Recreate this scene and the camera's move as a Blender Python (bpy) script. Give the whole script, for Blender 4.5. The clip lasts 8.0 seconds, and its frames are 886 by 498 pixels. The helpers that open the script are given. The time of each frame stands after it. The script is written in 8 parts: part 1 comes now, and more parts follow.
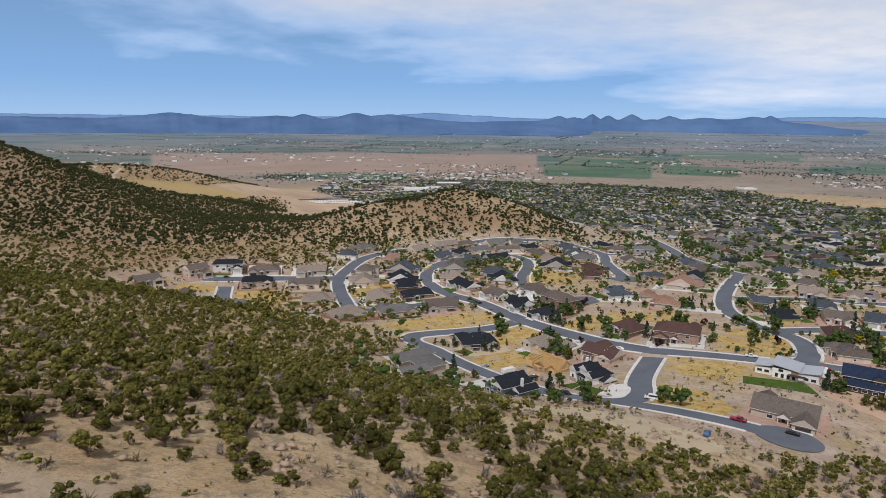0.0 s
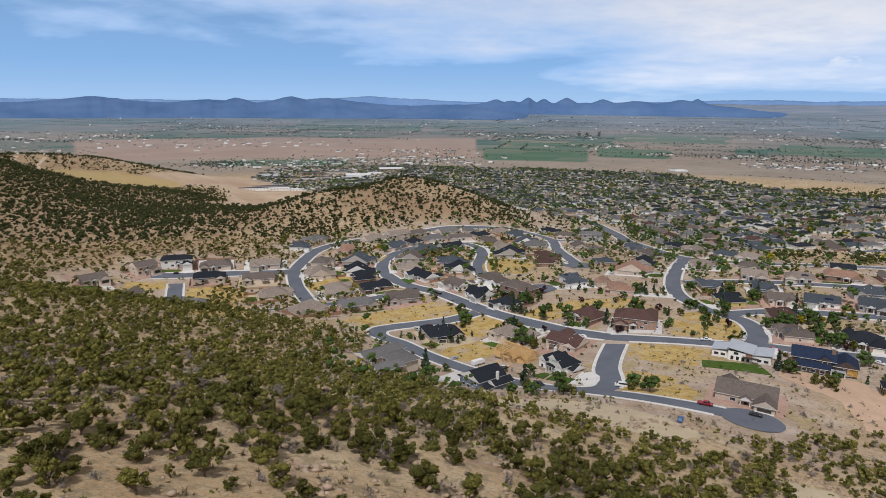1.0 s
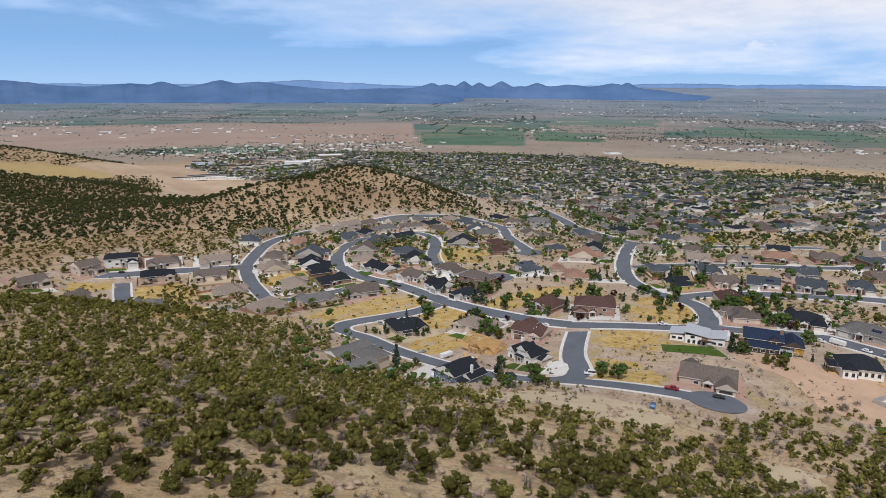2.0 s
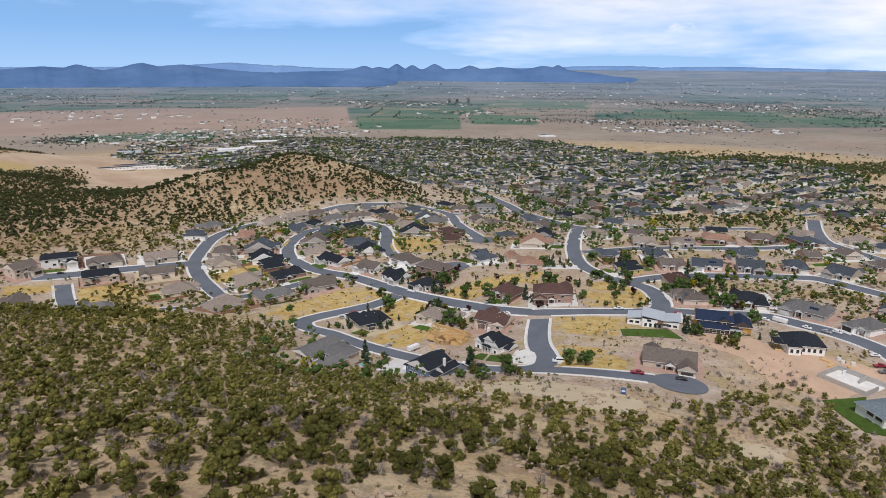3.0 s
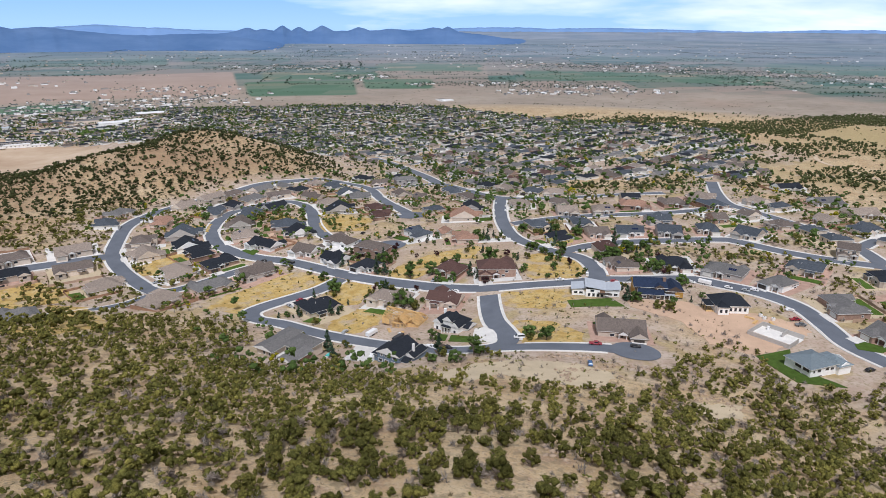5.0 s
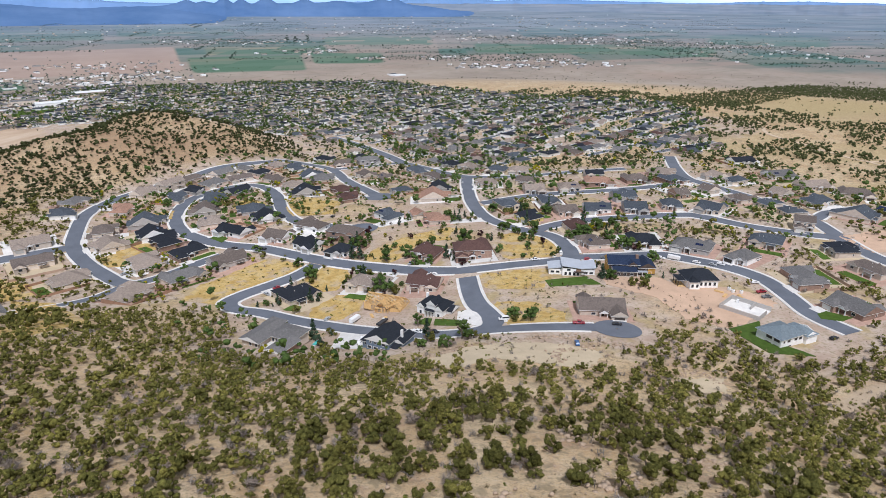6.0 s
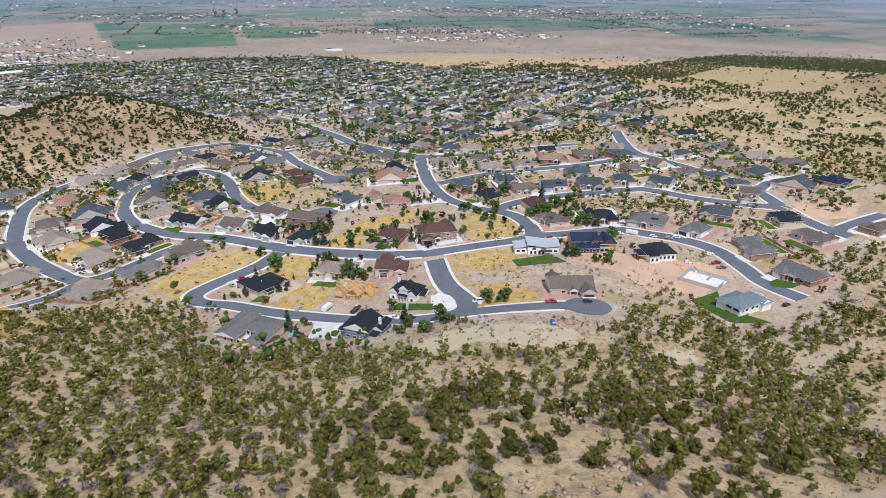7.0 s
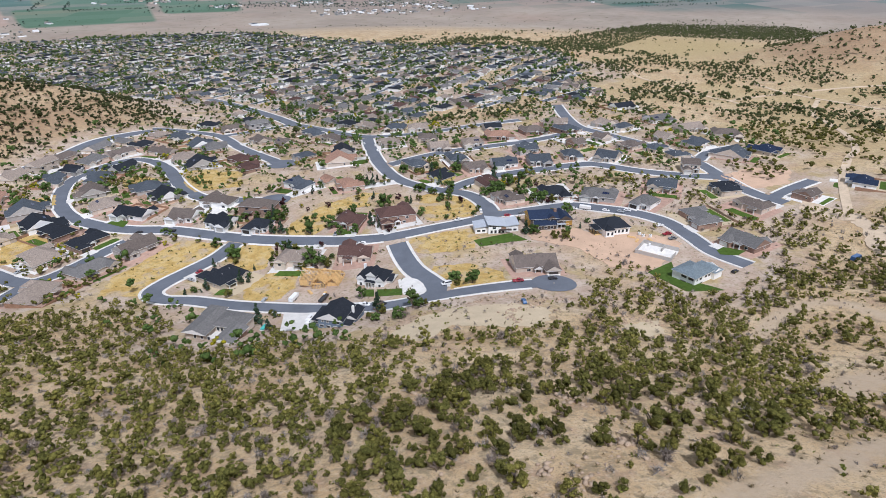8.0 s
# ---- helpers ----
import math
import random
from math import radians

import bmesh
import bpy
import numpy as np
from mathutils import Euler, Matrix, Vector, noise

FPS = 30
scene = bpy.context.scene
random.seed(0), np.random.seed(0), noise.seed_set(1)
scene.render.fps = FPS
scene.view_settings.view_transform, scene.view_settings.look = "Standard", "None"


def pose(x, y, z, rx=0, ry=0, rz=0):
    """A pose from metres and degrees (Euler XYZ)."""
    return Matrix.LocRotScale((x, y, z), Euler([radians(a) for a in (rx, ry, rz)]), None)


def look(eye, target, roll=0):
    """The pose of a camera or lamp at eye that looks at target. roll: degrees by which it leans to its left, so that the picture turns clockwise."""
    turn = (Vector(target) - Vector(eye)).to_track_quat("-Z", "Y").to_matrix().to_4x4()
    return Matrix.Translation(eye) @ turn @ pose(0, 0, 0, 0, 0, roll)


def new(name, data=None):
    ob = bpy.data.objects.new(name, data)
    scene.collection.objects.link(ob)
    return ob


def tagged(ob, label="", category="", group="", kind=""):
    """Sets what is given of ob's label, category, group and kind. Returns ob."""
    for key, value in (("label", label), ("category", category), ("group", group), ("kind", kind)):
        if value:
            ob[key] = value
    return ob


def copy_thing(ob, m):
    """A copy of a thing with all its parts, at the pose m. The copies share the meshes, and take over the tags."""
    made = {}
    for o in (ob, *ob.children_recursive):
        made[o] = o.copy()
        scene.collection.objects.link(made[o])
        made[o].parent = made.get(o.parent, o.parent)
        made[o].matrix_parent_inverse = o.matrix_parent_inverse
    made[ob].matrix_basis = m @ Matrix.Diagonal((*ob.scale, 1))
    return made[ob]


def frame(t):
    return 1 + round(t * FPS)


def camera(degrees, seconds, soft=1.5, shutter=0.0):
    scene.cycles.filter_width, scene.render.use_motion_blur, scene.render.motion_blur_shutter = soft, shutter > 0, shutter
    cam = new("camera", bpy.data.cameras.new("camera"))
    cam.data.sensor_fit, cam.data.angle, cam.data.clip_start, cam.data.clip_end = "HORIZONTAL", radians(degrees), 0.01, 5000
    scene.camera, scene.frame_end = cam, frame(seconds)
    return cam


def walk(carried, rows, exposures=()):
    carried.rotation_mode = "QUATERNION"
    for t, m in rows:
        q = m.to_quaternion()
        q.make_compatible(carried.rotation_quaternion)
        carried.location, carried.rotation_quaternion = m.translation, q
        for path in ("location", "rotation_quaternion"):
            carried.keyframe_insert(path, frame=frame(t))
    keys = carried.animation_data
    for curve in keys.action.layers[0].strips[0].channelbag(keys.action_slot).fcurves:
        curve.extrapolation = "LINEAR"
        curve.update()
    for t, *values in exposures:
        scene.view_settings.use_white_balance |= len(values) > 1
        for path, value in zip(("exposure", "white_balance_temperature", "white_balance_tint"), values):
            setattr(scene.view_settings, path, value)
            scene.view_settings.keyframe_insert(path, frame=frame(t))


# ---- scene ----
cam = camera(68.6, 8.0, soft=0.5)
# seconds, eye, turn to the left, look up, lean
PATH = [
    (0, -0.20, 1.45, 85.02, -0.13, -11.56, 0.64),
    (0.5, -7.72, 1.35, 88.02, -2.94, -12.27, 0.62),
    (1, -15.21, 1.60, 90.97, -5.70, -12.97, 0.59),
    (1.5, -22.66, 2.21, 93.86, -8.49, -13.64, 0.56),
    (3, -44.64, 6.09, 102.35, -17.29, -15.80, 0.48),
    (3.5, -51.84, 8.06, 105.15, -20.27, -16.51, 0.46),
    (4, -58.94, 10.37, 107.94, -23.45, -17.25, 0.43),
    (4.5, -65.96, 13.01, 110.75, -25.23, -18.01, 0.41),
    (6, -86.42, 22.86, 119.29, -31.43, -21.20, 0.33),
    (6.5, -93.01, 26.79, 122.22, -34.20, -22.33, 0.30),
    (7, -99.48, 31.02, 125.20, -37.07, -23.45, 0.28),
    (7.5, -105.81, 35.57, 128.24, -40.13, -24.61, 0.25),
    (8, -112.00, 40.42, 131.36, -43.33, -25.76, 0.22),
]


def aimed(x, y, z, yaw, pitch, lean):
    return pose(x, y, z, 90 + pitch, 0, yaw) @ pose(0, 0, 0, 0, 0, lean)


walk(cam, [(t, aimed(*row)) for t, *row in PATH], [(0.0, -1.02, 6380, 13.5), (1.5, -0.94, 6340, 13.5), (3.5, -0.80, 6230, 13.5), (6.0, -0.54, 5960, 14), (8.0, -0.47, 5840, 14)])

# ---- sky and sun: a bright day under broken, thick cloud ----
SUN_HIGH, SUN_FROM = 56.0, 205.0
world = bpy.data.worlds.new("sky")
scene.world = world
world.use_nodes = True
wn, wl = world.node_tree.nodes, world.node_tree.links
wn.clear()
sky = wn.new("ShaderNodeTexSky")
sky.sky_type, sky.sun_disc = "NISHITA", False
sky.sun_elevation, sky.sun_rotation = radians(SUN_HIGH), radians(SUN_FROM)
sky.air_density, sky.dust_density, sky.ozone_density = 1.0, 0.6, 2.5


def wnode(kind, **values):
    n = wn.new(kind)
    for k, v in values.items():
        n.inputs[k].default_value = v
    return n


def wmath(op, a, b=None, clamp=False):
    n = wn.new("ShaderNodeMath")
    n.operation, n.use_clamp = op, clamp
    for i, v in enumerate((a, b)):
        if v is None:
            continue
        if isinstance(v, (int, float)):
            n.inputs[i].default_value = v
        else:
            wl.new(v, n.inputs[i])
    return n.outputs[0]


coords = wn.new("ShaderNodeTexCoord")
parts = wn.new("ShaderNodeSeparateXYZ")
wl.new(coords.outputs["Generated"], parts.inputs[0])
up = parts.outputs[2]
# cloud sheets lie on a plane overhead
plane = wmath("ADD", wmath("MAXIMUM", up, 0.0), 0.14)
flat = wn.new("ShaderNodeCombineXYZ")
wl.new(wmath("DIVIDE", parts.outputs[0], plane), flat.inputs[0])
wl.new(wmath("DIVIDE", parts.outputs[1], plane), flat.inputs[1])
sheet = wnode("ShaderNodeTexNoise", Scale=0.6, Detail=5.0, Roughness=0.45, Distortion=0.3)
wl.new(flat.outputs[0], sheet.inputs["Vector"])
wisps = wnode("ShaderNodeTexNoise", Scale=3.0, Detail=6.0, Roughness=0.6)
wl.new(flat.outputs[0], wisps.inputs["Vector"])
# more cloud to the east, a clear blue gap to the north-west
east = wmath("MULTIPLY", parts.outputs[0], 0.42)
height_gain = wmath("MULTIPLY", wmath("MINIMUM", up, 0.3), 3.4)
cover = wmath("ADD", wmath("ADD", sheet.outputs[0], wmath("MULTIPLY", wmath("SUBTRACT", wisps.outputs[0], 0.5), 0.18)), wmath("ADD", east, height_gain))
cover = wmath("MULTIPLY", wmath("SUBTRACT", cover, 0.70), 1.9, True)
heaps = wnode("ShaderNodeTexNoise", Scale=9.0, Detail=6.0, Roughness=0.5)
tall_ = wn.new("ShaderNodeMapping")
tall_.inputs["Scale"].default_value = (1.0, 1.0, 2.6)
wl.new(coords.outputs["Generated"], tall_.inputs[0])
wl.new(tall_.outputs[0], heaps.inputs["Vector"])
low_band = wmath("MULTIPLY", wmath("MULTIPLY", wmath("SUBTRACT", up, 0.03), 30.0, True), wmath("MULTIPLY", wmath("SUBTRACT", 0.13, up), 30.0, True))
low_band = wmath("MULTIPLY", low_band, wmath("MULTIPLY", wmath("SUBTRACT", parts.outputs[0], 0.3), 6.0, True))
cover = wmath("MAXIMUM", cover, wmath("MULTIPLY", low_band, wmath("MULTIPLY", wmath("SUBTRACT", heaps.outputs[0], 0.60), 14.0, True)))
lum = wn.new("ShaderNodeValToRGB")
lum.color_ramp.elements[0].position, lum.color_ramp.elements[0].color = 0.22, (0.84, 0.88, 0.94, 1)
lum.color_ramp.elements[1].position, lum.color_ramp.elements[1].color = 0.58, (1.0, 1.0, 1.0, 1)
wl.new(wisps.outputs[0], lum.inputs[0])
# thick cloud is darker overhead than towards the horizon
deep = wn.new("ShaderNodeMixRGB")
deep.blend_type = "MULTIPLY"
deep.inputs[0].default_value = 1.0
wl.new(lum.outputs[0], deep.inputs[1])
wl.new(wmath("SUBTRACT", 1.64, wmath("MULTIPLY", wmath("POWER", wmath("MAXIMUM", up, 0.0), 0.45), 1.54)), deep.inputs[2])
# rain veils and haze low over the valley: pale at the horizon, blue above
veil = wn.new("ShaderNodeValToRGB")
for el, (p, c) in zip((veil.color_ramp.elements[0], veil.color_ramp.elements.new(0.10), veil.color_ramp.elements[-1]), ((0.0, (0.47, 0.74, 1.08)), (0.05, (0.34, 0.65, 1.10)), (0.24, (0.32, 0.59, 1.04)))):
    el.position, el.color = p, (*c, 1)
wl.new(up, veil.inputs[0])
veiled = wn.new("ShaderNodeMixRGB")
wl.new(cover, veiled.inputs[0])
wl.new(veil.outputs[0], veiled.inputs[1])
wl.new(deep.outputs[0], veiled.inputs[2])
bg_sky, bg_cloud = wnode("ShaderNodeBackground", Strength=0.045), wnode("ShaderNodeBackground", Strength=1.52)
wl.new(sky.outputs[0], bg_sky.inputs[0])
wl.new(veiled.outputs[0], bg_cloud.inputs[0])
thick = wmath("ADD", cover, wmath("SUBTRACT", 1.0, wmath("MULTIPLY", up, 2.2, True)), True)
blend, out = wn.new("ShaderNodeMixShader"), wn.new("ShaderNodeOutputWorld")
wl.new(thick, blend.inputs[0])
wl.new(bg_sky.outputs[0], blend.inputs[1])
wl.new(bg_cloud.outputs[0], blend.inputs[2])
wl.new(blend.outputs[0], out.inputs[0])

sun = new("sun", bpy.data.lights.new("sun", "SUN"))
sun.data.energy, sun.data.angle, sun.data.color = 5.0, radians(4), (1.0, 0.98, 0.955)
# sky rotation is clockwise from north
a, e = radians(SUN_FROM), radians(SUN_HIGH)
sun.matrix_world = look((math.sin(a) * math.cos(e) * 100, math.cos(a) * math.cos(e) * 100, math.sin(e) * 100), (0, 0, 0))


# ---- materials ----
class Nodes:
    """A small wrapper for building a material."""

    def __init__(self, name):
        self.m = bpy.data.materials.new(name)
        self.m.use_nodes = True
        self.t = self.m.node_tree
        self.t.nodes.clear()
        self.out = self.t.nodes.new("ShaderNodeOutputMaterial")
        self.b = self.t.nodes.new("ShaderNodeBsdfPrincipled")
        self.t.links.new(self.b.outputs[0], self.out.inputs[0])
        self.pos = self.t.nodes.new("ShaderNodeNewGeometry").outputs["Position"]

    def link(self, a, b):
        self.t.links.new(a, b)

    def noise(self, scale, detail=4.0, rough=0.6, vector=None, stretch=None):
        n = self.t.nodes.new("ShaderNodeTexNoise")
        n.inputs["Scale"].default_value, n.inputs["Detail"].default_value, n.inputs["Roughness"].default_value = scale, detail, rough
        v = vector or self.pos
        if stretch:
            mp = self.t.nodes.new("ShaderNodeMapping")
            mp.inputs["Scale"].default_value = stretch
            self.link(v, mp.inputs[0])
            v = mp.outputs[0]
        self.link(v, n.inputs["Vector"])
        return n.outputs[0]

    def ramp(self, fac, stops, constant=False):
        n = self.t.nodes.new("ShaderNodeValToRGB")
        n.color_ramp.interpolation = "CONSTANT" if constant else "LINEAR"
        while len(n.color_ramp.elements) < len(stops):
            n.color_ramp.elements.new(0.5)
        for el, (p, c) in zip(n.color_ramp.elements, stops):
            el.position = p
            el.color = (c, c, c, 1) if isinstance(c, (int, float)) else (*c, 1)
        self.link(fac, n.inputs[0])
        return n.outputs[0]

    def mix(self, fac, a, b, kind="MIX"):
        n = self.t.nodes.new("ShaderNodeMixRGB")
        n.blend_type = kind
        for i, v in enumerate((fac, a, b)):
            if isinstance(v, (int, float)):
                n.inputs[i].default_value = v if i == 0 else (v, v, v, 1)
            elif isinstance(v, tuple):
                n.inputs[i].default_value = (*v, 1)
            else:
                self.link(v, n.inputs[i])
        return n.outputs[0]

    def math(self, op, a, b, clamp=False):
        n = self.t.nodes.new("ShaderNodeMath")
        n.operation, n.use_clamp = op, clamp
        for i, v in enumerate((a, b)):
            if isinstance(v, (int, float)):
                n.inputs[i].default_value = v
            else:
                self.link(v, n.inputs[i])
        return n.outputs[0]

    def attribute(self, name):
        n = self.t.nodes.new("ShaderNodeAttribute")
        n.attribute_name = name
        return n

    def random(self):
        return self.t.nodes.new("ShaderNodeObjectInfo").outputs["Random"]

    def island(self):
        return self.t.nodes.new("ShaderNodeNewGeometry").outputs["Random Per Island"]

    def bump(self, fac, strength, distance):
        n = self.t.nodes.new("ShaderNodeBump")
        n.inputs["Strength"].default_value, n.inputs["Distance"].default_value = strength, distance
        self.link(fac, n.inputs["Height"])
        self.link(n.outputs[0], self.b.inputs["Normal"])

    def done(self, colour, rough=0.85, metal=0.0, spec=0.3):
        if isinstance(colour, tuple):
            self.b.inputs["Base Color"].default_value = (*colour, 1)
        else:
            self.link(colour, self.b.inputs["Base Color"])
        self.b.inputs["Roughness"].default_value = rough
        self.b.inputs["Metallic"].default_value = metal
        self.b.inputs["Specular IOR Level"].default_value = spec
        return self.m


def plain(name, colour, rough=0.8, metal=0.0, vary=0.18, scale=0.6, fine=9.0, bump=0.0, per_object=0.0, spec=0.3):
    """A weathered surface of one colour, blotched at two scales."""
    n = Nodes(name)
    dark = tuple(c * (1 - vary) for c in colour)
    light = tuple(min(1, c * (1 + vary)) for c in colour)
    c = n.ramp(n.noise(scale), [(0.3, dark), (0.7, light)])
    c = n.mix(0.5, c, n.ramp(n.noise(fine, 3.0), [(0.3, 0.82), (0.7, 1.12)]), "MULTIPLY")
    if per_object:
        c = n.mix(1.0, c, n.ramp(n.random(), [(0, 1 - per_object), (1, 1 + per_object)]), "MULTIPLY")
    if bump:
        n.bump(n.noise(fine, 4.0), bump, 0.05)
    return n.done(c, rough, metal, spec)


def leafy(name, dark, light, per=0.25):
    """Foliage: clumps differ from one another, and plants from plants."""
    n = Nodes(name)
    c = n.mix(n.ramp(n.island(), [(0.0, 0.15), (1.0, 0.85)]), dark, light)
    c = n.mix(0.7, c, n.ramp(n.noise(0.35, 3.0), [(0.3, 0.7), (0.7, 1.25)]), "MULTIPLY")
    # sprigs: fine noise paints bright tips and the shade of gaps into the colour
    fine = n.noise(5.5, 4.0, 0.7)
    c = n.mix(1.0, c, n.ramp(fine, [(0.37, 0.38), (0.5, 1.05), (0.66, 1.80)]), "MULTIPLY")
    c = n.mix(1.0, c, n.ramp(n.random(), [(0, 1 - per), (1, 1 + per)]), "MULTIPLY")
    n.bump(fine, 1.0, 0.35)
    return n.done(c, 0.9, 0.0, 0.03)


def shingled(name, colour):
    """Asphalt shingles: courses, mottled tabs and weather streaks."""
    n = Nodes(name)
    d, l = tuple(c * 0.78 for c in colour), tuple(c * 1.2 for c in colour)
    c = n.ramp(n.noise(1.1, 5.0), [(0.3, d), (0.7, l)])
    c = n.mix(0.75, c, n.ramp(n.noise(5.0, 3.0, stretch=(1, 1, 3)), [(0.3, 0.62), (0.7, 1.28)]), "MULTIPLY")
    w = n.t.nodes.new("ShaderNodeTexWave")
    w.bands_direction, w.inputs["Scale"].default_value, w.inputs["Distortion"].default_value = "Z", 2.2, 1.2
    n.link(n.pos, w.inputs[0])
    c = n.mix(0.22, c, w.outputs[0], "MULTIPLY")
    c = n.mix(1.0, c, n.ramp(n.random(), [(0, 0.86), (1, 1.14)]), "MULTIPLY")
    n.bump(w.outputs[0], 0.25, 0.03)
    return n.done(c, 0.95, 0.0, 0.1)


ROOFS = {
    "K": shingled("charcoal_shingles", (0.030, 0.035, 0.045)),
    "N": shingled("navy_shingles", (0.028, 0.042, 0.080)),
    "S": shingled("slate_shingles", (0.088, 0.102, 0.122)),
    "G": shingled("grey_shingles", (0.185, 0.180, 0.178)),
    "B": shingled("brown_shingles", (0.165, 0.137, 0.122)),
    "T": shingled("tan_shingles", (0.320, 0.265, 0.225)),
    "R": shingled("maroon_shingles", (0.115, 0.068, 0.060)),
    "C": shingled("clay_shingles", (0.370, 0.225, 0.165)),
    "P": shingled("pale_slate_shingles", (0.20, 0.245, 0.275)),
    "M": plain("pale_metal_roofing", (0.52, 0.56, 0.62), 0.4, 0.3, 0.06, 0.3),
    "V": plain("pale_grey_membrane", (0.72, 0.73, 0.74), 0.7, 0, 0.08, 0.3),
}
WALLS = {
    "t": plain("tan_stucco", (0.56, 0.48, 0.405), 0.9, vary=0.08, per_object=0.3, bump=0.1),
    "w": plain("white_siding", (0.84, 0.835, 0.82), 0.7, vary=0.05, per_object=0.08),
    "b": plain("rosy_brick", (0.30, 0.20, 0.155), 0.9, vary=0.2, fine=14.0, per_object=0.2, bump=0.2),
    "g": plain("grey_stucco", (0.40, 0.38, 0.36), 0.85, vary=0.08, per_object=0.2),
    "y": plain("yellow_siding", (0.58, 0.50, 0.17), 0.8, vary=0.06),
    "d": plain("dark_timber_cladding", (0.085, 0.065, 0.055), 0.8, vary=0.2),
    "o": plain("ochre_cladding", (0.50, 0.29, 0.07), 0.8, vary=0.15, per_object=0.05),
    "u": plain("blue_grey_siding", (0.15, 0.20, 0.27), 0.8, vary=0.05),
}
TRIM = plain("white_trim", (0.72, 0.71, 0.69), 0.6, vary=0.04)
GLASS = Nodes("window_glass").done((0.025, 0.032, 0.042), 0.12, 0.0, 0.6)
GARAGE = plain("garage_door_paint", (0.60, 0.57, 0.52), 0.6, vary=0.04, per_object=0.3)
DARK_DOOR = plain("dark_door_paint", (0.055, 0.045, 0.04), 0.6, vary=0.1)
ASPHALT = plain("asphalt", (0.135, 0.150, 0.180), 0.92, vary=0.14, scale=0.09, fine=2.2, bump=0.08)
CONCRETE = plain("concrete", (0.70, 0.68, 0.65), 0.88, vary=0.10, scale=0.25, fine=4.0, per_object=0.08)
LAWN = plain("lawn_turf", (0.072, 0.122, 0.022), 0.9, vary=0.22, scale=0.35, fine=6.0, bump=0.4, per_object=0.15, spec=0.1)
n = Nodes("dry_grass")
c = n.ramp(n.noise(0.16, 5.0), [(0.36, (0.44, 0.29, 0.095)), (0.5, (0.54, 0.38, 0.14)), (0.66, (0.58, 0.44, 0.215))])
c = n.mix(n.ramp(n.noise(0.075, 5.0), [(0.54, 0.0), (0.64, 0.85)]), c, (0.47, 0.375, 0.28))
c = n.mix(n.ramp(n.noise(0.5, 5.0), [(0.54, 0.0), (0.68, 0.75)]), c, (0.22, 0.19, 0.075))
c = n.mix(n.ramp(n.noise(2.4, 4.0), [(0.52, 0.0), (0.66, 0.6)]), c, (0.24, 0.18, 0.085))
n.bump(n.noise(1.8, 5.0), 0.5, 0.1)
DRY_GRASS = n.done(c, 0.95, 0.0, 0.1)
GRAVEL = plain("rosy_gravel", (0.46, 0.305, 0.24), 0.95, vary=0.16, scale=0.3, fine=8.0, bump=0.3, per_object=0.12)
BARE_EARTH = plain("graded_earth", (0.57, 0.40, 0.285), 0.95, vary=0.12, scale=0.1, fine=2.5, bump=0.25, spec=0.1)
TRACK_EARTH = plain("track_earth", (0.58, 0.465, 0.34), 0.95, vary=0.14, scale=0.12, fine=1.2, bump=0.3, spec=0.1)
PALE_SAND = plain("pale_sand", (0.54, 0.445, 0.31), 0.95, vary=0.10, scale=0.1, fine=2.5, bump=0.25, spec=0.1)
LUMBER = plain("new_lumber", (0.68, 0.45, 0.20), 0.8, vary=0.14, scale=1.2)
BARK = plain("bark", (0.16, 0.125, 0.10), 0.95, vary=0.3, scale=2.0)
ROCK = plain("pale_rock", (0.43, 0.325, 0.235), 0.95, vary=0.2, scale=0.4, fine=3.0, bump=0.5)
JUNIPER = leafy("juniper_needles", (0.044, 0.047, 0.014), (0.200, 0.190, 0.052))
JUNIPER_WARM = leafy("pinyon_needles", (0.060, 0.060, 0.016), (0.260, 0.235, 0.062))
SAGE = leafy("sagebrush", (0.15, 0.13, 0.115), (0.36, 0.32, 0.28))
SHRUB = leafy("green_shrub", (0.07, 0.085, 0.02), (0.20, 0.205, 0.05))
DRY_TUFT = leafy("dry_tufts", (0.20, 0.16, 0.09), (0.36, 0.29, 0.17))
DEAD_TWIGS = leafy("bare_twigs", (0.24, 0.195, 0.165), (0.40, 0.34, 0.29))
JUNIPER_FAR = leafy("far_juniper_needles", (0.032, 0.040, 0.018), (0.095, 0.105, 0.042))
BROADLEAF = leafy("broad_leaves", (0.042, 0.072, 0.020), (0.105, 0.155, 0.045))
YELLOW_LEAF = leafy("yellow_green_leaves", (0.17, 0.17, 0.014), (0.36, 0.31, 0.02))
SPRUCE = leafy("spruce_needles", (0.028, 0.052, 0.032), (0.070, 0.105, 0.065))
# leaf tones lightened and blued: valley haze put into the colour
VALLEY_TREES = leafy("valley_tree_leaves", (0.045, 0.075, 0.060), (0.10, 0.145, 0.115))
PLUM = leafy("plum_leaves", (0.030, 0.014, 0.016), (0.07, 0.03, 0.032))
FENCE = plain("cedar_fence", (0.33, 0.20, 0.13), 0.9, vary=0.2, per_object=0.15)
BLOCK = plain("tan_block", (0.42, 0.30, 0.22), 0.9, vary=0.12, per_object=0.1)
TYRE = plain("tyre_rubber", (0.03, 0.03, 0.03), 0.9)
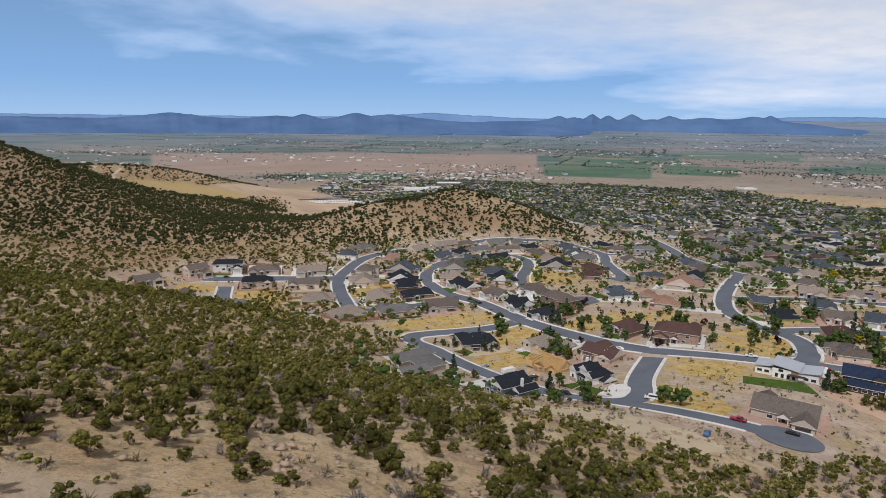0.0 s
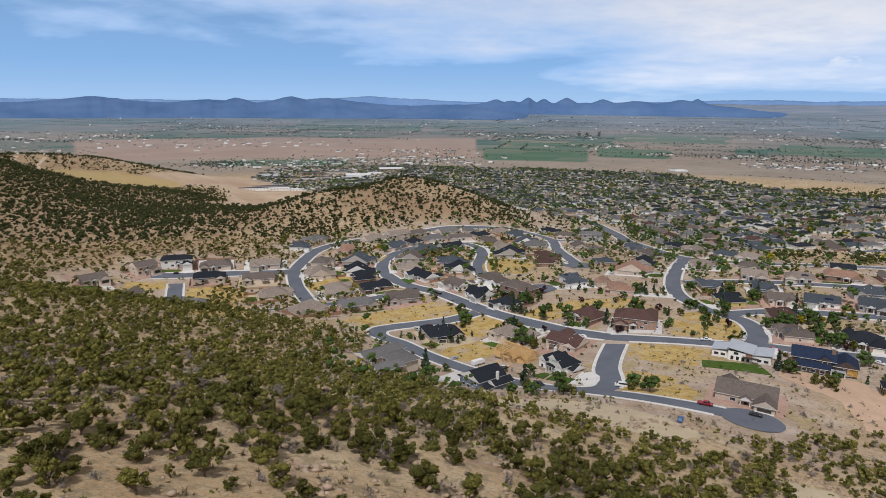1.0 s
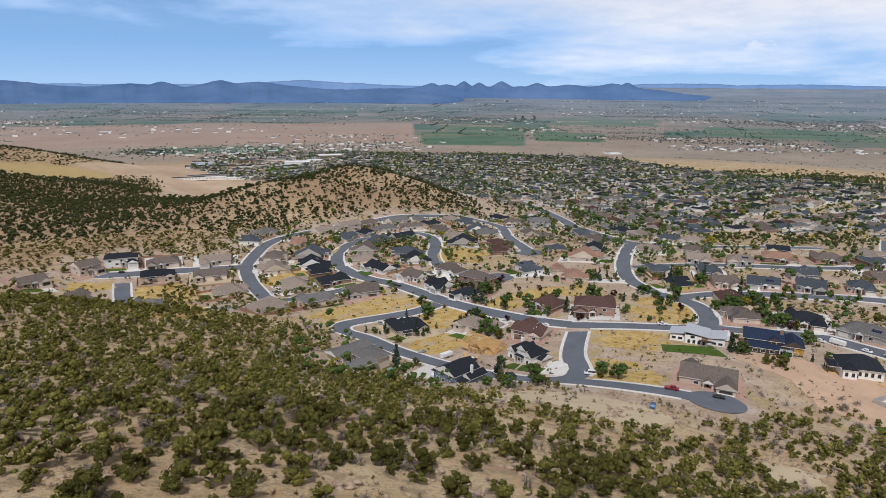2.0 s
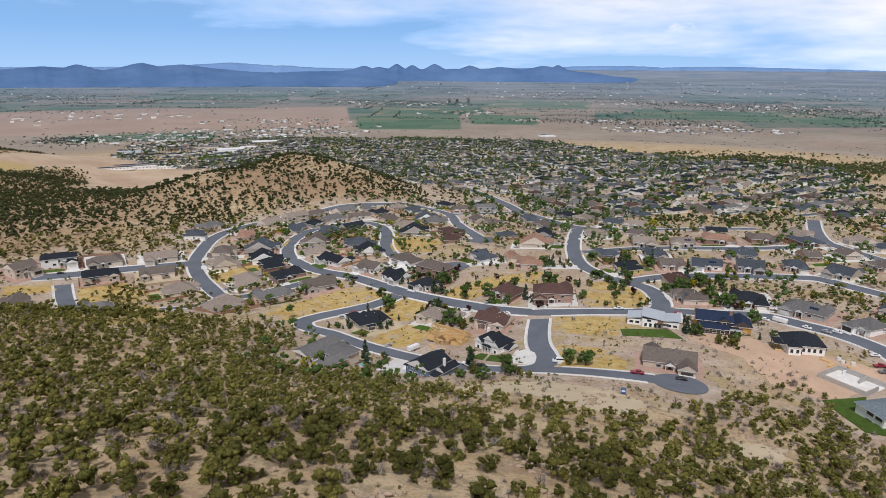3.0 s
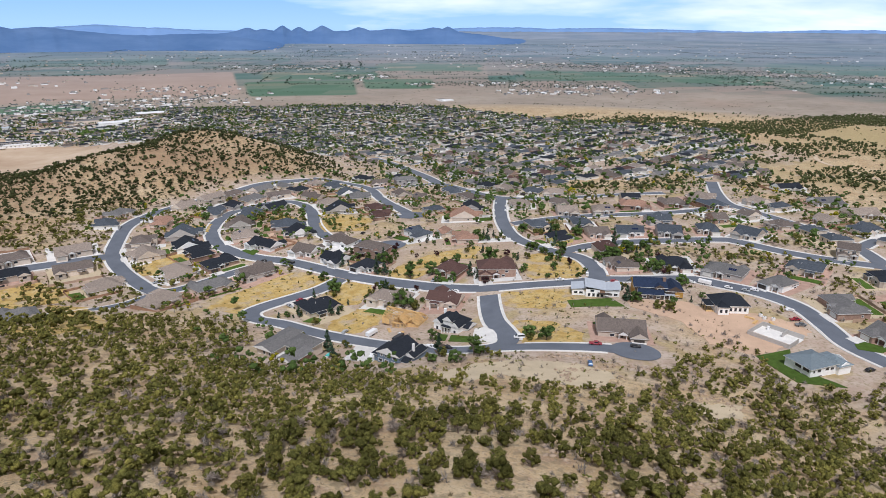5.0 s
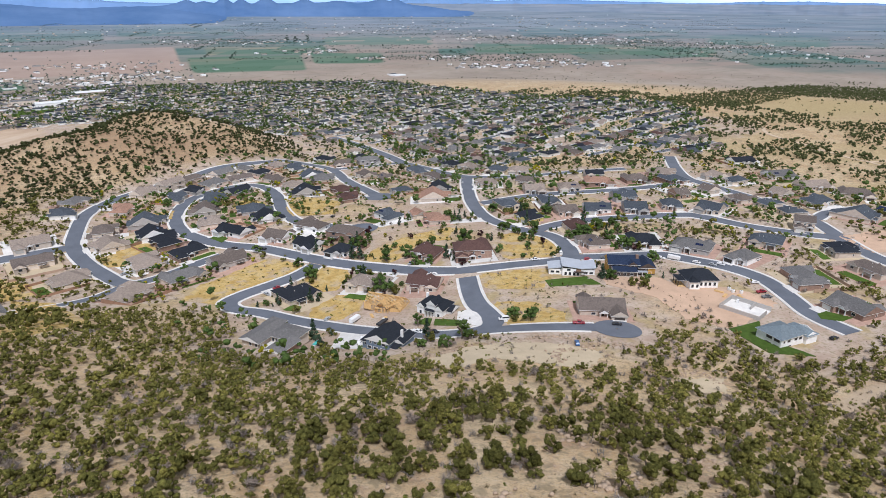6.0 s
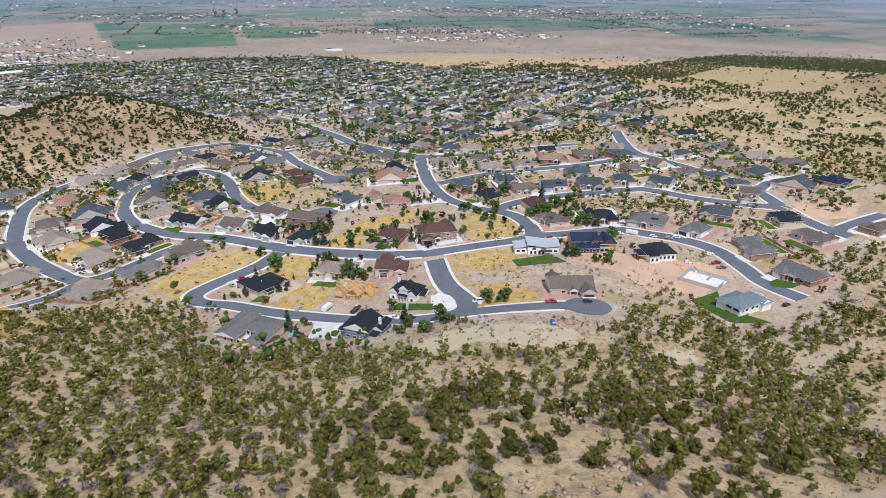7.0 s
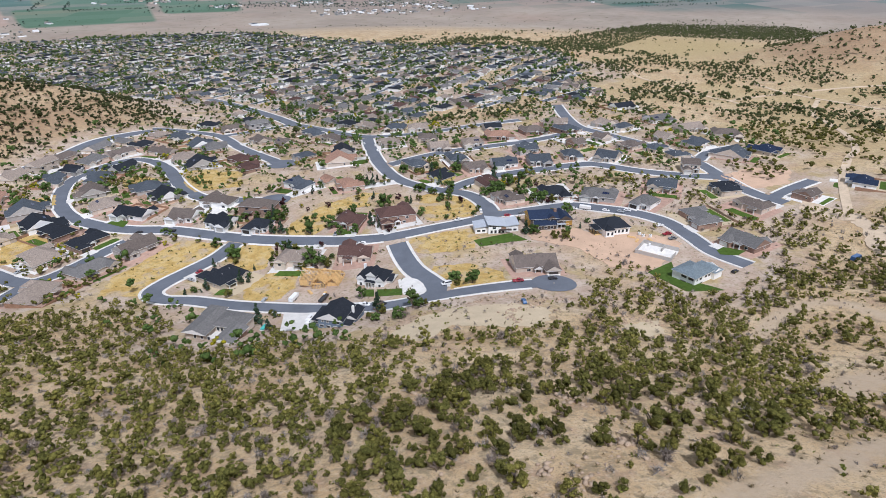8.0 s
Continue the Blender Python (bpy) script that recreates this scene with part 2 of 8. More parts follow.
PAINTS = {
    "white": plain("white_paint", (0.78, 0.78, 0.78), 0.3, vary=0.02, spec=0.5),
    "black": plain("black_paint", (0.02, 0.02, 0.023), 0.25, vary=0.02, spec=0.5),
    "red": plain("red_paint", (0.28, 0.015, 0.03), 0.3, vary=0.02, spec=0.5),
    "silver": plain("silver_paint", (0.45, 0.47, 0.49), 0.3, 0.4, vary=0.02),
    "grey": plain("grey_paint", (0.14, 0.15, 0.16), 0.3, vary=0.02, spec=0.5),
    "blue": plain("blue_paint", (0.04, 0.11, 0.25), 0.3, vary=0.02, spec=0.5),
    "teal": plain("teal_paint", (0.08, 0.45, 0.42), 0.5, vary=0.02),
    "orange": plain("orange_paint", (0.6, 0.16, 0.03), 0.5, vary=0.02),
}


# ---- mesh helpers ----
def part(name, bm, material, parent=None, label=""):
    """Links a bmesh as one mesh object under a thing or a part."""
    me = bpy.data.meshes.new(name)
    bm.to_mesh(me)
    bm.free()
    me.materials.append(material)
    ob = new(name, me)
    ob.parent = parent
    if label:
        tagged(ob, label)
    return ob


def shared(name, me, parent, m, label=""):
    ob = new(name, me)
    ob.parent, ob.matrix_basis = parent, m
    if label:
        tagged(ob, label)
    return ob


def mesh_of(name, bm, material):
    me = bpy.data.meshes.new(name)
    bm.to_mesh(me)
    bm.free()
    me.materials.append(material)
    return me


def from_arrays(name, verts, faces, material):
    """A mesh from numpy arrays of corners and of equal-sized faces."""
    me = bpy.data.meshes.new(name)
    k = faces.shape[1]
    me.vertices.add(len(verts))
    me.vertices.foreach_set("co", np.asarray(verts, np.float32).ravel())
    me.loops.add(faces.size)
    me.loops.foreach_set("vertex_index", np.asarray(faces, np.int32).ravel())
    me.polygons.add(len(faces))
    me.polygons.foreach_set("loop_start", np.arange(0, faces.size, k, dtype=np.int32))
    me.update(calc_edges=True)
    me.validate()
    me.materials.append(material)
    return me


def box(bm, x0, x1, y0, y1, z0, z1):
    v = [bm.verts.new((x, y, z)) for z in (z0, z1) for y in (y0, y1) for x in (x0, x1)]
    for f in ((0, 2, 3, 1), (4, 5, 7, 6), (0, 1, 5, 4), (1, 3, 7, 5), (3, 2, 6, 7), (2, 0, 4, 6)):
        bm.faces.new([v[i] for i in f])
    return v


# ---- the lie of the land ----
# heights of broad mounds: near slope, bench of the town, round hill, far ranges, hamlet, the hollow in the west
SLOPE_M = [2.0, 2.4, 4.5, 0.5, -3.8, -3.7, -3.7, 3.0, -0.0, 3.1, 0.3, -7.7, -2.9, -3.8, 3.2, 2.7, 3.7, 4.8, -6.0, -4.8, -4.5, 0.1, -0.1, -0.9, -0.8, 2.9, -0.7, 1.2, 3.9, 3.2, -5.4, -8.8, 2.0, -2.3, 1.8, 2.0, 5.6, -2.3, -6.5, 4.3, -3.1, 1.6]
BENCH_M = [0.8, 5.2, 9.7, -4.8, -13.5, -3.5, -3.9, -2.7, 0.6, 3.2, 5.0, -4.7, -6.9, 5.2, 13.2, 1.4, 1.5, 3.2, 8.1, 7.3, -7.2, 2.3, 5.0, 9.6, 8.3, 9.9, 3.6, 9.2, 5.4, -1.2, 4.6, -1.7, 7.0, 13.1, 14.5, 1.1, 2.8, -2.5, 0.9, 7.2, 2.9, 7.8, 11.8, 11.3, 1.7, -0.6, -2.7, 3.0, 5.0, 2.0, 3.4, 5.7, 4.8, 2.6, 3.4, -3.3, -0.8, 1.2, 0.3, 1.1, 1.7, 0.1, 1.1]
KNOLL_M = [14.4, 19.2, 4.7, 3.3, 7.8, -13.3, 9.4, 41.7, 25.7, 15.9]
RANGE_M = [89.1, 16.4, 51.5, 7.7, 48.0, -25.3]
HAMLET_M = [1.5, -8.9, -8.5, -4.0, -3.4, -8.7, -5.3, -2.2, -4.1, 3.2, 1.7, -0.1, -1.9, 5.9, 3.0, -0.6]
EAST_M = [24.3, 36.6, 4.9]
HOLLOW_M = [0.5, -4.0, 5.2, -4.2, 1.3, -0.0, -3.0, 15.2, -14.0, -4.7, -3.5, 1.0, 2.0, -17.0, -18.9, 13.3, -15.6, 2.8, 15.8, 4.2, -26.3, -0.6, -25.2, 3.5, -10.3, 33.4, 11.8, -5.2, 1.2, 1.1, -33.6, -16.2, 2.7, 6.8, 0.1, -1.5, -7.1, -14.2, -19.4, -9.7, -3.4, 1.1]
FALL, EAST_LEAN = 160.69, -71.25
MOUNDS = []
for heights, centres, radius in (
    (SLOPE_M, [(x, y) for y in range(0, 361, 72) for x in range(-200, 281, 80)], 85.0),
    (BENCH_M, [(x, y) for y in range(150, 1300, 190) for x in range(-600, 1100, 210)], 230.0),
    (KNOLL_M, [(-30, 800), (30, 800), (95, 800), (-90, 790), (-40, 750), (40, 850), (-50, 860), (20, 910), (100, 880), (-110, 850)], 70.0),
    (RANGE_M, [(-720, 820), (-660, 1000), (-640, 1200), (-540, 1400), (1180, 330), (-200, 1550)], 220.0),
    (HAMLET_M, [(x, y) for y in range(420, 661, 80) for x in range(-290, -49, 80)], 85.0),
    (HOLLOW_M, [(x, y) for y in range(880, 1781, 150) for x in range(-800, -99, 140)], 150.0),
    (EAST_M, [(1400, 1000), (900, 1500), (1500, 400)], 500.0),
):
    MOUNDS += [(h, x, y, radius) for h, (x, y) in zip(heights, centres)]
# the red hill in the east
MOUNDS += [(21.0, 1100, 285, 105.0), (13.0, 1075, 385, 75.0)]
# past this ring the flat valley is drawn in towards the far hills
RING, RIM, VALLEY = 1800.0, 4700.0, 16000.0


def smooth(a, b, v):
    t = np.clip((v - a) / (b - a), 0, 1)
    return t * t * (3 - 2 * t)


def true_range(r):
    """Distance over the valley of a place drawn at distance r."""
    k = np.clip((r - RING) / (RIM - RING), 0, 1.02)
    return np.where(r < RING, r, 1 / (1 / RING + k * (1 / VALLEY - 1 / RING)))


def drawn_range(d):
    return np.where(d < RING, d, RING + (RIM - RING) * (1 / RING - 1 / d) / (1 / RING - 1 / VALLEY))


def height(x, y):
    x, y = np.asarray(x, float), np.asarray(y, float)
    z = -112 + FALL * np.exp(-np.maximum(y, -300) / 600) + EAST_LEAN * np.tanh(x / 900) * np.exp(-np.abs(y) / 1800)
    for h, a, b, r in MOUNDS:
        z = z + h * np.exp(-((x - a) ** 2 + (y - b) ** 2) / r ** 2)
    r = np.hypot(x, y)
    far = 105 - 215 * r / true_range(r)
    w = smooth(1500, 2400, r)
    return z * (1 - w) + far * w - 0.35 * np.maximum(r - 4720, 0)


MOUND_H, MOUND_X, MOUND_Y, MOUND_R = (np.array(v) for v in zip(*MOUNDS))


def level(x, y):
    """The height at one place."""
    z = -112 + FALL * math.exp(-max(y, -300) / 600) + EAST_LEAN * math.tanh(x / 900) * math.exp(-abs(y) / 1800)
    z += float(np.dot(MOUND_H, np.exp(-((x - MOUND_X) ** 2 + (y - MOUND_Y) ** 2) / MOUND_R ** 2)))
    r = math.hypot(x, y)
    if r < 1500:
        return z
    w = float(smooth(1500, 2400, r))
    return z * (1 - w) + (105 - 215 * r / float(true_range(r))) * w


def value_noise(x, y, size, seed=0):
    """Smooth random values from 0 to 1."""
    u, v = x / size, y / size
    i, j = np.floor(u), np.floor(v)
    f, g = u - i, v - j
    f, g = f * f * (3 - 2 * f), g * g * (3 - 2 * g)

    def rnd(a, b):
        s = np.sin(a * 127.1 + b * 311.7 + seed * 74.7) * 43758.5453
        return s - np.floor(s)

    return (rnd(i, j) * (1 - f) + rnd(i + 1, j) * f) * (1 - g) + (rnd(i, j + 1) * (1 - f) + rnd(i + 1, j + 1) * f) * g


def fractal(x, y, size, seed=0):
    return 0.55 * value_noise(x, y, size, seed) + 0.3 * value_noise(x, y, size / 2.1, seed + 3) + 0.15 * value_noise(x, y, size / 4.3, seed + 7)


# ---- streets: centre lines ----
STREETS = {
    "A": [(172, 302.4), (164.9, 302.1), (143.9, 308.7), (114.2, 322.5), (94.4, 342.1), (77.3, 366.5), (57.9, 395.8), (43.3, 421.3), (26.2, 452.2), (8.2, 474.4), (-3.1, 495.7), (-12.2, 524.1), (-12.8, 551.3), (-7.1, 578.2), (7.1, 609.5), (25.8, 629.4), (48.2, 642.3), (71.1, 645.2), (81.4, 622.8), (79.9, 583.6), (69.1, 536.7), (66, 501.4), (70.6, 482.4), (83.1, 462.8), (97.7, 443.5)],
    "C": [(-196.3, 519.1), (-177.4, 523.3), (-144.5, 530.1), (-109, 533.9), (-86.3, 535.6)],
    "B": [(0.3, 456.3), (-14.8, 452.5), (-37.6, 443.7), (-52.5, 440.2), (-63.5, 445.4), (-72.9, 473.5), (-82.1, 506.4), (-86.3, 535.6), (-81.9, 566.7), (-72.1, 605.7), (-51, 640.2), (-21, 664.4), (20.9, 688.6), (60, 716), (95, 731), (126, 741)],
    "C2": [(-173.8, 506.3), (-164, 470), (-150, 436), (-125, 424), (-99.6, 421), (-81.3, 425), (-63.3, 438.9)],
    "D": [(47.9, 400.8), (31.2, 392.5), (12.9, 387.8), (-4.4, 382.1), (-16.2, 373.1), (-15.9, 360.5), (-4.1, 348.7), (6.8, 331.8), (21.2, 310.3), (34.2, 287.8), (46.2, 265.7), (54.5, 253.5), (64.9, 245.6), (74.0, 244.0), (81.0, 249.5), (85.6, 262.0), (90.2, 277.5), (97.9, 294.6), (108.0, 313.5)],
    "D2": [(64.9, 245.2), (78.1, 235.5), (93.6, 224.1), (110, 213), (118.9, 206.8)],
    "E": [(164.9, 302.1), (177.8, 302.8), (190.1, 319.5), (196.7, 343.9), (188, 370.1), (185.8, 406.2), (202.7, 450.7), (229.1, 497.5), (250.2, 530.5)],
    "E2": [(177.8, 302.8), (189.4, 295), (205.3, 286.8), (225.1, 274.3), (232.7, 257.3), (240.6, 237.1), (242.2, 214.1), (233, 192.5), (223.6, 175), (219.9, 153.4)],
    "G": [(192.3, 359.7), (219.2, 360.4), (239.5, 353.3), (265.6, 336.3), (296.8, 314.7), (302.4, 305.6), (309.5, 275.7), (321.6, 250.5), (334.7, 232), (342.1, 228)],
    "H": [(463.3, 470.3), (419.4, 426), (390.4, 389.8), (383.4, 361.2), (378.7, 323.6), (373.7, 288.9), (360.6, 257.6), (338.5, 224.6), (323.8, 197.8), (319.4, 173.9)],
    "I": [(205.9, 441.2), (243.1, 434), (270.5, 420.9), (304, 399.1), (339.5, 384.2), (383.9, 380)],
    "K": [(324, 183.6), (347.7, 180.7), (371.9, 175.7)],
    "J": [(365.2, 257.2), (392.3, 261.9), (424.1, 255.5)],
    "F": [(169.4, 674.6), (192.9, 670.9), (223.5, 666.1), (248.6, 657.9), (250.1, 597.6), (251.8, 541.7), (271.5, 513.8), (295.5, 491.9), (332.6, 475.5), (378.8, 450.4)],
    "L": [(262.8, 903.3), (265.9, 827.7), (260.6, 731.9), (248.6, 657.9)],
    "M": [(128.2, 747.4), (143.1, 739.9), (158.1, 717.7), (169.4, 674.6), (158, 608.8), (154.3, 563.6), (151.8, 519.7)],
}
HALF = 5.2
NARROW = {"K": 4.2, "J": 4.2, "D2": 5.0, "L": 6.5}


def spline(points, step):
    """A smooth line through the points, with even steps."""
    p = [np.array(q, float) for q in points]
    p = [2 * p[0] - p[1], *p, 2 * p[-1] - p[-2]]
    dense = []
    for a, b, c, d in zip(p, p[1:], p[2:], p[3:]):
        n = max(2, int(np.linalg.norm(c - b) / 1.0))
        for k in range(n):
            t = k / n
            dense.append(0.5 * (2 * b + (c - a) * t + (2 * a - 5 * b + 4 * c - d) * t ** 2 + (3 * b - a - 3 * c + d) * t ** 3))
    dense = np.array([*dense, p[-2]])
    for _ in range(3):
        dense[1:-1] = (dense[:-2] + 2 * dense[1:-1] + dense[2:]) / 4
    s = np.concatenate([[0], np.cumsum(np.linalg.norm(np.diff(dense, axis=0), axis=1))])
    k = max(2, int(s[-1] / step))
    return np.stack([np.interp(np.linspace(0, s[-1], k + 1), s, dense[:, i]) for i in (0, 1)], 1)


LINES = {k: spline(v, 3.0) for k, v in STREETS.items()}
BULBS = [("D2", 119.0, 206.0, 11.0), ("M", 152.0, 520.0, 13.0), ("A", 99.0, 442.0, 12.0)]


def street_gap(x, y, skip=None):
    """Distance from each point to the nearest kerb line; below 0 on a street."""
    best = np.full(np.shape(x), 1e9)
    if np.size(x) == 1:
        for k, line in LINES.items():
            if k != skip:
                best = np.minimum(best, np.hypot(line[:, 0] - x, line[:, 1] - y).min() - NARROW.get(k, HALF))
    else:
        for k, line in LINES.items():
            if k == skip:
                continue
            for px, py in line[::2]:
                best = np.minimum(best, np.hypot(x - px, y - py) - NARROW.get(k, HALF))
    for k, bx, by, r in BULBS:
        if k != skip:
            best = np.minimum(best, np.hypot(x - bx, y - by) - r)
    return best


# ---- houses of the near town ----
# place, facing, width, depth, storeys, roof, wall
ROW_C2 = [
    (-188, 452, 90, 19, 13, 1, "B", "t"),
    (-133, 408, 195, 18, 12, 1, "G", "t"),
    (-63.1, 412.2, 218, 24, 14, 1, "T", "t"),
]
ROW_C = [
    (-228, 487, 45, 19, 13, 1, "B", "t"),
    (-203.5, 525.6, 48, 17.3, 12, 2, "B", "t"),
    (-182.9, 543.7, 13, 24, 12, 2, "K", "w"),
    (-151.7, 542, 12, 24, 13, 1, "B", "t"),
    (-111.9, 547.5, 6, 24, 13, 1, "T", "t"),
    (-150.6, 517.3, 192, 24, 14, 1, "K", "t"),
    (-111.6, 514.4, 186, 24, 13, 1, "B", "t"),
]
ROW_B = [
    (3.2, 664.7, 210, 24, 12, 2, "T", "t"),
    (-22.7, 649.7, 219, 21.3, 13, 1, "T", "t"),
    (25.1, 681.6, 211, 24, 12, 1, "B", "t"),
    (57.7, 694.3, 215, 24, 12, 1, "G", "t"),
    (95.6, 683.8, 203, 17.8, 13, 1, "K", "t"),
    (84.5, 702.9, 203, 12, 12, 1, "G", "t"),
    (121.7, 711.6, 198, 13.3, 12, 1, "T", "t"),
    (-18.5, 474, 14, 23.7, 12, 1, "K", "b"),
    (-46.2, 472.2, 288, 24, 16, 1, "T", "t"),
    (-0.1, 439.3, 194, 23.1, 14, 1, "B", "g"),
    (-30.1, 427.7, 201, 24, 13, 1, "G", "t"),
    (-92.2, 470.4, 106, 18, 18.1, 1, "T", "t"),
]
ROW_B_BACK = [
    (-89.7, 605, 76, 18, 13.3, 1, "S", "w"),
    (-79.1, 638.1, 59, 20.4, 12, 1, "G", "t"),
    (-65, 545.1, 262, 18, 13.6, 2, "B", "t"),
    (-63.6, 520.5, 278, 18, 15.9, 1, "T", "t"),
    (-45.4, 600.5, 239, 24, 12, 1, "C", "t"),
]
ROW_A = [
    (41.2, 658.9, 23, 24, 14, 1, "G", "t"),
    (68.3, 667.6, 7, 24, 12, 1, "B", "t"),
    (98.7, 643.3, 295, 24, 13, 1, "B", "t"),
    (102.9, 605.6, 268, 18, 15.4, 1, "T", "t"),
    (103.7, 573.3, 257, 18, 20, 1, "K", "g"),
    (127.1, 452.5, 287, 21.6, 11, 1, "S", "w"),
    (18.9, 640.5, 32, 15.5, 12, 1, "K", "g"),
    (-1.2, 619.2, 47, 21.1, 12, 1, "S", "t"),
    (27.3, 598.3, 227, 24, 13, 1, "S", "g"),
    (52.8, 614.1, 210, 23.5, 12, 1, "K", "g"),
    (13, 565, 258, 18, 16.8, 1, "B", "g"),
    (10.6, 529.1, 271, 18, 16.7, 1, "T", "t"),
]
ROW_A_BACK = [
    (46.5, 541.1, 79, 18, 19.2, 1, "S", "g"),
    (49.2, 511.2, 85, 18, 16.8, 1, "K", "w"),
    (19.3, 495.1, 298, 24, 13, 1, "K", "w"),
    (70.1, 468.8, 123, 24, 13, 1, "B", "w"),
    (42.5, 462.7, 303, 17.3, 14, 1, "B", "w"),
    (54.1, 432, 299, 17.7, 13, 1, "K", "w"),
    (81.5, 430.9, 128, 24, 13, 2, "B", "b"),
    (68.9, 407, 300, 14, 13, 1, "K", "w"),
    (-34.4, 557.6, 78, 18, 20, 1, "S", "g"),
    (-34, 526.4, 91, 18, 17.5, 1, "K", "w"),
    (-28.1, 505, 108, 24, 13, 1, "K", "b"),
    (109.2, 361.5, 305, 17.2, 13, 1, "R", "b"),
]
ROW_A_END = [
    (129.7, 341.3, 335, 22.9, 15, 2, "R", "b"),
    (146.6, 440.9, 267, 12, 8, 1, "C", "t"),
    (84.5, 322.5, 135, 18.6, 13, 1, "R", "t"),
    (60.9, 348.6, 125, 20.9, 14, 1, "T", "t"),
]
ROW_M = [
    (134.3, 691.3, 105, 24, 12, 1, "S", "w"),
    (134.8, 643.9, 80, 18, 17.1, 1, "S", "w"),
    (137.7, 620, 80, 18, 18, 1, "G", "t"),
    (183.3, 728.7, 294, 20.1, 12, 1, "K", "w"),
    (133.4, 558, 87, 18, 13.5, 1, "R", "b"),
    (124.9, 526.9, 87, 18, 11, 1, "R", "b"),
    (181.5, 610.5, 260, 18, 11, 1, "B", "t"),
    (188, 579, 265, 18, 11, 1, "B", "t"),
    (175.1, 518.8, 267, 12, 13, 1, "S", "t"),
]
ROW_F = [
    (191.5, 692.8, 351, 23.5, 12, 1, "B", "t"),
    (217.3, 682.5, 351, 24, 12, 2, "G", "g"),
    (229.9, 592.2, 92, 24, 12, 1, "S", "t"),
    (227.7, 549.4, 92, 24, 12, 1, "B", "t"),
    (276.2, 596.5, 272, 17.6, 12, 1, "K", "g"),
    (279.7, 563.9, 272, 23.7, 12, 1, "T", "t"),
    (286.6, 531.6, 305, 18.5, 12, 1, "S", "t"),
    (298.3, 510.2, 318, 20.5, 12, 1, "T", "t"),
    (274, 470, 138, 17.2, 12, 1, "B", "t"),
    (333.4, 446.2, 151, 16.3, 11, 1, "K", "t"),
]
ROW_D = [
    (21.2, 361.8, 194, 20.1, 16, 1, "K", "t"),
]
ROW_E = [
    (149.2, 420.6, 69, 18, 11, 1, "C", "t"),
    (199, 497.6, 61, 18, 13.1, 2, "K", "g"),
    (183, 480.5, 61, 18, 20, 1, "C", "t"),
    (245, 489, 237, 18, 12.2, 1, "T", "t"),
    (208.3, 382.5, 273, 18, 13, 1, "K", "y"),
    (205.9, 312.8, 247, 18, 11, 1, "B", "t"),
]
ROW_I = [
    (259.5, 440.4, 334, 16.7, 13, 1, "T", "t"),
    (215.5, 419.1, 169, 14.7, 13, 1, "S", "t"),
    (244.6, 401.8, 154, 14.6, 13, 1, "S", "t"),
    (284.5, 424.2, 327, 18.1, 13, 1, "T", "t"),
    (313.9, 418.9, 327, 24, 13, 1, "C", "b"),
    (294.5, 372.4, 157, 17.9, 13, 1, "S", "g"),
    (344.6, 406, 337, 20.5, 13, 1, "B", "b"),
    (368.1, 386.1, 355, 16.7, 13, 1, "S", "b"),
    (331.9, 348.7, 168, 12, 12, 1, "B", "b"),
]
ROW_G = [
    (239, 376.5, 341, 14.9, 13, 1, "B", "t"),
    (258.4, 363.9, 327, 19.2, 13, 1, "S", "w"),
    (279.1, 345.8, 325, 16.3, 13, 1, "S", "g"),
    (304.4, 333.5, 325, 14, 13, 1, "S", "t"),
    (220.4, 345.2, 161, 14.7, 14, 1, "R", "t"),
    (290.1, 245.6, 116, 18.8, 13, 1, "S", "t"),
    (318.2, 308.6, 283, 16.1, 13, 1, "S", "t"),
    (337.7, 250.2, 305, 12, 12, 2, "B", "t"),
]
ROW_H = [
    (381, 410.9, 51, 18, 16.5, 1, "T", "t"),
    (314.2, 212, 61, 17.4, 13, 1, "K", "t"),
    (298.5, 186.5, 80, 20, 10, 1, "B", "t"),
    (363.7, 295.2, 82, 12.4, 12, 1, "S", "t"),
    (358.1, 273.5, 67, 12, 11, 1, "S", "t"),
    (358.5, 313.6, 82, 14.3, 12, 1, "B", "t"),
    (361.8, 344.6, 83, 12, 12, 1, "B", "t"),
    (402.1, 307.8, 262, 13.9, 12, 1, "T", "t"),
    (462.1, 348.5, 343, 24, 14, 1, "G", "w"),
    (411.7, 353.7, 263, 12, 12, 1, "S", "t"),
    (408.5, 371.6, 256, 15.5, 12, 1, "T", "t"),
    (492.5, 407.3, 346, 24, 13, 1, "K", "w"),
]
ROW_E2 = [
    (232.4, 294.6, 328, 18, 14, 1, "K", "b"),
    (247.7, 267.7, 294, 22.7, 14, 1, "G", "g"),
    (257.4, 238, 274, 12.5, 14, 1, "G", "w"),
    (259.2, 201.4, 247, 24, 13, 1, "G", "b"),
    (244.8, 166.5, 260, 20.3, 14, 1, "G", "b"),
]
ROW_D2 = [
    (129.1, 227.2, 325, 21.7, 13, 1, "B", "t"),
]
ROW_J = [
    (403.5, 279.4, 349, 20.4, 13, 1, "S", "t"),
    (453.5, 276.5, 306, 24, 13, 1, "B", "t"),
    (391.6, 243, 190, 18, 19.7, 1, "S", "t"),
    (423, 230.1, 177, 18, 15.3, 1, "N", "t"),
    (449.5, 310.3, 340, 24, 13, 1, "T", "t"),
]
ROW_K = [
    (378.3, 147.8, 193, 17, 11, 1, "N", "w"),
    (336.5, 166, 173, 14, 9, 1, "B", "b"),
]
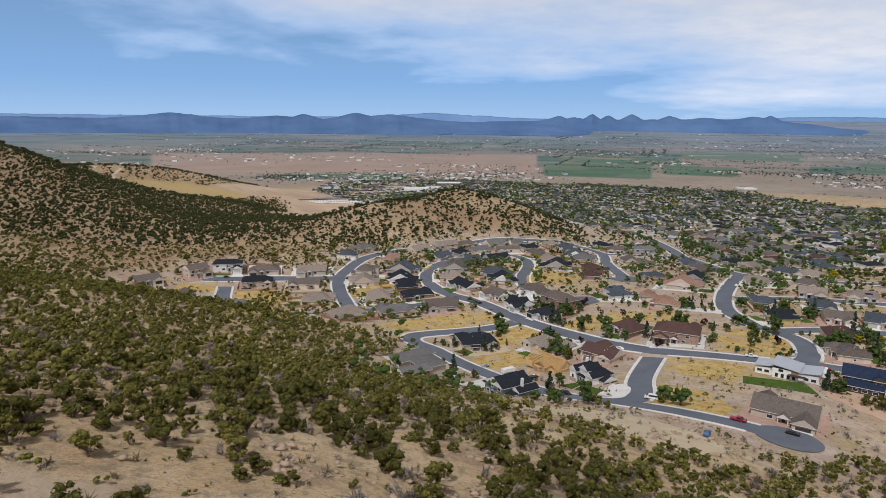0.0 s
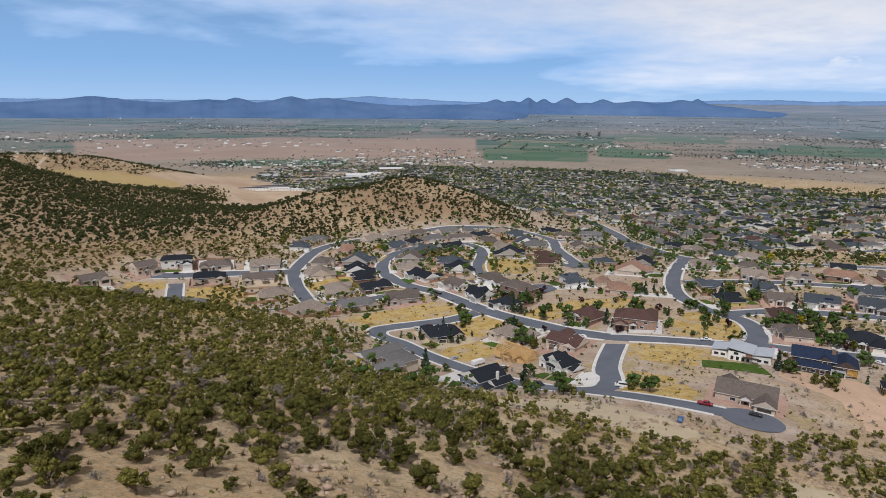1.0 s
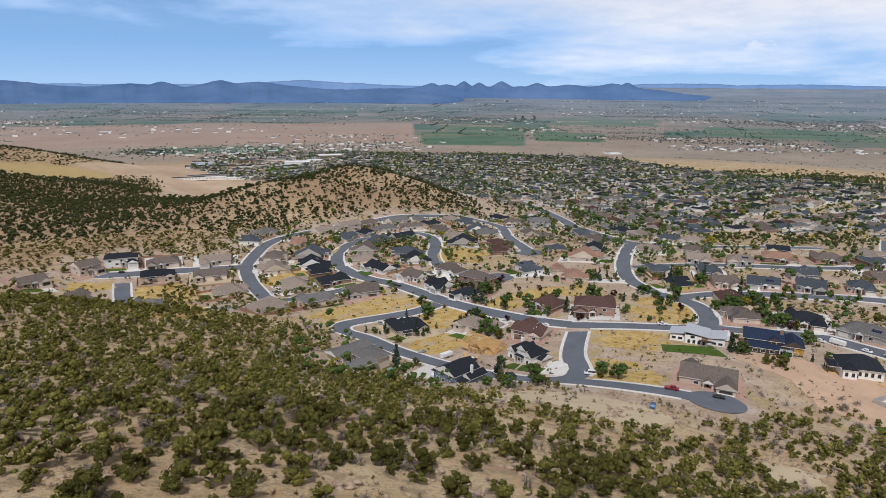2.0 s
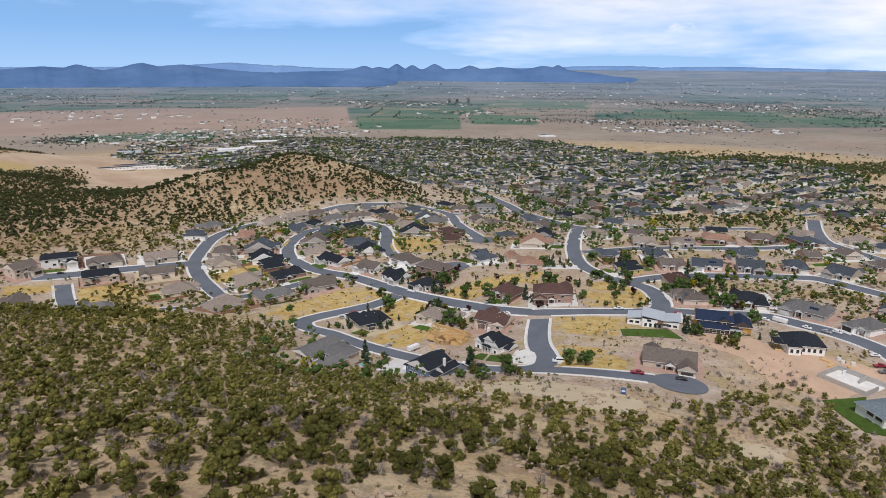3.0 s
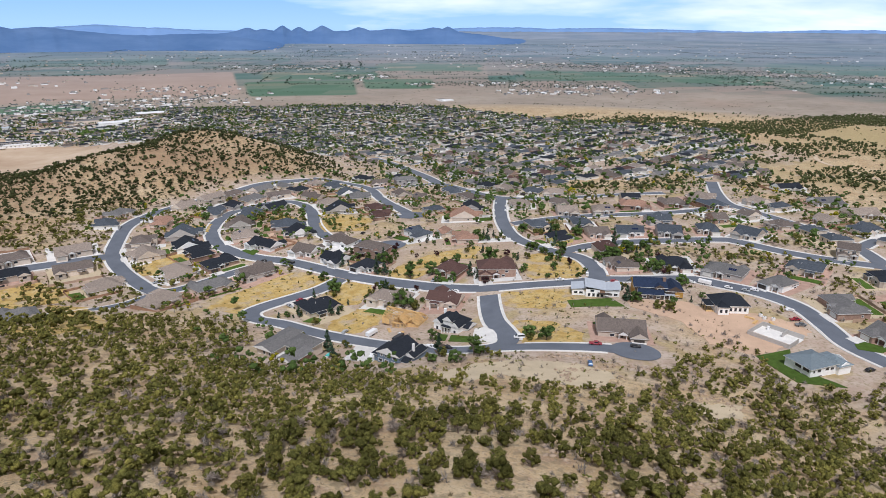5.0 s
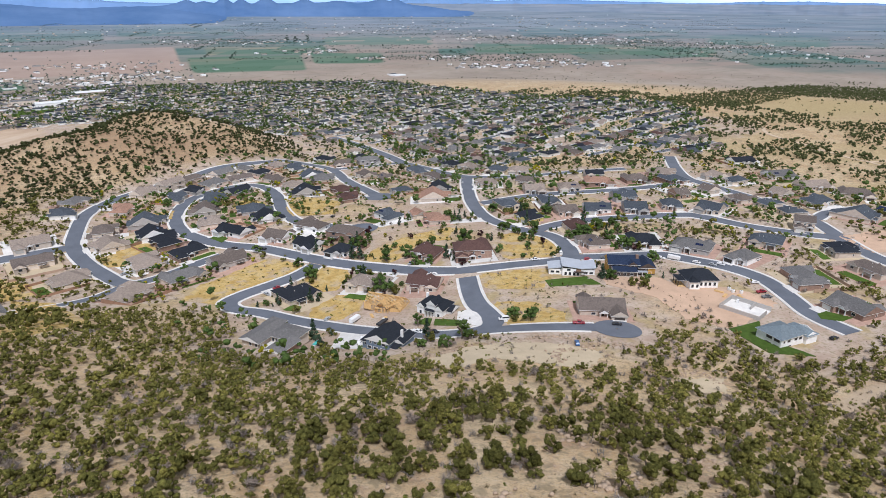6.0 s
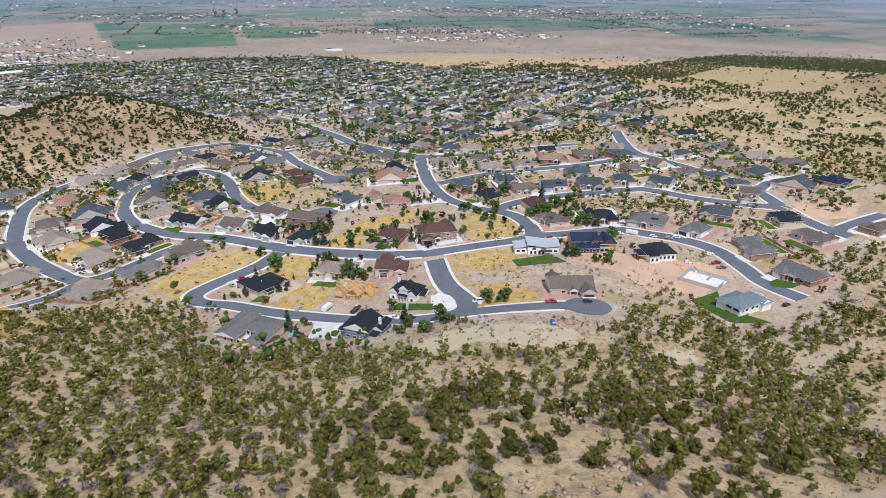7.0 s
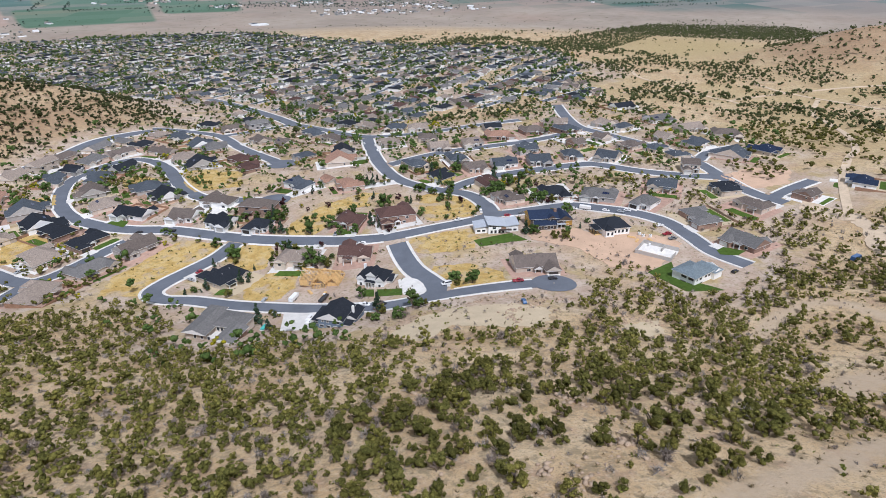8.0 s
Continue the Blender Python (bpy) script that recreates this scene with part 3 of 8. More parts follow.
HOUSES = ROW_C2 + ROW_C + ROW_B + ROW_B_BACK + ROW_A + ROW_A_BACK + ROW_A_END + ROW_M + ROW_F + ROW_D + ROW_E + ROW_I + ROW_G + ROW_H + ROW_E2 + ROW_D2 + ROW_J + ROW_K


# houses built one by one further down: place and room that they take
LANDMARKS = [(207, 231, 14), (71, 286, 13), (29, 261, 13), (-14, 293, 17), (158, 281, 15), (189, 265, 16), (186, 166, 14), (199, 196, 14), (55, 314, 14), (20, 280, 10)]


# bare places on the near slope: x, y, radius
CLEARINGS = [(12, 312, 15), (36, 318, 14), (46, 302, 26), (70, 264, 15), (24, 274, 15), (98, 300, 15), (78, 300, 14), (-102, 336, 11), (-96, 350, 12), (-104, 420, 18), (-122, 448, 16), (-100, 385, 20), (-122, 330, 12), (62, 200, 24), (84, 186, 19), (40, 206, 15), (-42, 84, 13), (-78, 80, 13), (-20, 70, 14), (105, 148, 15), (140, 88, 13), (112, 72, 12), (12, 58, 16), (150, 246, 26), (172, 222, 20), (112, 250, 24), (122, 282, 30), (92, 262, 18), (150, 212, 16), (205, 210, 26), (182, 160, 20), (300, 130, 16), (-5, 405, 22), (20, 412, 15), (48, 372, 12), (40, 332, 14), (-150, 482, 20), (-57, 496, 12), (-48, 506, 12), (196, 226, 22), (135, 225, 14)]


# dirt tracks of the near slope: line, half width
TRACKS = [([(-8.8, 68.4), (8.1, 63.8), (23.7, 59.5), (47.9, 55.0)], 4.0), ([(-52.5, 72.0), (-47.8, 70.7), (-43.0, 70.2)], 4.0), ([(95.8, 74.7), (112.4, 72.1), (121.8, 68.3)], 7.0), ([(191.2, 84.1), (196.6, 95.2), (195.0, 110.5), (168.0, 117.8), (134.5, 114.6)], 4.0)]


# the western hollow: a thick wood, graded bare land, a strip of dry grass
DARK_WOOD = [(-540, 780), (-590, 931), (-600, 1050), (-560, 1140), (-480, 1220), (-425, 1365), (-366, 1433), (-336, 1385), (-300, 1124), (-246, 898), (-259, 770), (-299, 752), (-378, 811), (-449, 814), (-486, 775)]
BARE_LAND = [(-420, 1390), (-360, 1459), (-326, 1378), (-285, 1130), (-215, 1040), (-150, 1000), (-120, 1120), (-90, 1320), (-110, 1577), (-135, 1690), (-262, 1700), (-345, 1670), (-430, 1640), (-470, 1491), (-500, 1400)]
GOLD_STRIP = [(-610, 1200), (-495, 1240), (-415, 1360), (-430, 1420), (-536, 1380), (-600, 1280)]


def within(x, y, corners, soft):
    """1 inside an outline, 0 outside, with a soft rim."""
    x, y = np.asarray(x, float), np.asarray(y, float)
    hit_ = np.zeros(x.shape, bool)
    rim = np.full(x.shape, 1e9)
    for (x0, y0), (x1, y1) in zip(corners, corners[1:] + corners[:1]):
        if y0 != y1:
            hit_ ^= ((y0 > y) != (y1 > y)) & (x < (x1 - x0) * (y - y0) / (y1 - y0) + x0)
        t = np.clip(((x - x0) * (x1 - x0) + (y - y0) * (y1 - y0)) / ((x1 - x0) ** 2 + (y1 - y0) ** 2), 0, 1)
        rim = np.minimum(rim, np.hypot(x - x0 - t * (x1 - x0), y - y0 - t * (y1 - y0)))
    return smooth(-soft, soft, np.where(hit_, rim, -rim))


# ---- the ground, one sheet out to the horizon ----
def town_gap(x, y):
    best = street_gap(x, y)
    for hx, hy, *_ in HOUSES:
        best = np.minimum(best, np.hypot(x - hx, y - hy) - 9)
    for hx, hy, r in LANDMARKS:
        best = np.minimum(best, np.hypot(x - hx, y - hy) - r)
    return best


N = 440
spread = np.sinh(np.linspace(-1, 1, N + 1) * 5.0)
spread *= 4750 / spread[-1]
gx, gy = np.meshgrid(30 + spread, 170 + spread)
gz = height(gx, gy)
near = np.hypot(gx - 60, gy - 400) < 1100
gap = np.full(gx.shape, 900.0)
gap[near] = town_gap(gx[near], gy[near])
for ox, oy, orx, ory in ((480, 800, 300, 210), (330, 1100, 330, 240), (230, 1500, 420, 330), (150, 1780, 400, 180), (640, 620, 120, 90)):
    gap = np.minimum(gap, (np.sqrt(((gx - ox) / orx) ** 2 + ((gy - oy) / ory) ** 2) - 1) * 200)
wild = smooth(14, 42, gap) * (1 - smooth(1300, 2200, np.hypot(gx, gy)))
rough = (fractal(gx, gy, 24, 1) - 0.5) * 2.4 + (fractal(gx, gy, 7, 2) - 0.5) * 1.0
for ox, oy, orad in CLEARINGS:
    wild = wild * smooth(orad * 0.9, orad * 1.5, np.hypot(gx - ox, gy - oy))
for way, half in TRACKS:
    for px, py in spline(way, 3.0):
        wild = wild * smooth(half, half * 2, np.hypot(gx - px, gy - py))
wild = np.maximum(wild, 0.12 * smooth(14, 42, gap))
wild = wild * (1 - 0.92 * smooth(420, 560, gx))
gz = gz + rough * wild
ids = np.arange((N + 1) ** 2).reshape(N + 1, N + 1)
quads = np.stack([ids[:-1, :-1], ids[:-1, 1:], ids[1:, 1:], ids[1:, :-1]], -1).reshape(-1, 4)
n = Nodes("ground_soil")
zone, fields = n.attribute("zone"), n.attribute("valley_plan")
sep = n.t.nodes.new("ShaderNodeSeparateColor")
n.link(zone.outputs["Color"], sep.inputs[0])
# slope soil: pale sand, stones, ochre and rusty patches, dry grass
soil = n.ramp(n.noise(0.035, 6.0), [(0.32, (0.46, 0.31, 0.165)), (0.5, (0.57, 0.42, 0.25)), (0.68, (0.64, 0.51, 0.335))])
soil = n.mix(n.ramp(n.noise(0.11, 5.0), [(0.52, 0.0), (0.66, 0.7)]), soil, (0.40, 0.265, 0.185))
soil = n.mix(n.ramp(n.noise(0.9, 4.0), [(0.5, 0.0), (0.72, 0.6)]), soil, (0.63, 0.53, 0.40))
soil = n.mix(n.ramp(n.noise(1.7, 4.0), [(0.55, 0.0), (0.66, 0.8)]), soil, (0.25, 0.19, 0.12))
soil = n.mix(n.ramp(n.noise(4.5, 3.0), [(0.56, 0.0), (0.64, 0.6)]), soil, (0.20, 0.16, 0.105))
# rusty earth on the round hill and the eastern hill
soil = n.mix(n.math("MULTIPLY", n.attribute("rusty").outputs["Fac"], n.ramp(n.noise(0.02, 4.0), [(0.3, 0.4), (0.6, 0.9)])), soil, n.mix(n.noise(0.09, 5.0, 0.7), (0.25, 0.145, 0.085), (0.42, 0.29, 0.18)))
grass = n.ramp(n.noise(0.28, 5.0), [(0.35, (0.37, 0.28, 0.14)), (0.65, (0.48, 0.38, 0.205))])
yard = n.ramp(n.noise(0.07, 5.0), [(0.4, (0.43, 0.325, 0.255)), (0.6, (0.53, 0.435, 0.36))])
yard = n.mix(n.ramp(n.noise(0.045, 4.0), [(0.52, 0.0), (0.62, 0.9)]), yard, grass)
yard = n.mix(n.ramp(n.noise(0.6, 4.0), [(0.50, 0.0), (0.66, 0.65)]), yard, (0.25, 0.215, 0.12))
# low brush and weeds darken the wild ground in fine mottles
soil = n.mix(n.ramp(n.noise(0.30, 6.0, 0.7), [(0.50, 0.0), (0.60, 0.62)]), soil, (0.235, 0.195, 0.125))
grass = n.mix(n.ramp(n.noise(0.42, 6.0, 0.7), [(0.52, 0.0), (0.62, 0.55)]), grass, (0.25, 0.205, 0.11))
# wheel-packed dirt tracks
soil = n.mix(n.math("MULTIPLY", n.attribute("packed").outputs["Fac"], n.ramp(n.noise(0.5, 4.0), [(0.3, 0.6), (0.6, 0.95)])), soil, n.mix(n.noise(0.8, 4.0), (0.45, 0.345, 0.235), (0.55, 0.445, 0.33)))
base = n.mix(sep.outputs[0], soil, yard)
base = n.mix(sep.outputs[1], base, grass)
# valley floor: bare range, ploughed land and watered fields in long plots
plots = []
for size, seed in ((0.0016, 0.0), (0.0052, 7.3)):
    mp = n.t.nodes.new("ShaderNodeMapping")
    mp.inputs["Scale"].default_value, mp.inputs["Location"].default_value = (size, size * 1.7, 1), (seed, seed, 0)
    mp.inputs["Rotation"].default_value = (0, 0, 0.32)
    n.link(fields.outputs["Vector"], mp.inputs[0])
    fl = n.t.nodes.new("ShaderNodeVectorMath")
    fl.operation = "FLOOR"
    n.link(mp.outputs[0], fl.inputs[0])
    wn_ = n.t.nodes.new("ShaderNodeTexWhiteNoise")
    wn_.noise_dimensions = "2D"
    n.link(fl.outputs[0], wn_.inputs["Vector"])
    plots.append(wn_.outputs["Value"])
# plot tones lean blue and teal: valley haze put into the colour
plot = n.ramp(plots[0], [(0.0, (0.31, 0.24, 0.20)), (0.18, (0.11, 0.155, 0.14)), (0.34, (0.24, 0.215, 0.185)), (0.5, (0.06, 0.14, 0.105)), (0.66, (0.17, 0.18, 0.165)), (0.8, (0.08, 0.155, 0.13)), (0.92, (0.34, 0.28, 0.23))], True)
small = n.ramp(plots[1], [(0.0, (0.25, 0.21, 0.18)), (0.3, (0.09, 0.15, 0.125)), (0.5, (0.20, 0.19, 0.17)), (0.7, (0.06, 0.12, 0.095)), (0.85, (0.32, 0.275, 0.235))], True)
plot = n.mix(0.45, plot, small)
brush = n.ramp(n.noise(0.004, 6.0, vector=fields.outputs["Vector"]), [(0.35, (0.28, 0.235, 0.195)), (0.65, (0.37, 0.315, 0.26))])
brush = n.mix(n.ramp(n.noise(0.0022, 6.0, vector=fields.outputs["Vector"]), [(0.5, 0.0), (0.66, 0.6)]), brush, (0.37, 0.28, 0.225))
brush = n.mix(n.ramp(n.noise(0.03, 4.0, vector=fields.outputs["Vector"]), [(0.5, 0.0), (0.7, 0.5)]), brush, (0.22, 0.18, 0.12))
plot = n.mix(n.ramp(n.noise(0.0007, 4.0, vector=fields.outputs["Vector"]), [(0.46, 0.0), (0.60, 0.35)]), plot, brush)
valley = n.mix(sep.outputs[2], brush, plot)
# watered crops, bare reddish earth and a dry lake bed
crop = n.ramp(plots[1], [(0.0, (0.10, 0.17, 0.115)), (0.25, (0.135, 0.185, 0.13)), (0.45, (0.085, 0.155, 0.10)), (0.62, (0.16, 0.19, 0.13)), (0.78, (0.115, 0.18, 0.12)), (0.9, (0.27, 0.24, 0.175))], True)
red_earth = n.mix(n.noise(0.005, 6.0, 0.65, vector=fields.outputs["Vector"]), (0.27, 0.19, 0.155), (0.46, 0.36, 0.295))
for name_, tone_ in (("crops", crop), ("red_earth", red_earth), ("lake_bed", (0.40, 0.385, 0.38))):
    valley = n.mix(n.ramp(n.attribute(name_).outputs["Fac"], [(0.3, 0.0), (0.7, 1.0)]), valley, tone_)
# distance haze put into the ground colour: blue-grey that takes over with range
haze_mix = n.attribute("far_sage")
valley = n.mix(haze_mix.outputs["Fac"], valley, n.ramp(n.noise(0.0009, 4.0, vector=fields.outputs["Vector"]), [(0.4, (0.15, 0.21, 0.275)), (0.6, (0.24, 0.285, 0.345))]))
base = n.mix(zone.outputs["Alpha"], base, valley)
graded = n.ramp(n.noise(0.012, 6.0), [(0.35, (0.43, 0.31, 0.215)), (0.55, (0.52, 0.40, 0.29)), (0.7, (0.58, 0.47, 0.36))])
base = n.mix(n.ramp(n.attribute("graded").outputs["Fac"], [(0.25, 0.0), (0.75, 1.0)]), base, graded)
base = n.mix(n.ramp(n.attribute("gold_strip").outputs["Fac"], [(0.25, 0.0), (0.75, 0.9)]), base, n.mix(n.noise(0.03, 5.0), (0.42, 0.30, 0.12), (0.52, 0.41, 0.22)))
n.bump(n.noise(1.4, 6.0, 0.65), 0.7, 0.5)
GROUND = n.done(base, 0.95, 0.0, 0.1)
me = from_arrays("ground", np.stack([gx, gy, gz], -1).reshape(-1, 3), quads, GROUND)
rr = np.hypot(gx, gy)
scale = true_range(rr) / np.maximum(rr, 1)
plan = np.stack([gx * scale, gy * scale, np.zeros_like(gx)], -1).reshape(-1, 3)
at = me.attributes.new("valley_plan", "FLOAT_VECTOR", "POINT")
at.data.foreach_set("vector", plan.astype(np.float32).ravel())
valley_w = smooth(-10, 60, -104 - gz + 40 * value_noise(gx, gy, 260, 5)) * smooth(900, 1250, gy)
valley_w = np.maximum(valley_w, smooth(1500, 2000, rr) * smooth(-200, 300, gy))
meadow = np.exp(-((((gx - 1200) * 0.8 + (gy - 690) * 0.6) / 330) ** 4 + ((-(gx - 1200) * 0.6 + (gy - 690) * 0.8) / 170) ** 4))
red_hill = np.clip(1.7 * np.exp(-(((gx - 1110) / 190) ** 2 + ((gy - 370) / 130) ** 2)), 0, 1)
dry = (1 - red_hill) * np.maximum((0.05 + 0.55 * smooth(0.48, 0.62, fractal(gx, gy, 120, 9))) * smooth(280, 520, gx) * smooth(0, 80, 760 - gy), meadow)
farm = smooth(2300, 3000, true_range(rr) + 600 * (value_noise(gx, gy, 500, 11) - 0.5))
valley_w = valley_w * (1 - smooth(120, 300, -gx) * (1 - smooth(1650, 1900, gy)))
valley_w = valley_w * (1 - meadow) * smooth(-20, 40, gap)
zones = np.stack([1 - smooth(6, 38, gap + 14 * (value_noise(gx, gy, 9, 4) - 0.5)), dry, farm, valley_w], -1).reshape(-1, 4)
at = me.attributes.new("zone", "FLOAT_COLOR", "POINT")
at.data.foreach_set("color", zones.astype(np.float32).ravel())
west_hill = 0.75 * smooth(30, 130, -60 - gx) * smooth(420, 560, gy) * (1 - smooth(1150, 1350, gy + 0.3 * gx))
rusty = west_hill + np.exp(-(((gx - 10) / 120) ** 2 + ((gy - 790) / 80) ** 2)) * 1.1 + np.exp(-(((gx - 1120) / 170) ** 2 + ((gy - 380) / 130) ** 2)) * 1.8
at = me.attributes.new("rusty", "FLOAT", "POINT")
at.data.foreach_set("value", np.clip(rusty, 0, 1).astype(np.float32).ravel())
packed = np.zeros_like(gx)
for way, half in TRACKS:
    for px, py in spline(way, 2.0):
        packed = np.maximum(packed, 1 - smooth(half * 0.7, half * 1.3, np.hypot(gx - px, gy - py)))
at = me.attributes.new("packed", "FLOAT", "POINT")
at.data.foreach_set("value", packed.astype(np.float32).ravel())
# strength of the painted haze, by true distance
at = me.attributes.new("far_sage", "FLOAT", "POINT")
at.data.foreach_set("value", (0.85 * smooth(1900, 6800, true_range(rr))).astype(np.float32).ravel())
bearing = np.degrees(np.arctan2(gx, gy))
far_d = true_range(rr)


def plot_of(b0, b1, d0, d1):
    """A stretch of the valley floor between two bearings and two distances."""
    return smooth(-0.5, 0.5, np.minimum(bearing - b0, b1 - bearing)) * smooth(-60, 60, np.minimum(far_d - d0, d1 - far_d))


crops_ = np.max([plot_of(*q) for q in ((8.8, 17.8, 2260, 2860), (10.4, 20.0, 2950, 3400), (18.6, 24.5, 2480, 2950), (-14, -3, 2010, 2240), (32.5, 52, 3000, 3600), (-7, 3.5, 4300, 5600), (20, 29, 3500, 4200), (37, 50, 5000, 6000), (51.5, 60, 3900, 5000), (4.5, 13, 4600, 6400), (-30, -16, 5200, 7200))], axis=0)
for name_, zone_ in (("crops", crops_), ("red_earth", plot_of(-24, 8.2, 2330, 3500)), ("lake_bed", plot_of(-5, 4.5, 8800, 10500))):
    at = me.attributes.new(name_, "FLOAT", "POINT")
    at.data.foreach_set("value", zone_.astype(np.float32).ravel())
for name_, outline_ in (("graded", BARE_LAND), ("gold_strip", GOLD_STRIP)):
    at = me.attributes.new(name_, "FLOAT", "POINT")
    at.data.foreach_set("value", within(gx, gy, outline_, 30.0).astype(np.float32).ravel())
for p in me.polygons:
    p.use_smooth = True
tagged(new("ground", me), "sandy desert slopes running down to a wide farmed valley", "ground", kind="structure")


# ---- streets, kerbs and pavements ----
def strip(name, line, left, right, lift, drop, material, keep=None):
    """A ribbon that follows a line between two offsets, with its edges turned down."""
    d = np.gradient(line, axis=0)
    d /= np.linalg.norm(d, axis=1)[:, None]
    side = np.stack([-d[:, 1], d[:, 0]], 1)
    offs = np.linspace(left, right, 4 if abs(right - left) > 4 else 2)
    rows = [line + side * o for o in offs]
    bm = bmesh.new()
    grid = []
    for i in range(len(line)):
        row = [bm.verts.new((r[i][0], r[i][1], level(r[i][0], r[i][1]) + lift)) for r in rows]
        row = [bm.verts.new((row[0].co.x, row[0].co.y, row[0].co.z - drop)), *row, bm.verts.new((row[-1].co.x, row[-1].co.y, row[-1].co.z - drop))]
        grid.append(row)
    for i in range(len(line) - 1):
        if keep is not None and not (keep[i] and keep[i + 1]):
            continue
        for a, b, c, e in zip(grid[i], grid[i][1:], grid[i + 1][1:], grid[i + 1]):
            bm.faces.new((a, b, c, e))
    bmesh.ops.delete(bm, geom=[v for v in bm.verts if not v.link_faces], context="VERTS")
    bmesh.ops.recalc_face_normals(bm, faces=bm.faces)
    if sum(f.normal.z for f in bm.faces) < 0:
        bmesh.ops.reverse_faces(bm, faces=bm.faces)
    return part(name, bm, material)


def disc(name, x, y, r0, r1, lift, material):
    bm = bmesh.new()
    rings = []
    for r in np.linspace(r0, r1, 3):
        rings.append([bm.verts.new((x + r * math.cos(q), y + r * math.sin(q), level(x + r * math.cos(q), y + r * math.sin(q)) + lift)) for q in np.linspace(0, 2 * math.pi, 33)[:-1]])
    for a, b in zip(rings, rings[1:]):
        for i in range(32):
            bm.faces.new((a[i], b[i], b[(i + 1) % 32], a[(i + 1) % 32]))
    return part(name, bm, material)


for i, (key, line) in enumerate(LINES.items()):
    half = NARROW.get(key, HALF)
    tagged(strip("road", line, half, -half, 0.10 + 0.005 * i, 0.5, ASPHALT), "blue-grey asphalt street with pale kerbs", "road", kind="structure")
    d = np.gradient(line, axis=0)
    d /= np.linalg.norm(d, axis=1)[:, None]
    for s in (1, -1):
        mid = line + np.stack([-d[:, 1], d[:, 0]], 1) * s * (half + 1.1)
        keep = street_gap(mid[:, 0], mid[:, 1], key) > 1.3
        for bk, bx_, by_, br_ in BULBS:
            keep &= np.hypot(mid[:, 0] - bx_, mid[:, 1] - by_) > br_ + 0.5
        if keep.sum() < 4:
            continue
        tagged(strip("kerb", line, s * half, s * (half + 0.5), 0.24 + 0.005 * i, 0.6, CONCRETE, keep), "raised concrete kerb and gutter along the street", "kerb", kind="structure")
        tagged(strip("pavement", line, s * (half + 0.55), s * (half + 1.65), 0.21 + 0.005 * i, 0.6, CONCRETE, keep), "pale concrete pavement beside the kerb", "pavement", kind="structure")
for i, (key, x, y, r) in enumerate(BULBS):
    tagged(disc("road", x, y, 0.5, r, 0.22 + 0.004 * i, ASPHALT), "round asphalt turning place at the end of a street", "road", kind="structure")


def patch(name, corners, material, lift=0.07, label="", cell=6.0, kind="structure"):
    """A flat-lying plot that drapes over the ground."""
    bm = bmesh.new()
    vs = [bm.verts.new((x, y, 0)) for x, y in corners]
    bm.faces.new(vs)
    for axis in (0, 1):
        lo, hi = min(c[axis] for c in corners), max(c[axis] for c in corners)
        for c in np.arange(lo + cell, hi, cell):
            at_, no = [0, 0, 0], [0, 0, 0]
            at_[axis], no[axis] = c, 1
            bmesh.ops.bisect_plane(bm, geom=bm.verts[:] + bm.edges[:] + bm.faces[:], plane_co=at_, plane_no=no)
    bmesh.ops.triangulate(bm, faces=bm.faces)
    for v in bm.verts:
        v.co.z = level(v.co.x, v.co.y) + lift
    bmesh.ops.recalc_face_normals(bm, faces=bm.faces)
    if sum(f.normal.z for f in bm.faces) < 0:
        bmesh.ops.reverse_faces(bm, faces=bm.faces)
    # its rim is turned down into the ground
    rim = bmesh.ops.extrude_edge_only(bm, edges=[e_ for e_ in bm.edges if e_.is_boundary])
    for v in rim["geom"]:
        if isinstance(v, bmesh.types.BMVert):
            v.co.z -= 0.9
    return tagged(part(name, bm, material), label or name, name.replace("_", " "), kind=kind)


# ---- houses ----
def pitched(bm, x0, x1, y0, y1, z, rise, over=0.55, hip=True, along="x", thick=0.24):
    """A hipped or gabled roof over a rectangle, with eaves, fascia and soffit."""
    x0, x1, y0, y1 = x0 - over, x1 + over, y0 - over, y1 + over
    if along == "x":
        half = (y1 - y0) / 2
        ins = min(half, (x1 - x0) / 2 - 0.2) if hip else 0.0
        r0, r1 = (x0 + ins, (y0 + y1) / 2), (x1 - ins, (y0 + y1) / 2)
    else:
        half = (x1 - x0) / 2
        ins = min(half, (y1 - y0) / 2 - 0.2) if hip else 0.0
        r0, r1 = ((x0 + x1) / 2, y0 + ins), ((x0 + x1) / 2, y1 - ins)
    low = [bm.verts.new((x, y, z)) for x, y in ((x0, y0), (x1, y0), (x1, y1), (x0, y1))]
    top = [bm.verts.new((x, y, z + thick)) for x, y in ((x0, y0), (x1, y0), (x1, y1), (x0, y1))]
    a, b = (bm.verts.new((*r, z + thick + rise)) for r in (r0, r1))
    bm.faces.new(low[::-1])
    for i in range(4):
        bm.faces.new((low[i], low[(i + 1) % 4], top[(i + 1) % 4], top[i]))
    if along == "x":
        bm.faces.new((top[0], top[1], b, a))
        bm.faces.new((top[2], top[3], a, b))
        bm.faces.new((top[1], top[2], b))
        bm.faces.new((top[3], top[0], a))
    else:
        bm.faces.new((top[1], top[2], b, a))
        bm.faces.new((top[3], top[0], a, b))
        bm.faces.new((top[0], top[1], a))
        bm.faces.new((top[2], top[3], b))


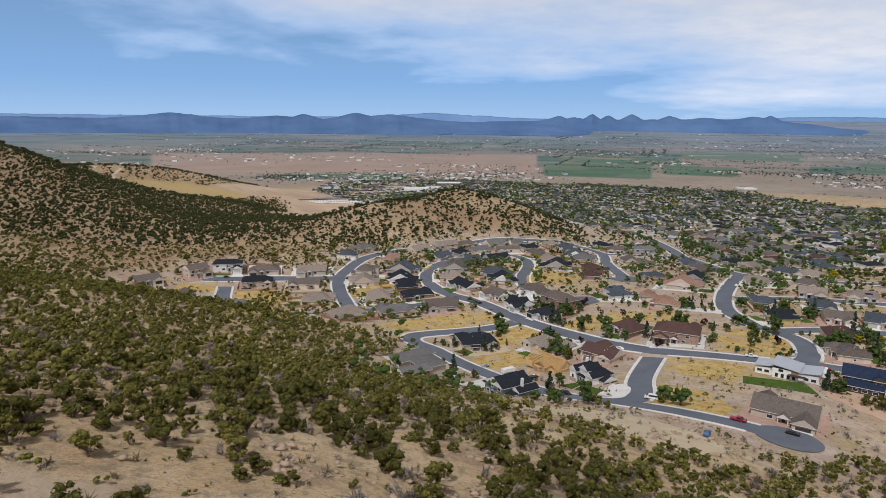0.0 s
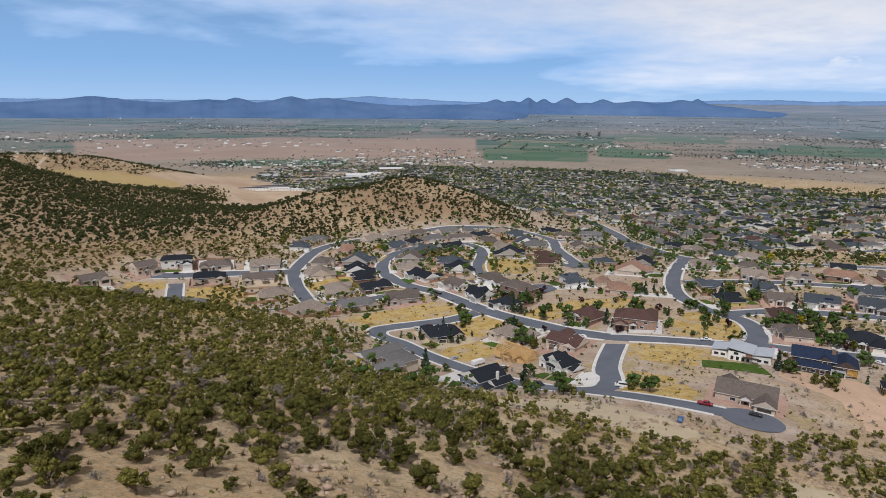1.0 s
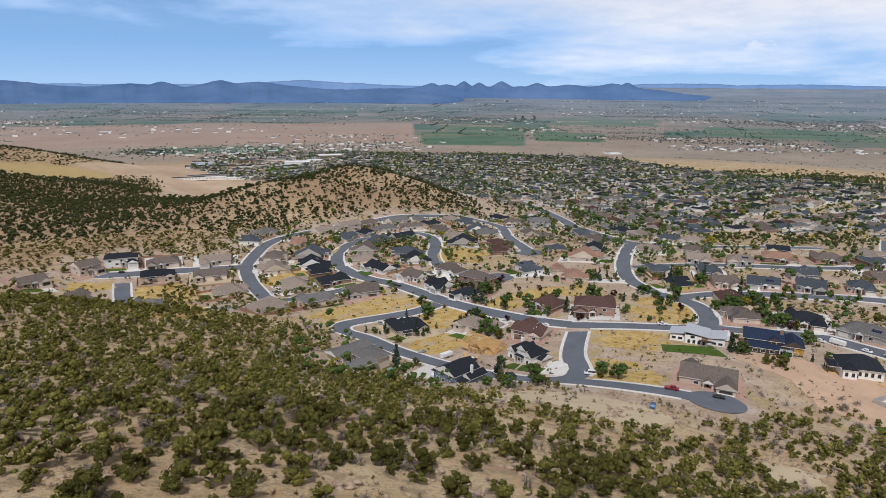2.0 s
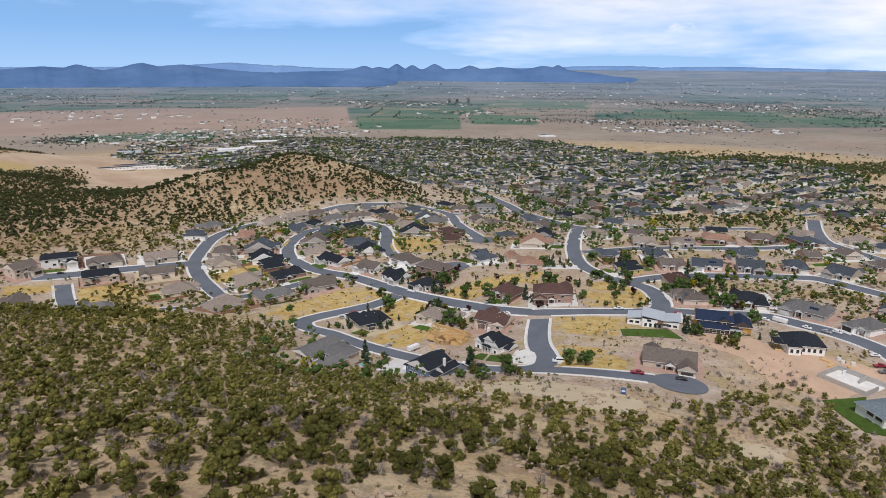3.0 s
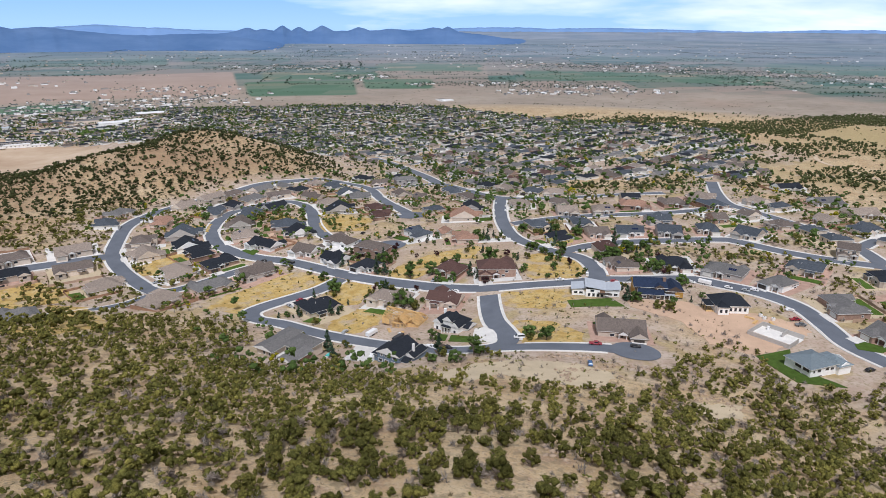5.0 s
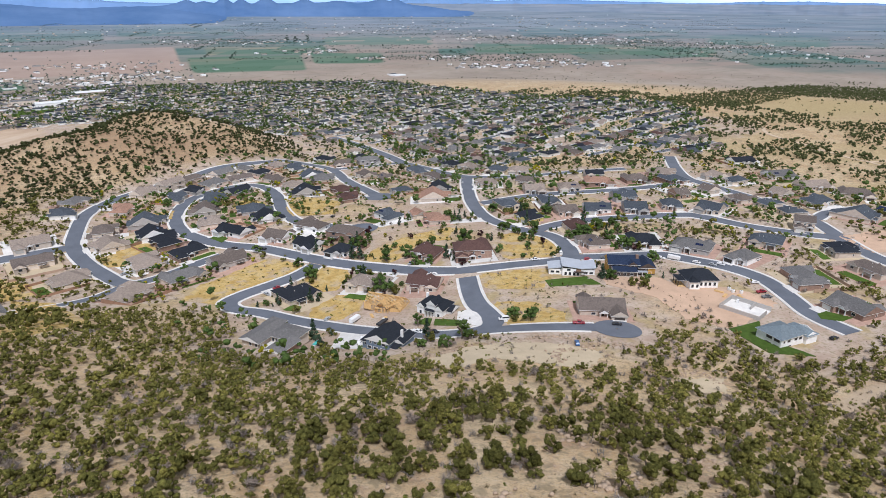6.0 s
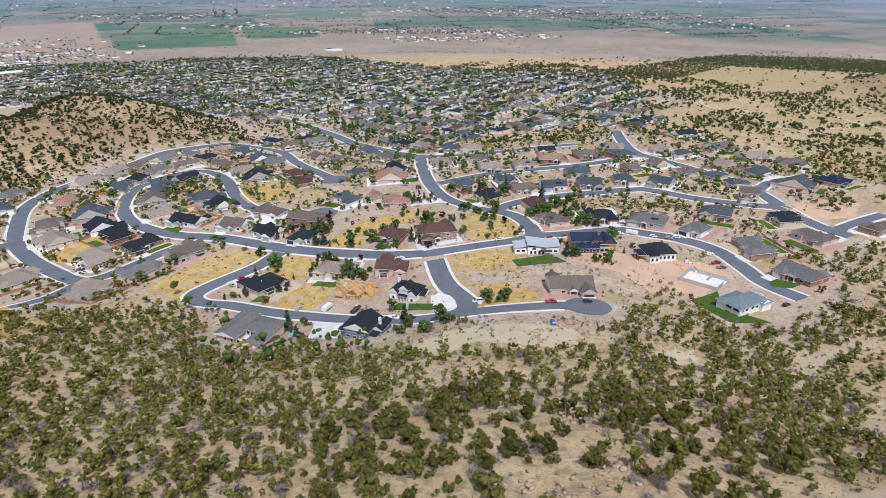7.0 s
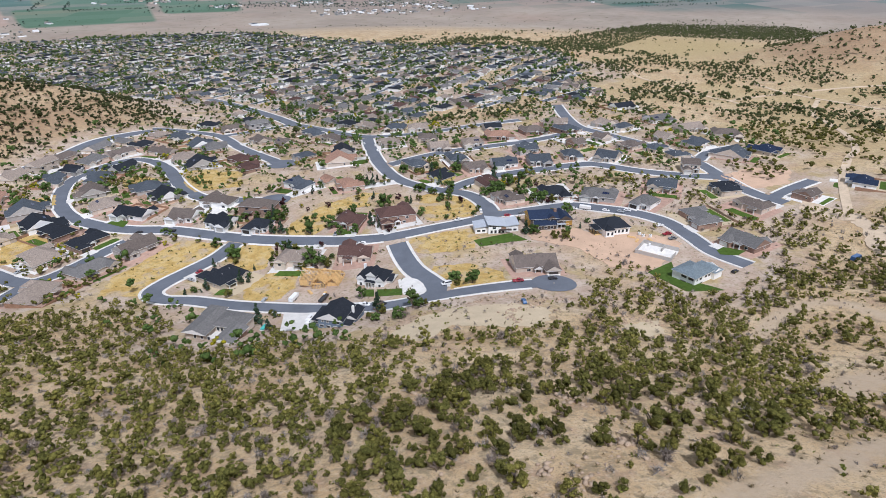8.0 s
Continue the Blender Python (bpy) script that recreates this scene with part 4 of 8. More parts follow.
def roof_part(parent, x0, x1, y0, y1, z, rise, material, label="", gable=None, **kw):
    """The roof with pale boards along its eaves; upright gable ends take the wall's cladding."""
    bm = bmesh.new()
    pitched(bm, x0, x1, y0, y1, z, rise, **kw)
    bm.normal_update()
    for f in bm.faces:
        if abs(f.normal.z) < 0.05:
            f.material_index = 2 if len(f.verts) == 3 else 1
    ob = part("roof", bm, material, parent, label)
    ob.data.materials.append(TRIM)
    ob.data.materials.append(gable or TRIM)
    return ob


def framed(name, w, h, inner, margin=0.14):
    """A window or door leaf: frame and leaf meshes, facing -y."""
    bm = bmesh.new()
    rings = []
    for g, y in ((0, -0.10), (margin, -0.10), (margin, 0.05), (0, 0.05)):
        a, b = w / 2 - g, h / 2 - g
        rings.append([bm.verts.new((sx * a, y, sz * b)) for sx, sz in ((-1, -1), (1, -1), (1, 1), (-1, 1))])
    for p, q in zip(rings, rings[1:] + rings[:1]):
        for i in range(4):
            bm.faces.new((p[i], p[(i + 1) % 4], q[(i + 1) % 4], q[i]))
    frame_me = mesh_of(name + "_frame", bm, TRIM)
    bm = bmesh.new()
    box(bm, -w / 2 + margin, w / 2 - margin, -0.045, 0.04, -h / 2 + margin, h / 2 - margin)
    return frame_me, mesh_of(name + "_pane", bm, inner)


WINDOW_MESHES = {s: framed("window", w, h, GLASS) for s, (w, h) in {"wide": (2.2, 1.5), "small": (1.2, 1.3), "tall": (1.5, 2.1)}.items()}


WINDOW_WHOLE = {}
for key_, (w_, h_) in {"wide": (2.2, 1.5), "small": (1.2, 1.3), "tall": (1.5, 2.1)}.items():
    bm = bmesh.new()
    box(bm, -w_ / 2, w_ / 2, -0.05, 0.05, -h_ / 2, h_ / 2)
    front = min(bm.faces, key=lambda f: f.calc_center_median().y)
    bmesh.ops.inset_individual(bm, faces=[front], thickness=0.14, depth=-0.02)
    WINDOW_WHOLE[key_] = mesh_of("window", bm, TRIM)
    WINDOW_WHOLE[key_].materials.append(GLASS)
    for f in WINDOW_WHOLE[key_].polygons:
        if f.center.y < -0.02 and abs(f.normal.y) > 0.9 and f.area > 0.5:
            f.material_index = 1


def garage_mesh(w, material):
    bm = bmesh.new()
    # four leaves with grooves between, in one sheet
    steps = [(0.03, 0.0)]
    for k in range(4):
        steps += [(-0.07, 0.58 * k), (-0.07, 0.58 * k + 0.54), (-0.03, 0.58 * k + 0.55), (-0.03, 0.58 * k + 0.57)]
    steps.append((0.03, 2.3))
    cols = [[bm.verts.new((s * w / 2, y, z)) for y, z in steps] for s in (-1, 1)]
    for i in range(len(steps) - 1):
        bm.faces.new((cols[0][i], cols[1][i], cols[1][i + 1], cols[0][i + 1]))
    return mesh_of("garage_door", bm, material)


GARAGE_MESHES = {(w, c): garage_mesh(w, m) for w in (4.9, 2.7) for c, m in (("pale", GARAGE), ("dark", DARK_DOOR))}
bm = bmesh.new()
box(bm, -0.5, 0.5, -0.07, 0.04, 0, 2.1)
box(bm, 0.28, 0.36, -0.13, -0.07, 1.0, 1.1)
DOOR_MESH = mesh_of("door", bm, DARK_DOOR)
bm = bmesh.new()
box(bm, -0.2, 0.2, -0.2, 0.2, -1.5, 2.75)
box(bm, -0.28, 0.28, -0.28, 0.28, -1.5, 0.6)
POST_MESH = mesh_of("porch_post", bm, TRIM)
bm = bmesh.new()
box(bm, -0.52, 0.52, -0.9, 0.9, 0, 0.06)
SOLAR_MESH = mesh_of("solar_panel", bm, Nodes("solar_glass").done((0.012, 0.02, 0.06), 0.2, 0.0, 0.6))
ROOF_WORDS = {"K": "charcoal shingle", "N": "navy shingle", "S": "slate-blue shingle", "G": "grey shingle", "B": "brown shingle", "T": "tan shingle", "R": "maroon shingle", "C": "clay-red shingle", "M": "pale metal", "V": "pale flat"}
WALL_WORDS = {"t": "tan stucco", "w": "white", "b": "rosy brick", "g": "grey stucco", "y": "yellow", "o": "ochre timber", "u": "blue-grey"}


def opening(parent, kind, x, y, z, turn, fine):
    """A window whose front faces the given turn."""
    f, p = WINDOW_MESHES[kind]
    if not fine:
        return shared("window", WINDOW_WHOLE[kind], parent, pose(x, y, z, 0, 0, turn))
    w = shared("window", f, parent, pose(x, y, z, 0, 0, turn))
    shared("pane", p, w, pose(0, 0, 0))
    return w


def walls_of(bm, x0, x1, y0, y1, h, gables=()):
    """A storey block from below the ground to the eaves; gables: sides with a triangle of that rise."""
    box(bm, x0, x1, y0, y1, -2.6, h)
    for side, rise in gables:
        o = 0.03
        if side in "ns":
            y = y1 if side == "n" else y0
            t = -0.3 if side == "n" else 0.3
            vs = [(x0 + o, y, h), (x1 - o, y, h), ((x0 + x1) / 2, y, h + rise), (x0 + o, y + t, h), (x1 - o, y + t, h), ((x0 + x1) / 2, y + t, h + rise)]
        else:
            x = x1 if side == "e" else x0
            t = -0.3 if side == "e" else 0.3
            vs = [(x, y0 + o, h), (x, y1 - o, h), (x, (y0 + y1) / 2, h + rise), (x + t, y0 + o, h), (x + t, y1 - o, h), (x + t, (y0 + y1) / 2, h + rise)]
        v = [bm.verts.new(c) for c in vs]
        for f in ((0, 1, 2), (5, 4, 3), (0, 3, 4, 1), (1, 4, 5, 2), (2, 5, 3, 0)):
            bm.faces.new([v[i] for i in f])


def house(x, y, turn, w, d, storeys, roof, wall, rng, fine=True, base=None, label="", garage_side=None, hip=None):
    """A family house: long main block, a garage wing and a porch gable towards the street (local -y)."""
    h = 3.15 if storeys == 1 else 5.8
    z = base if base is not None else level(x, y) + 0.25
    ob = new("house")
    ob.matrix_basis = pose(x, y, z, 0, 0, turn)
    hip = rng.random() < 0.6 if hip is None else hip
    words = label or f"{'two-storey' if storeys == 2 else 'single-storey'} {WALL_WORDS[wall]} house with {'hipped' if hip else 'gabled'} {ROOF_WORDS[roof]} roof"
    tagged(ob, words, "house", "houses of the hillside suburb")
    R, W = ROOFS[roof], WALLS[wall]
    side = garage_side or (1 if rng.random() < 0.5 else -1)
    gw = 7.4 if w > 15 else 6.2
    gx = side * (w / 2 - gw / 2)
    out_ = 3.5 + 2.5 * rng.random()
    slope = 0.46 + 0.12 * rng.random()
    rise = slope * (d / 2 + 0.5)
    yb = -d / 2 - out_
    bm = bmesh.new()
    walls_of(bm, -w / 2, w / 2, -d / 2, d / 2, h, () if hip else (("e", rise * 0.97), ("w", rise * 0.97)))
    part("wall", bm, W, ob)
    roof_part(ob, -w / 2, w / 2, -d / 2, d / 2, h, rise, R, gable=W, hip=hip)
    # garage wing
    gr = slope * (gw / 2 + 0.5)
    ghip = rng.random() < 0.4
    bm = bmesh.new()
    walls_of(bm, gx - gw / 2, gx + gw / 2, yb, -d / 2 + 0.02, 3.0, () if ghip else (("s", gr * 0.95),))
    part("wall", bm, W, ob)
    roof_part(ob, gx - gw / 2, gx + gw / 2, yb, 1.0, 3.02, gr, R, gable=W, hip=False if not ghip else True, along="y")
    tone = "dark" if rng.random() < 0.3 else "pale"
    shared("garage_door", GARAGE_MESHES[(4.9, tone)], ob, pose(gx, yb - 0.02, 0.02))
    # porch gable and entrance
    px = gx - side * (gw / 2 + 3.2)
    pr = slope * 2.6
    for k in (-1, 1):
        shared("porch_post", POST_MESH, ob, pose(px + k * 1.7, -d / 2 - 2.0, 0))
    roof_part(ob, px - 2.0, px + 2.0, -d / 2 - 2.2, 0.5, 2.78, pr, R, hip=False, along="y", over=0.35)
    shared("door", DOOR_MESH, ob, pose(px, -d / 2 - 0.02, 0.05))
    # rear wing and covered patio
    if w > 14:
        rx, rw, ro = -side * (w / 2 - 3.6), 6.8, rng.uniform(1.5, 4.0)
        rr_ = slope * (rw / 2 + 0.5)
        bm = bmesh.new()
        walls_of(bm, rx - rw / 2, rx + rw / 2, d / 2 - 0.02, d / 2 + ro, h, (("n", rr_ * 0.95),))
        part("wall", bm, W, ob)
        roof_part(ob, rx - rw / 2, rx + rw / 2, -1.0, d / 2 + ro, h + 0.02, rr_, R, gable=W, hip=False, along="y")
        opening(ob, "wide", rx, d / 2 + ro + 0.02, h - 1.4, 180, fine)
        qx = side * w / 5
        roof_part(ob, qx - 2.6, qx + 2.6, d / 2 - 0.3, d / 2 + 3.2, 2.6, 0.35, R, hip=False, along="x", over=0.2)
        for k in (-1, 1) if fine else ():
            shared("porch_post", POST_MESH, ob, pose(qx + k * 2.4, d / 2 + 3.0, -0.12))
    # windows
    fx = px - side * 4.6
    spots = [("wide", fx, -d / 2 - 0.02, 1.6, 0), ("wide", -w / 4, d / 2 + 0.02, 1.6, 180), ("tall", w / 5, d / 2 + 0.02, 1.3, 180), ("small", w / 2 + 0.02, d / 6, 1.6, 90), ("small", -w / 2 - 0.02, -d / 6, 1.6, -90)]
    if storeys == 2:
        spots += [(k, sx, sy, 4.3, t) for k, sx, sy, t in (("wide", -w / 3, -d / 2 - 0.02, 0), ("wide", w / 4, -d / 2 - 0.02, 0), ("small", 0, -d / 2 - 0.02, 0), ("wide", -w / 4, d / 2 + 0.02, 180), ("wide", w / 4, d / 2 + 0.02, 180), ("small", w / 2 + 0.02, 0, 90), ("small", -w / 2 - 0.02, 0, -90))]
    for kind, sx, sy, sz, t in spots:
        if abs(sx) < w / 2 + 0.1:
            opening(ob, kind, sx, sy, sz, t, fine)
    # solar panels lie on some roofs
    if rng.random() < 0.16 and w > 15:
        lean_ = math.degrees(math.atan2(rise, d / 2 + 0.55))
        for k in range(4):
            py_ = -d / 4 - 0.3
            pz_ = h + 0.32 + rise * (1 - abs(py_) / (d / 2 + 0.55))
            shared("solar_panel", SOLAR_MESH, ob, pose(-side * (w / 2 - d / 2) + (k - 1.5) * 1.15 - side * 0.4, py_, pz_, lean_, 0, 0), "dark blue solar panel")
    # roof vents
    if fine:
        for k in range(2):
            bm = bmesh.new()
            vx, vy = rng.uniform(-w / 4, w / 4), rng.uniform(0.2, 0.6) * d / 2
            vz = h + 0.2 + rise * (1 - vy / (d / 2 + 0.55))
            bmesh.ops.create_cone(bm, cap_ends=True, segments=8, radius1=0.12, radius2=0.12, depth=0.9, matrix=Matrix.Translation((vx, vy, vz + 0.2)))
            part("roof_vent", bm, TRIM, ob)
    return ob, gx, yb


def local(x, y, turn, lx, ly):
    c, s = math.cos(radians(turn)), math.sin(radians(turn))
    return x + c * lx - s * ly, y + s * lx + c * ly


def reach(x, y, turn, lx, ly, most=34.0):
    """How far in front of a house's point the kerb lies."""
    for k in np.arange(0.0, most, 1.0):
        p = local(x, y, turn, lx, ly - k)
        if float(street_gap(np.array(p[0]), np.array(p[1]))) < 0.3:
            return k + 0.4
    return None


FENCE_MESHES = {}
for mat_ in (FENCE, BLOCK):
    bm = bmesh.new()
    if mat_ is FENCE:
        # overlapping boards, in one corrugated sheet
        cols = []
        for k in range(61):
            o_ = 0.03 if (k // 2) % 2 else -0.03
            cols.append([bm.verts.new((k * 0.2, yy + o_, zz)) for yy, zz in ((-0.03, -0.8), (-0.03, 1.75), (0.03, 1.75), (0.03, -0.8))])
        for a_, b_ in zip(cols, cols[1:]):
            for q in range(3):
                bm.faces.new((a_[q], b_[q], b_[q + 1], a_[q + 1]))
    else:
        box(bm, 0, 12, -0.1, 0.1, -0.9, 1.7)
    FENCE_MESHES[mat_.name] = mesh_of("fence_panel", bm, mat_)


def fence_round(hx, hy, turn, wx, y0, y1, rng):
    """A fence along both sides and the back of a garden."""
    style = rng.choice(sorted(FENCE_MESHES))
    ob = new("garden_fence")
    ob.matrix_basis = pose(hx, hy, level(hx, hy), 0, 0, turn)
    tagged(ob, "brown cedar board fence round a garden" if style == "cedar_fence" else "tan block wall round a garden", "fence", "garden fences")
    corners = [(-wx, y0), (-wx, y1), (wx, y1), (wx, y0)]
    for (ax, ay), (bx, by) in zip(corners, corners[1:]):
        n_ = max(1, int(math.hypot(bx - ax, by - ay) / 12))
        for k in range(n_):
            px, py = ax + (bx - ax) * k / n_, ay + (by - ay) * k / n_
            wx_, wy_ = local(hx, hy, turn, px + (bx - ax) / n_ / 2, py + (by - ay) / n_ / 2)
            if float(street_gap(np.array(wx_), np.array(wy_))) < 2.5:
                continue
            stretch = math.hypot(bx - ax, by - ay) / n_ / 12
            shared("fence_panel", FENCE_MESHES[style], ob, pose(px, py, level(wx_, wy_) - level(hx, hy), 0, 0, math.degrees(math.atan2(by - ay, bx - ax))) @ Matrix.Diagonal((stretch, 1, 1, 1)))


rng = random.Random(5)
for hx, hy, turn, w, d, storeys, roof, wall in HOUSES:
    ob, gx_, yb_ = house(hx, hy, turn, w, d, storeys, roof, wall, rng, fine=hy < 380)
    run = reach(hx, hy, turn, gx_, yb_)
    run = 9.0 if run is None else run
    hw = rng.uniform(3.2, 5.2)
    pts = [local(hx, hy, turn, gx_ + sx, yb_ - sy) for sx, sy in ((-hw, -0.1), (hw, -0.1), (hw, run), (-hw, run))]
    patch("driveway", pts, CONCRETE, 0.26, "pale concrete driveway leading to a garage")
    # yards: gravel or earth round the house, a lawn in front of some and behind others
    back = d / 2 + rng.uniform(8, 13)
    wx = w / 2 + rng.uniform(2.5, 5.5)
    yard = [local(hx, hy, turn, sx, sy) for sx, sy in ((-wx, -d / 2 - 6.5), (wx, -d / 2 - 6.5), (wx, back), (-wx, back))]
    pick = rng.random()
    patch("yard", yard, GRAVEL if pick < 0.40 else PALE_SAND if pick < 0.72 else CONCRETE, 0.06 + 0.02 * rng.random(), "gravelled yard round a house")
    if rng.random() < 0.48:
        ly = d / 2 + 4.5
        patch("lawn", [local(hx, hy, turn, sx, sy) for sx, sy in ((-wx * 0.8, ly), (wx * 0.5, ly), (wx * 0.6, back - 1), (-wx * 0.8, back - 0.6))], LAWN, 0.16, "green lawn behind a house")
    if rng.random() < 0.40:
        fence_round(hx, hy, turn, wx, -d / 2 + 2, back, rng)
    if rng.random() < 0.42:
        s = -1 if gx_ > 0 else 1
        lx0, lx1 = (gx_ - hw - 0.6, -w / 2 - 2) if s < 0 else (gx_ + hw + 0.6, w / 2 + 2)
        front = min(run + abs(yb_) - 3.2, d / 2 + 14)
        lo, hi = min(lx0, lx1), max(lx0, lx1)
        ys = -d / 2 - 2.6
        ye = -(front)
        if ys - ye > 3 and hi - lo > 4:
            cx, cy, rx, ry = (lo + hi) / 2, (ys + ye) / 2, (hi - lo) / 2, (ys - ye) / 2
            ring = []
            for q in np.linspace(0, 2 * math.pi, 17)[:-1]:
                cq, sq = math.cos(q), math.sin(q)
                ring.append(local(hx, hy, turn, cx + rx * abs(cq) ** 0.5 * (1 if cq > 0 else -1), cy + ry * abs(sq) ** 0.5 * (1 if sq > 0 else -1)))
            patch("lawn", ring, LAWN, 0.15, "short green lawn in front of a house")


# ---- trees and shrubs ----
def crown_points(rng, radius, tall, lumps, cone=False):
    """Centres and sizes of the lumps of a crown."""
    out_ = []
    for k in range(lumps):
        a = rng.uniform(0, 2 * math.pi)
        if cone:
            f = (k + rng.random()) / lumps
            r = radius * (1 - f) * math.sqrt(rng.random()) * 0.8
            out_.append((Vector((math.cos(a) * r, math.sin(a) * r, tall * (0.12 + 0.84 * f))), radius * (0.5 - 0.34 * f)))
            continue
        z = tall * rng.uniform(0.26, 0.86)
        r = radius * math.sqrt(rng.random()) * 0.86 * math.sqrt(max(0.05, 1 - ((z / tall - 0.5) / 0.58) ** 2))
        out_.append((Vector((math.cos(a) * r, math.sin(a) * r, z)), radius * rng.uniform(0.26, 0.46)))
    return out_


ICO = bmesh.new()
bmesh.ops.create_icosphere(ICO, subdivisions=1, radius=1)
LUMP = np.array([tuple(v.co) for v in ICO.verts]), np.array([[v.index for v in f.verts] for f in ICO.faces])
ICO.free()
# a simpler clump for trees far off
SMALL_LUMP = np.array([(1, 0, 0), (0, 1, 0), (-1, 0, 0), (0, -1, 0), (0, 0, 1), (0, 0, -1)], float), np.array([(0, 1, 4), (1, 2, 4), (2, 3, 4), (3, 0, 4), (1, 0, 5), (2, 1, 5), (3, 2, 5), (0, 3, 5)])


def foliage_arrays(rng, radius, tall, lumps, leaves, leaf, twiggy=False, cone=False, lump=LUMP, swell=0.92):
    """Foliage as uneven clumps of needles with many small bent sprays standing out of them: corners and triangles."""
    vs, fs = [], []
    for c, r in crown_points(rng, radius, tall, lumps, cone):
        if not twiggy:
            k = len(vs)
            turn = Matrix.Rotation(rng.uniform(0, 6.28), 3, "Z")
            for q in lump[0]:
                q = turn @ Vector(q) * r * swell * rng.uniform(0.5, 1.15)
                vs.append(Vector((c.x + q.x, c.y + q.y, max(0.08, c.z + q.z * 0.8))))
            fs += [tuple(int(i) + k for i in f) for f in lump[1]]
        for _ in range(leaves):
            d = Vector((rng.gauss(0, 1), rng.gauss(0, 1), rng.gauss(0.3, 1))).normalized()
            p = c + Vector((d.x, d.y, d.z * 0.8)) * r * (rng.uniform(0.55, 1.04) if twiggy else rng.uniform(0.78, 1.14))
            p.z = max(p.z, 0.15)
            s = leaf * rng.uniform(0.6, 1.4)
            if twiggy:
                long_, wide = (d + Vector((0, 0, 0.5))).normalized() * s * 1.5, d.orthogonal().normalized() * s * 0.13
            else:
                # sprays point up and outwards from their clump
                n_ = (d + Vector((rng.uniform(-0.6, 0.6), rng.uniform(-0.6, 0.6), rng.uniform(-0.3, 0.6)))).normalized()
                long_ = n_.orthogonal().normalized()
                long_.rotate(Matrix.Rotation(rng.uniform(0, 6.28), 3, n_))
                wide = n_.cross(long_) * s * 0.6
                long_ = long_ * s
            k = len(vs)
            vs += [p - long_, p + wide - d * s * 0.15, p - wide - d * s * 0.15, p + long_ * 1.1]
            fs += [(k, k + 1, k + 2), (k + 1, k + 3, k + 2)]
    return np.array([tuple(v) for v in vs]), np.array(fs)


def trunk_bm(rng, radius, tall, limbs=5):
    """A leaning, tapered stem with limbs drawn out of its sides, all one skin."""
    bm = bmesh.new()
    lean = Vector((rng.uniform(-0.25, 0.25), rng.uniform(-0.25, 0.25), 0))
    rings = []
    for f in (-0.12, 0.08, 0.2, 0.34, 0.5):
        r = radius * (0.10 - 0.11 * max(f, 0))
        rings.append([bm.verts.new((lean.x * f * 2 + r * math.cos(q), lean.y * f * 2 + r * math.sin(q), tall * f)) for q in np.linspace(0, 2 * math.pi, 7)[:-1]])
    sides = []
    for k, (a, b) in enumerate(zip(rings, rings[1:])):
        for i in range(6):
            f = bm.faces.new((a[i], a[(i + 1) % 6], b[(i + 1) % 6], b[i]))
            if k:
                sides.append(f)
    bm.faces.new(rings[-1])
    bm.normal_update()

    def draw_out(face, reach_, taper):
        """Pulls a face out into a limb."""
        way = (face.normal + Vector((rng.uniform(-0.4, 0.4), rng.uniform(-0.4, 0.4), rng.uniform(0.4, 1.1)))).normalized() * reach_
        base_ = list(face.verts)
        mid = face.calc_center_median()
        bm.faces.remove(face)
        end = [bm.verts.new(mid + way + (v.co - mid) * taper) for v in base_]
        for i in range(4):
            bm.faces.new((base_[i], base_[(i + 1) % 4], end[(i + 1) % 4], end[i]))
        bm.faces.new(end)

    for face in rng.sample(sides, limbs):
        draw_out(face, radius * rng.uniform(0.55, 0.95), 0.4)
    return bm


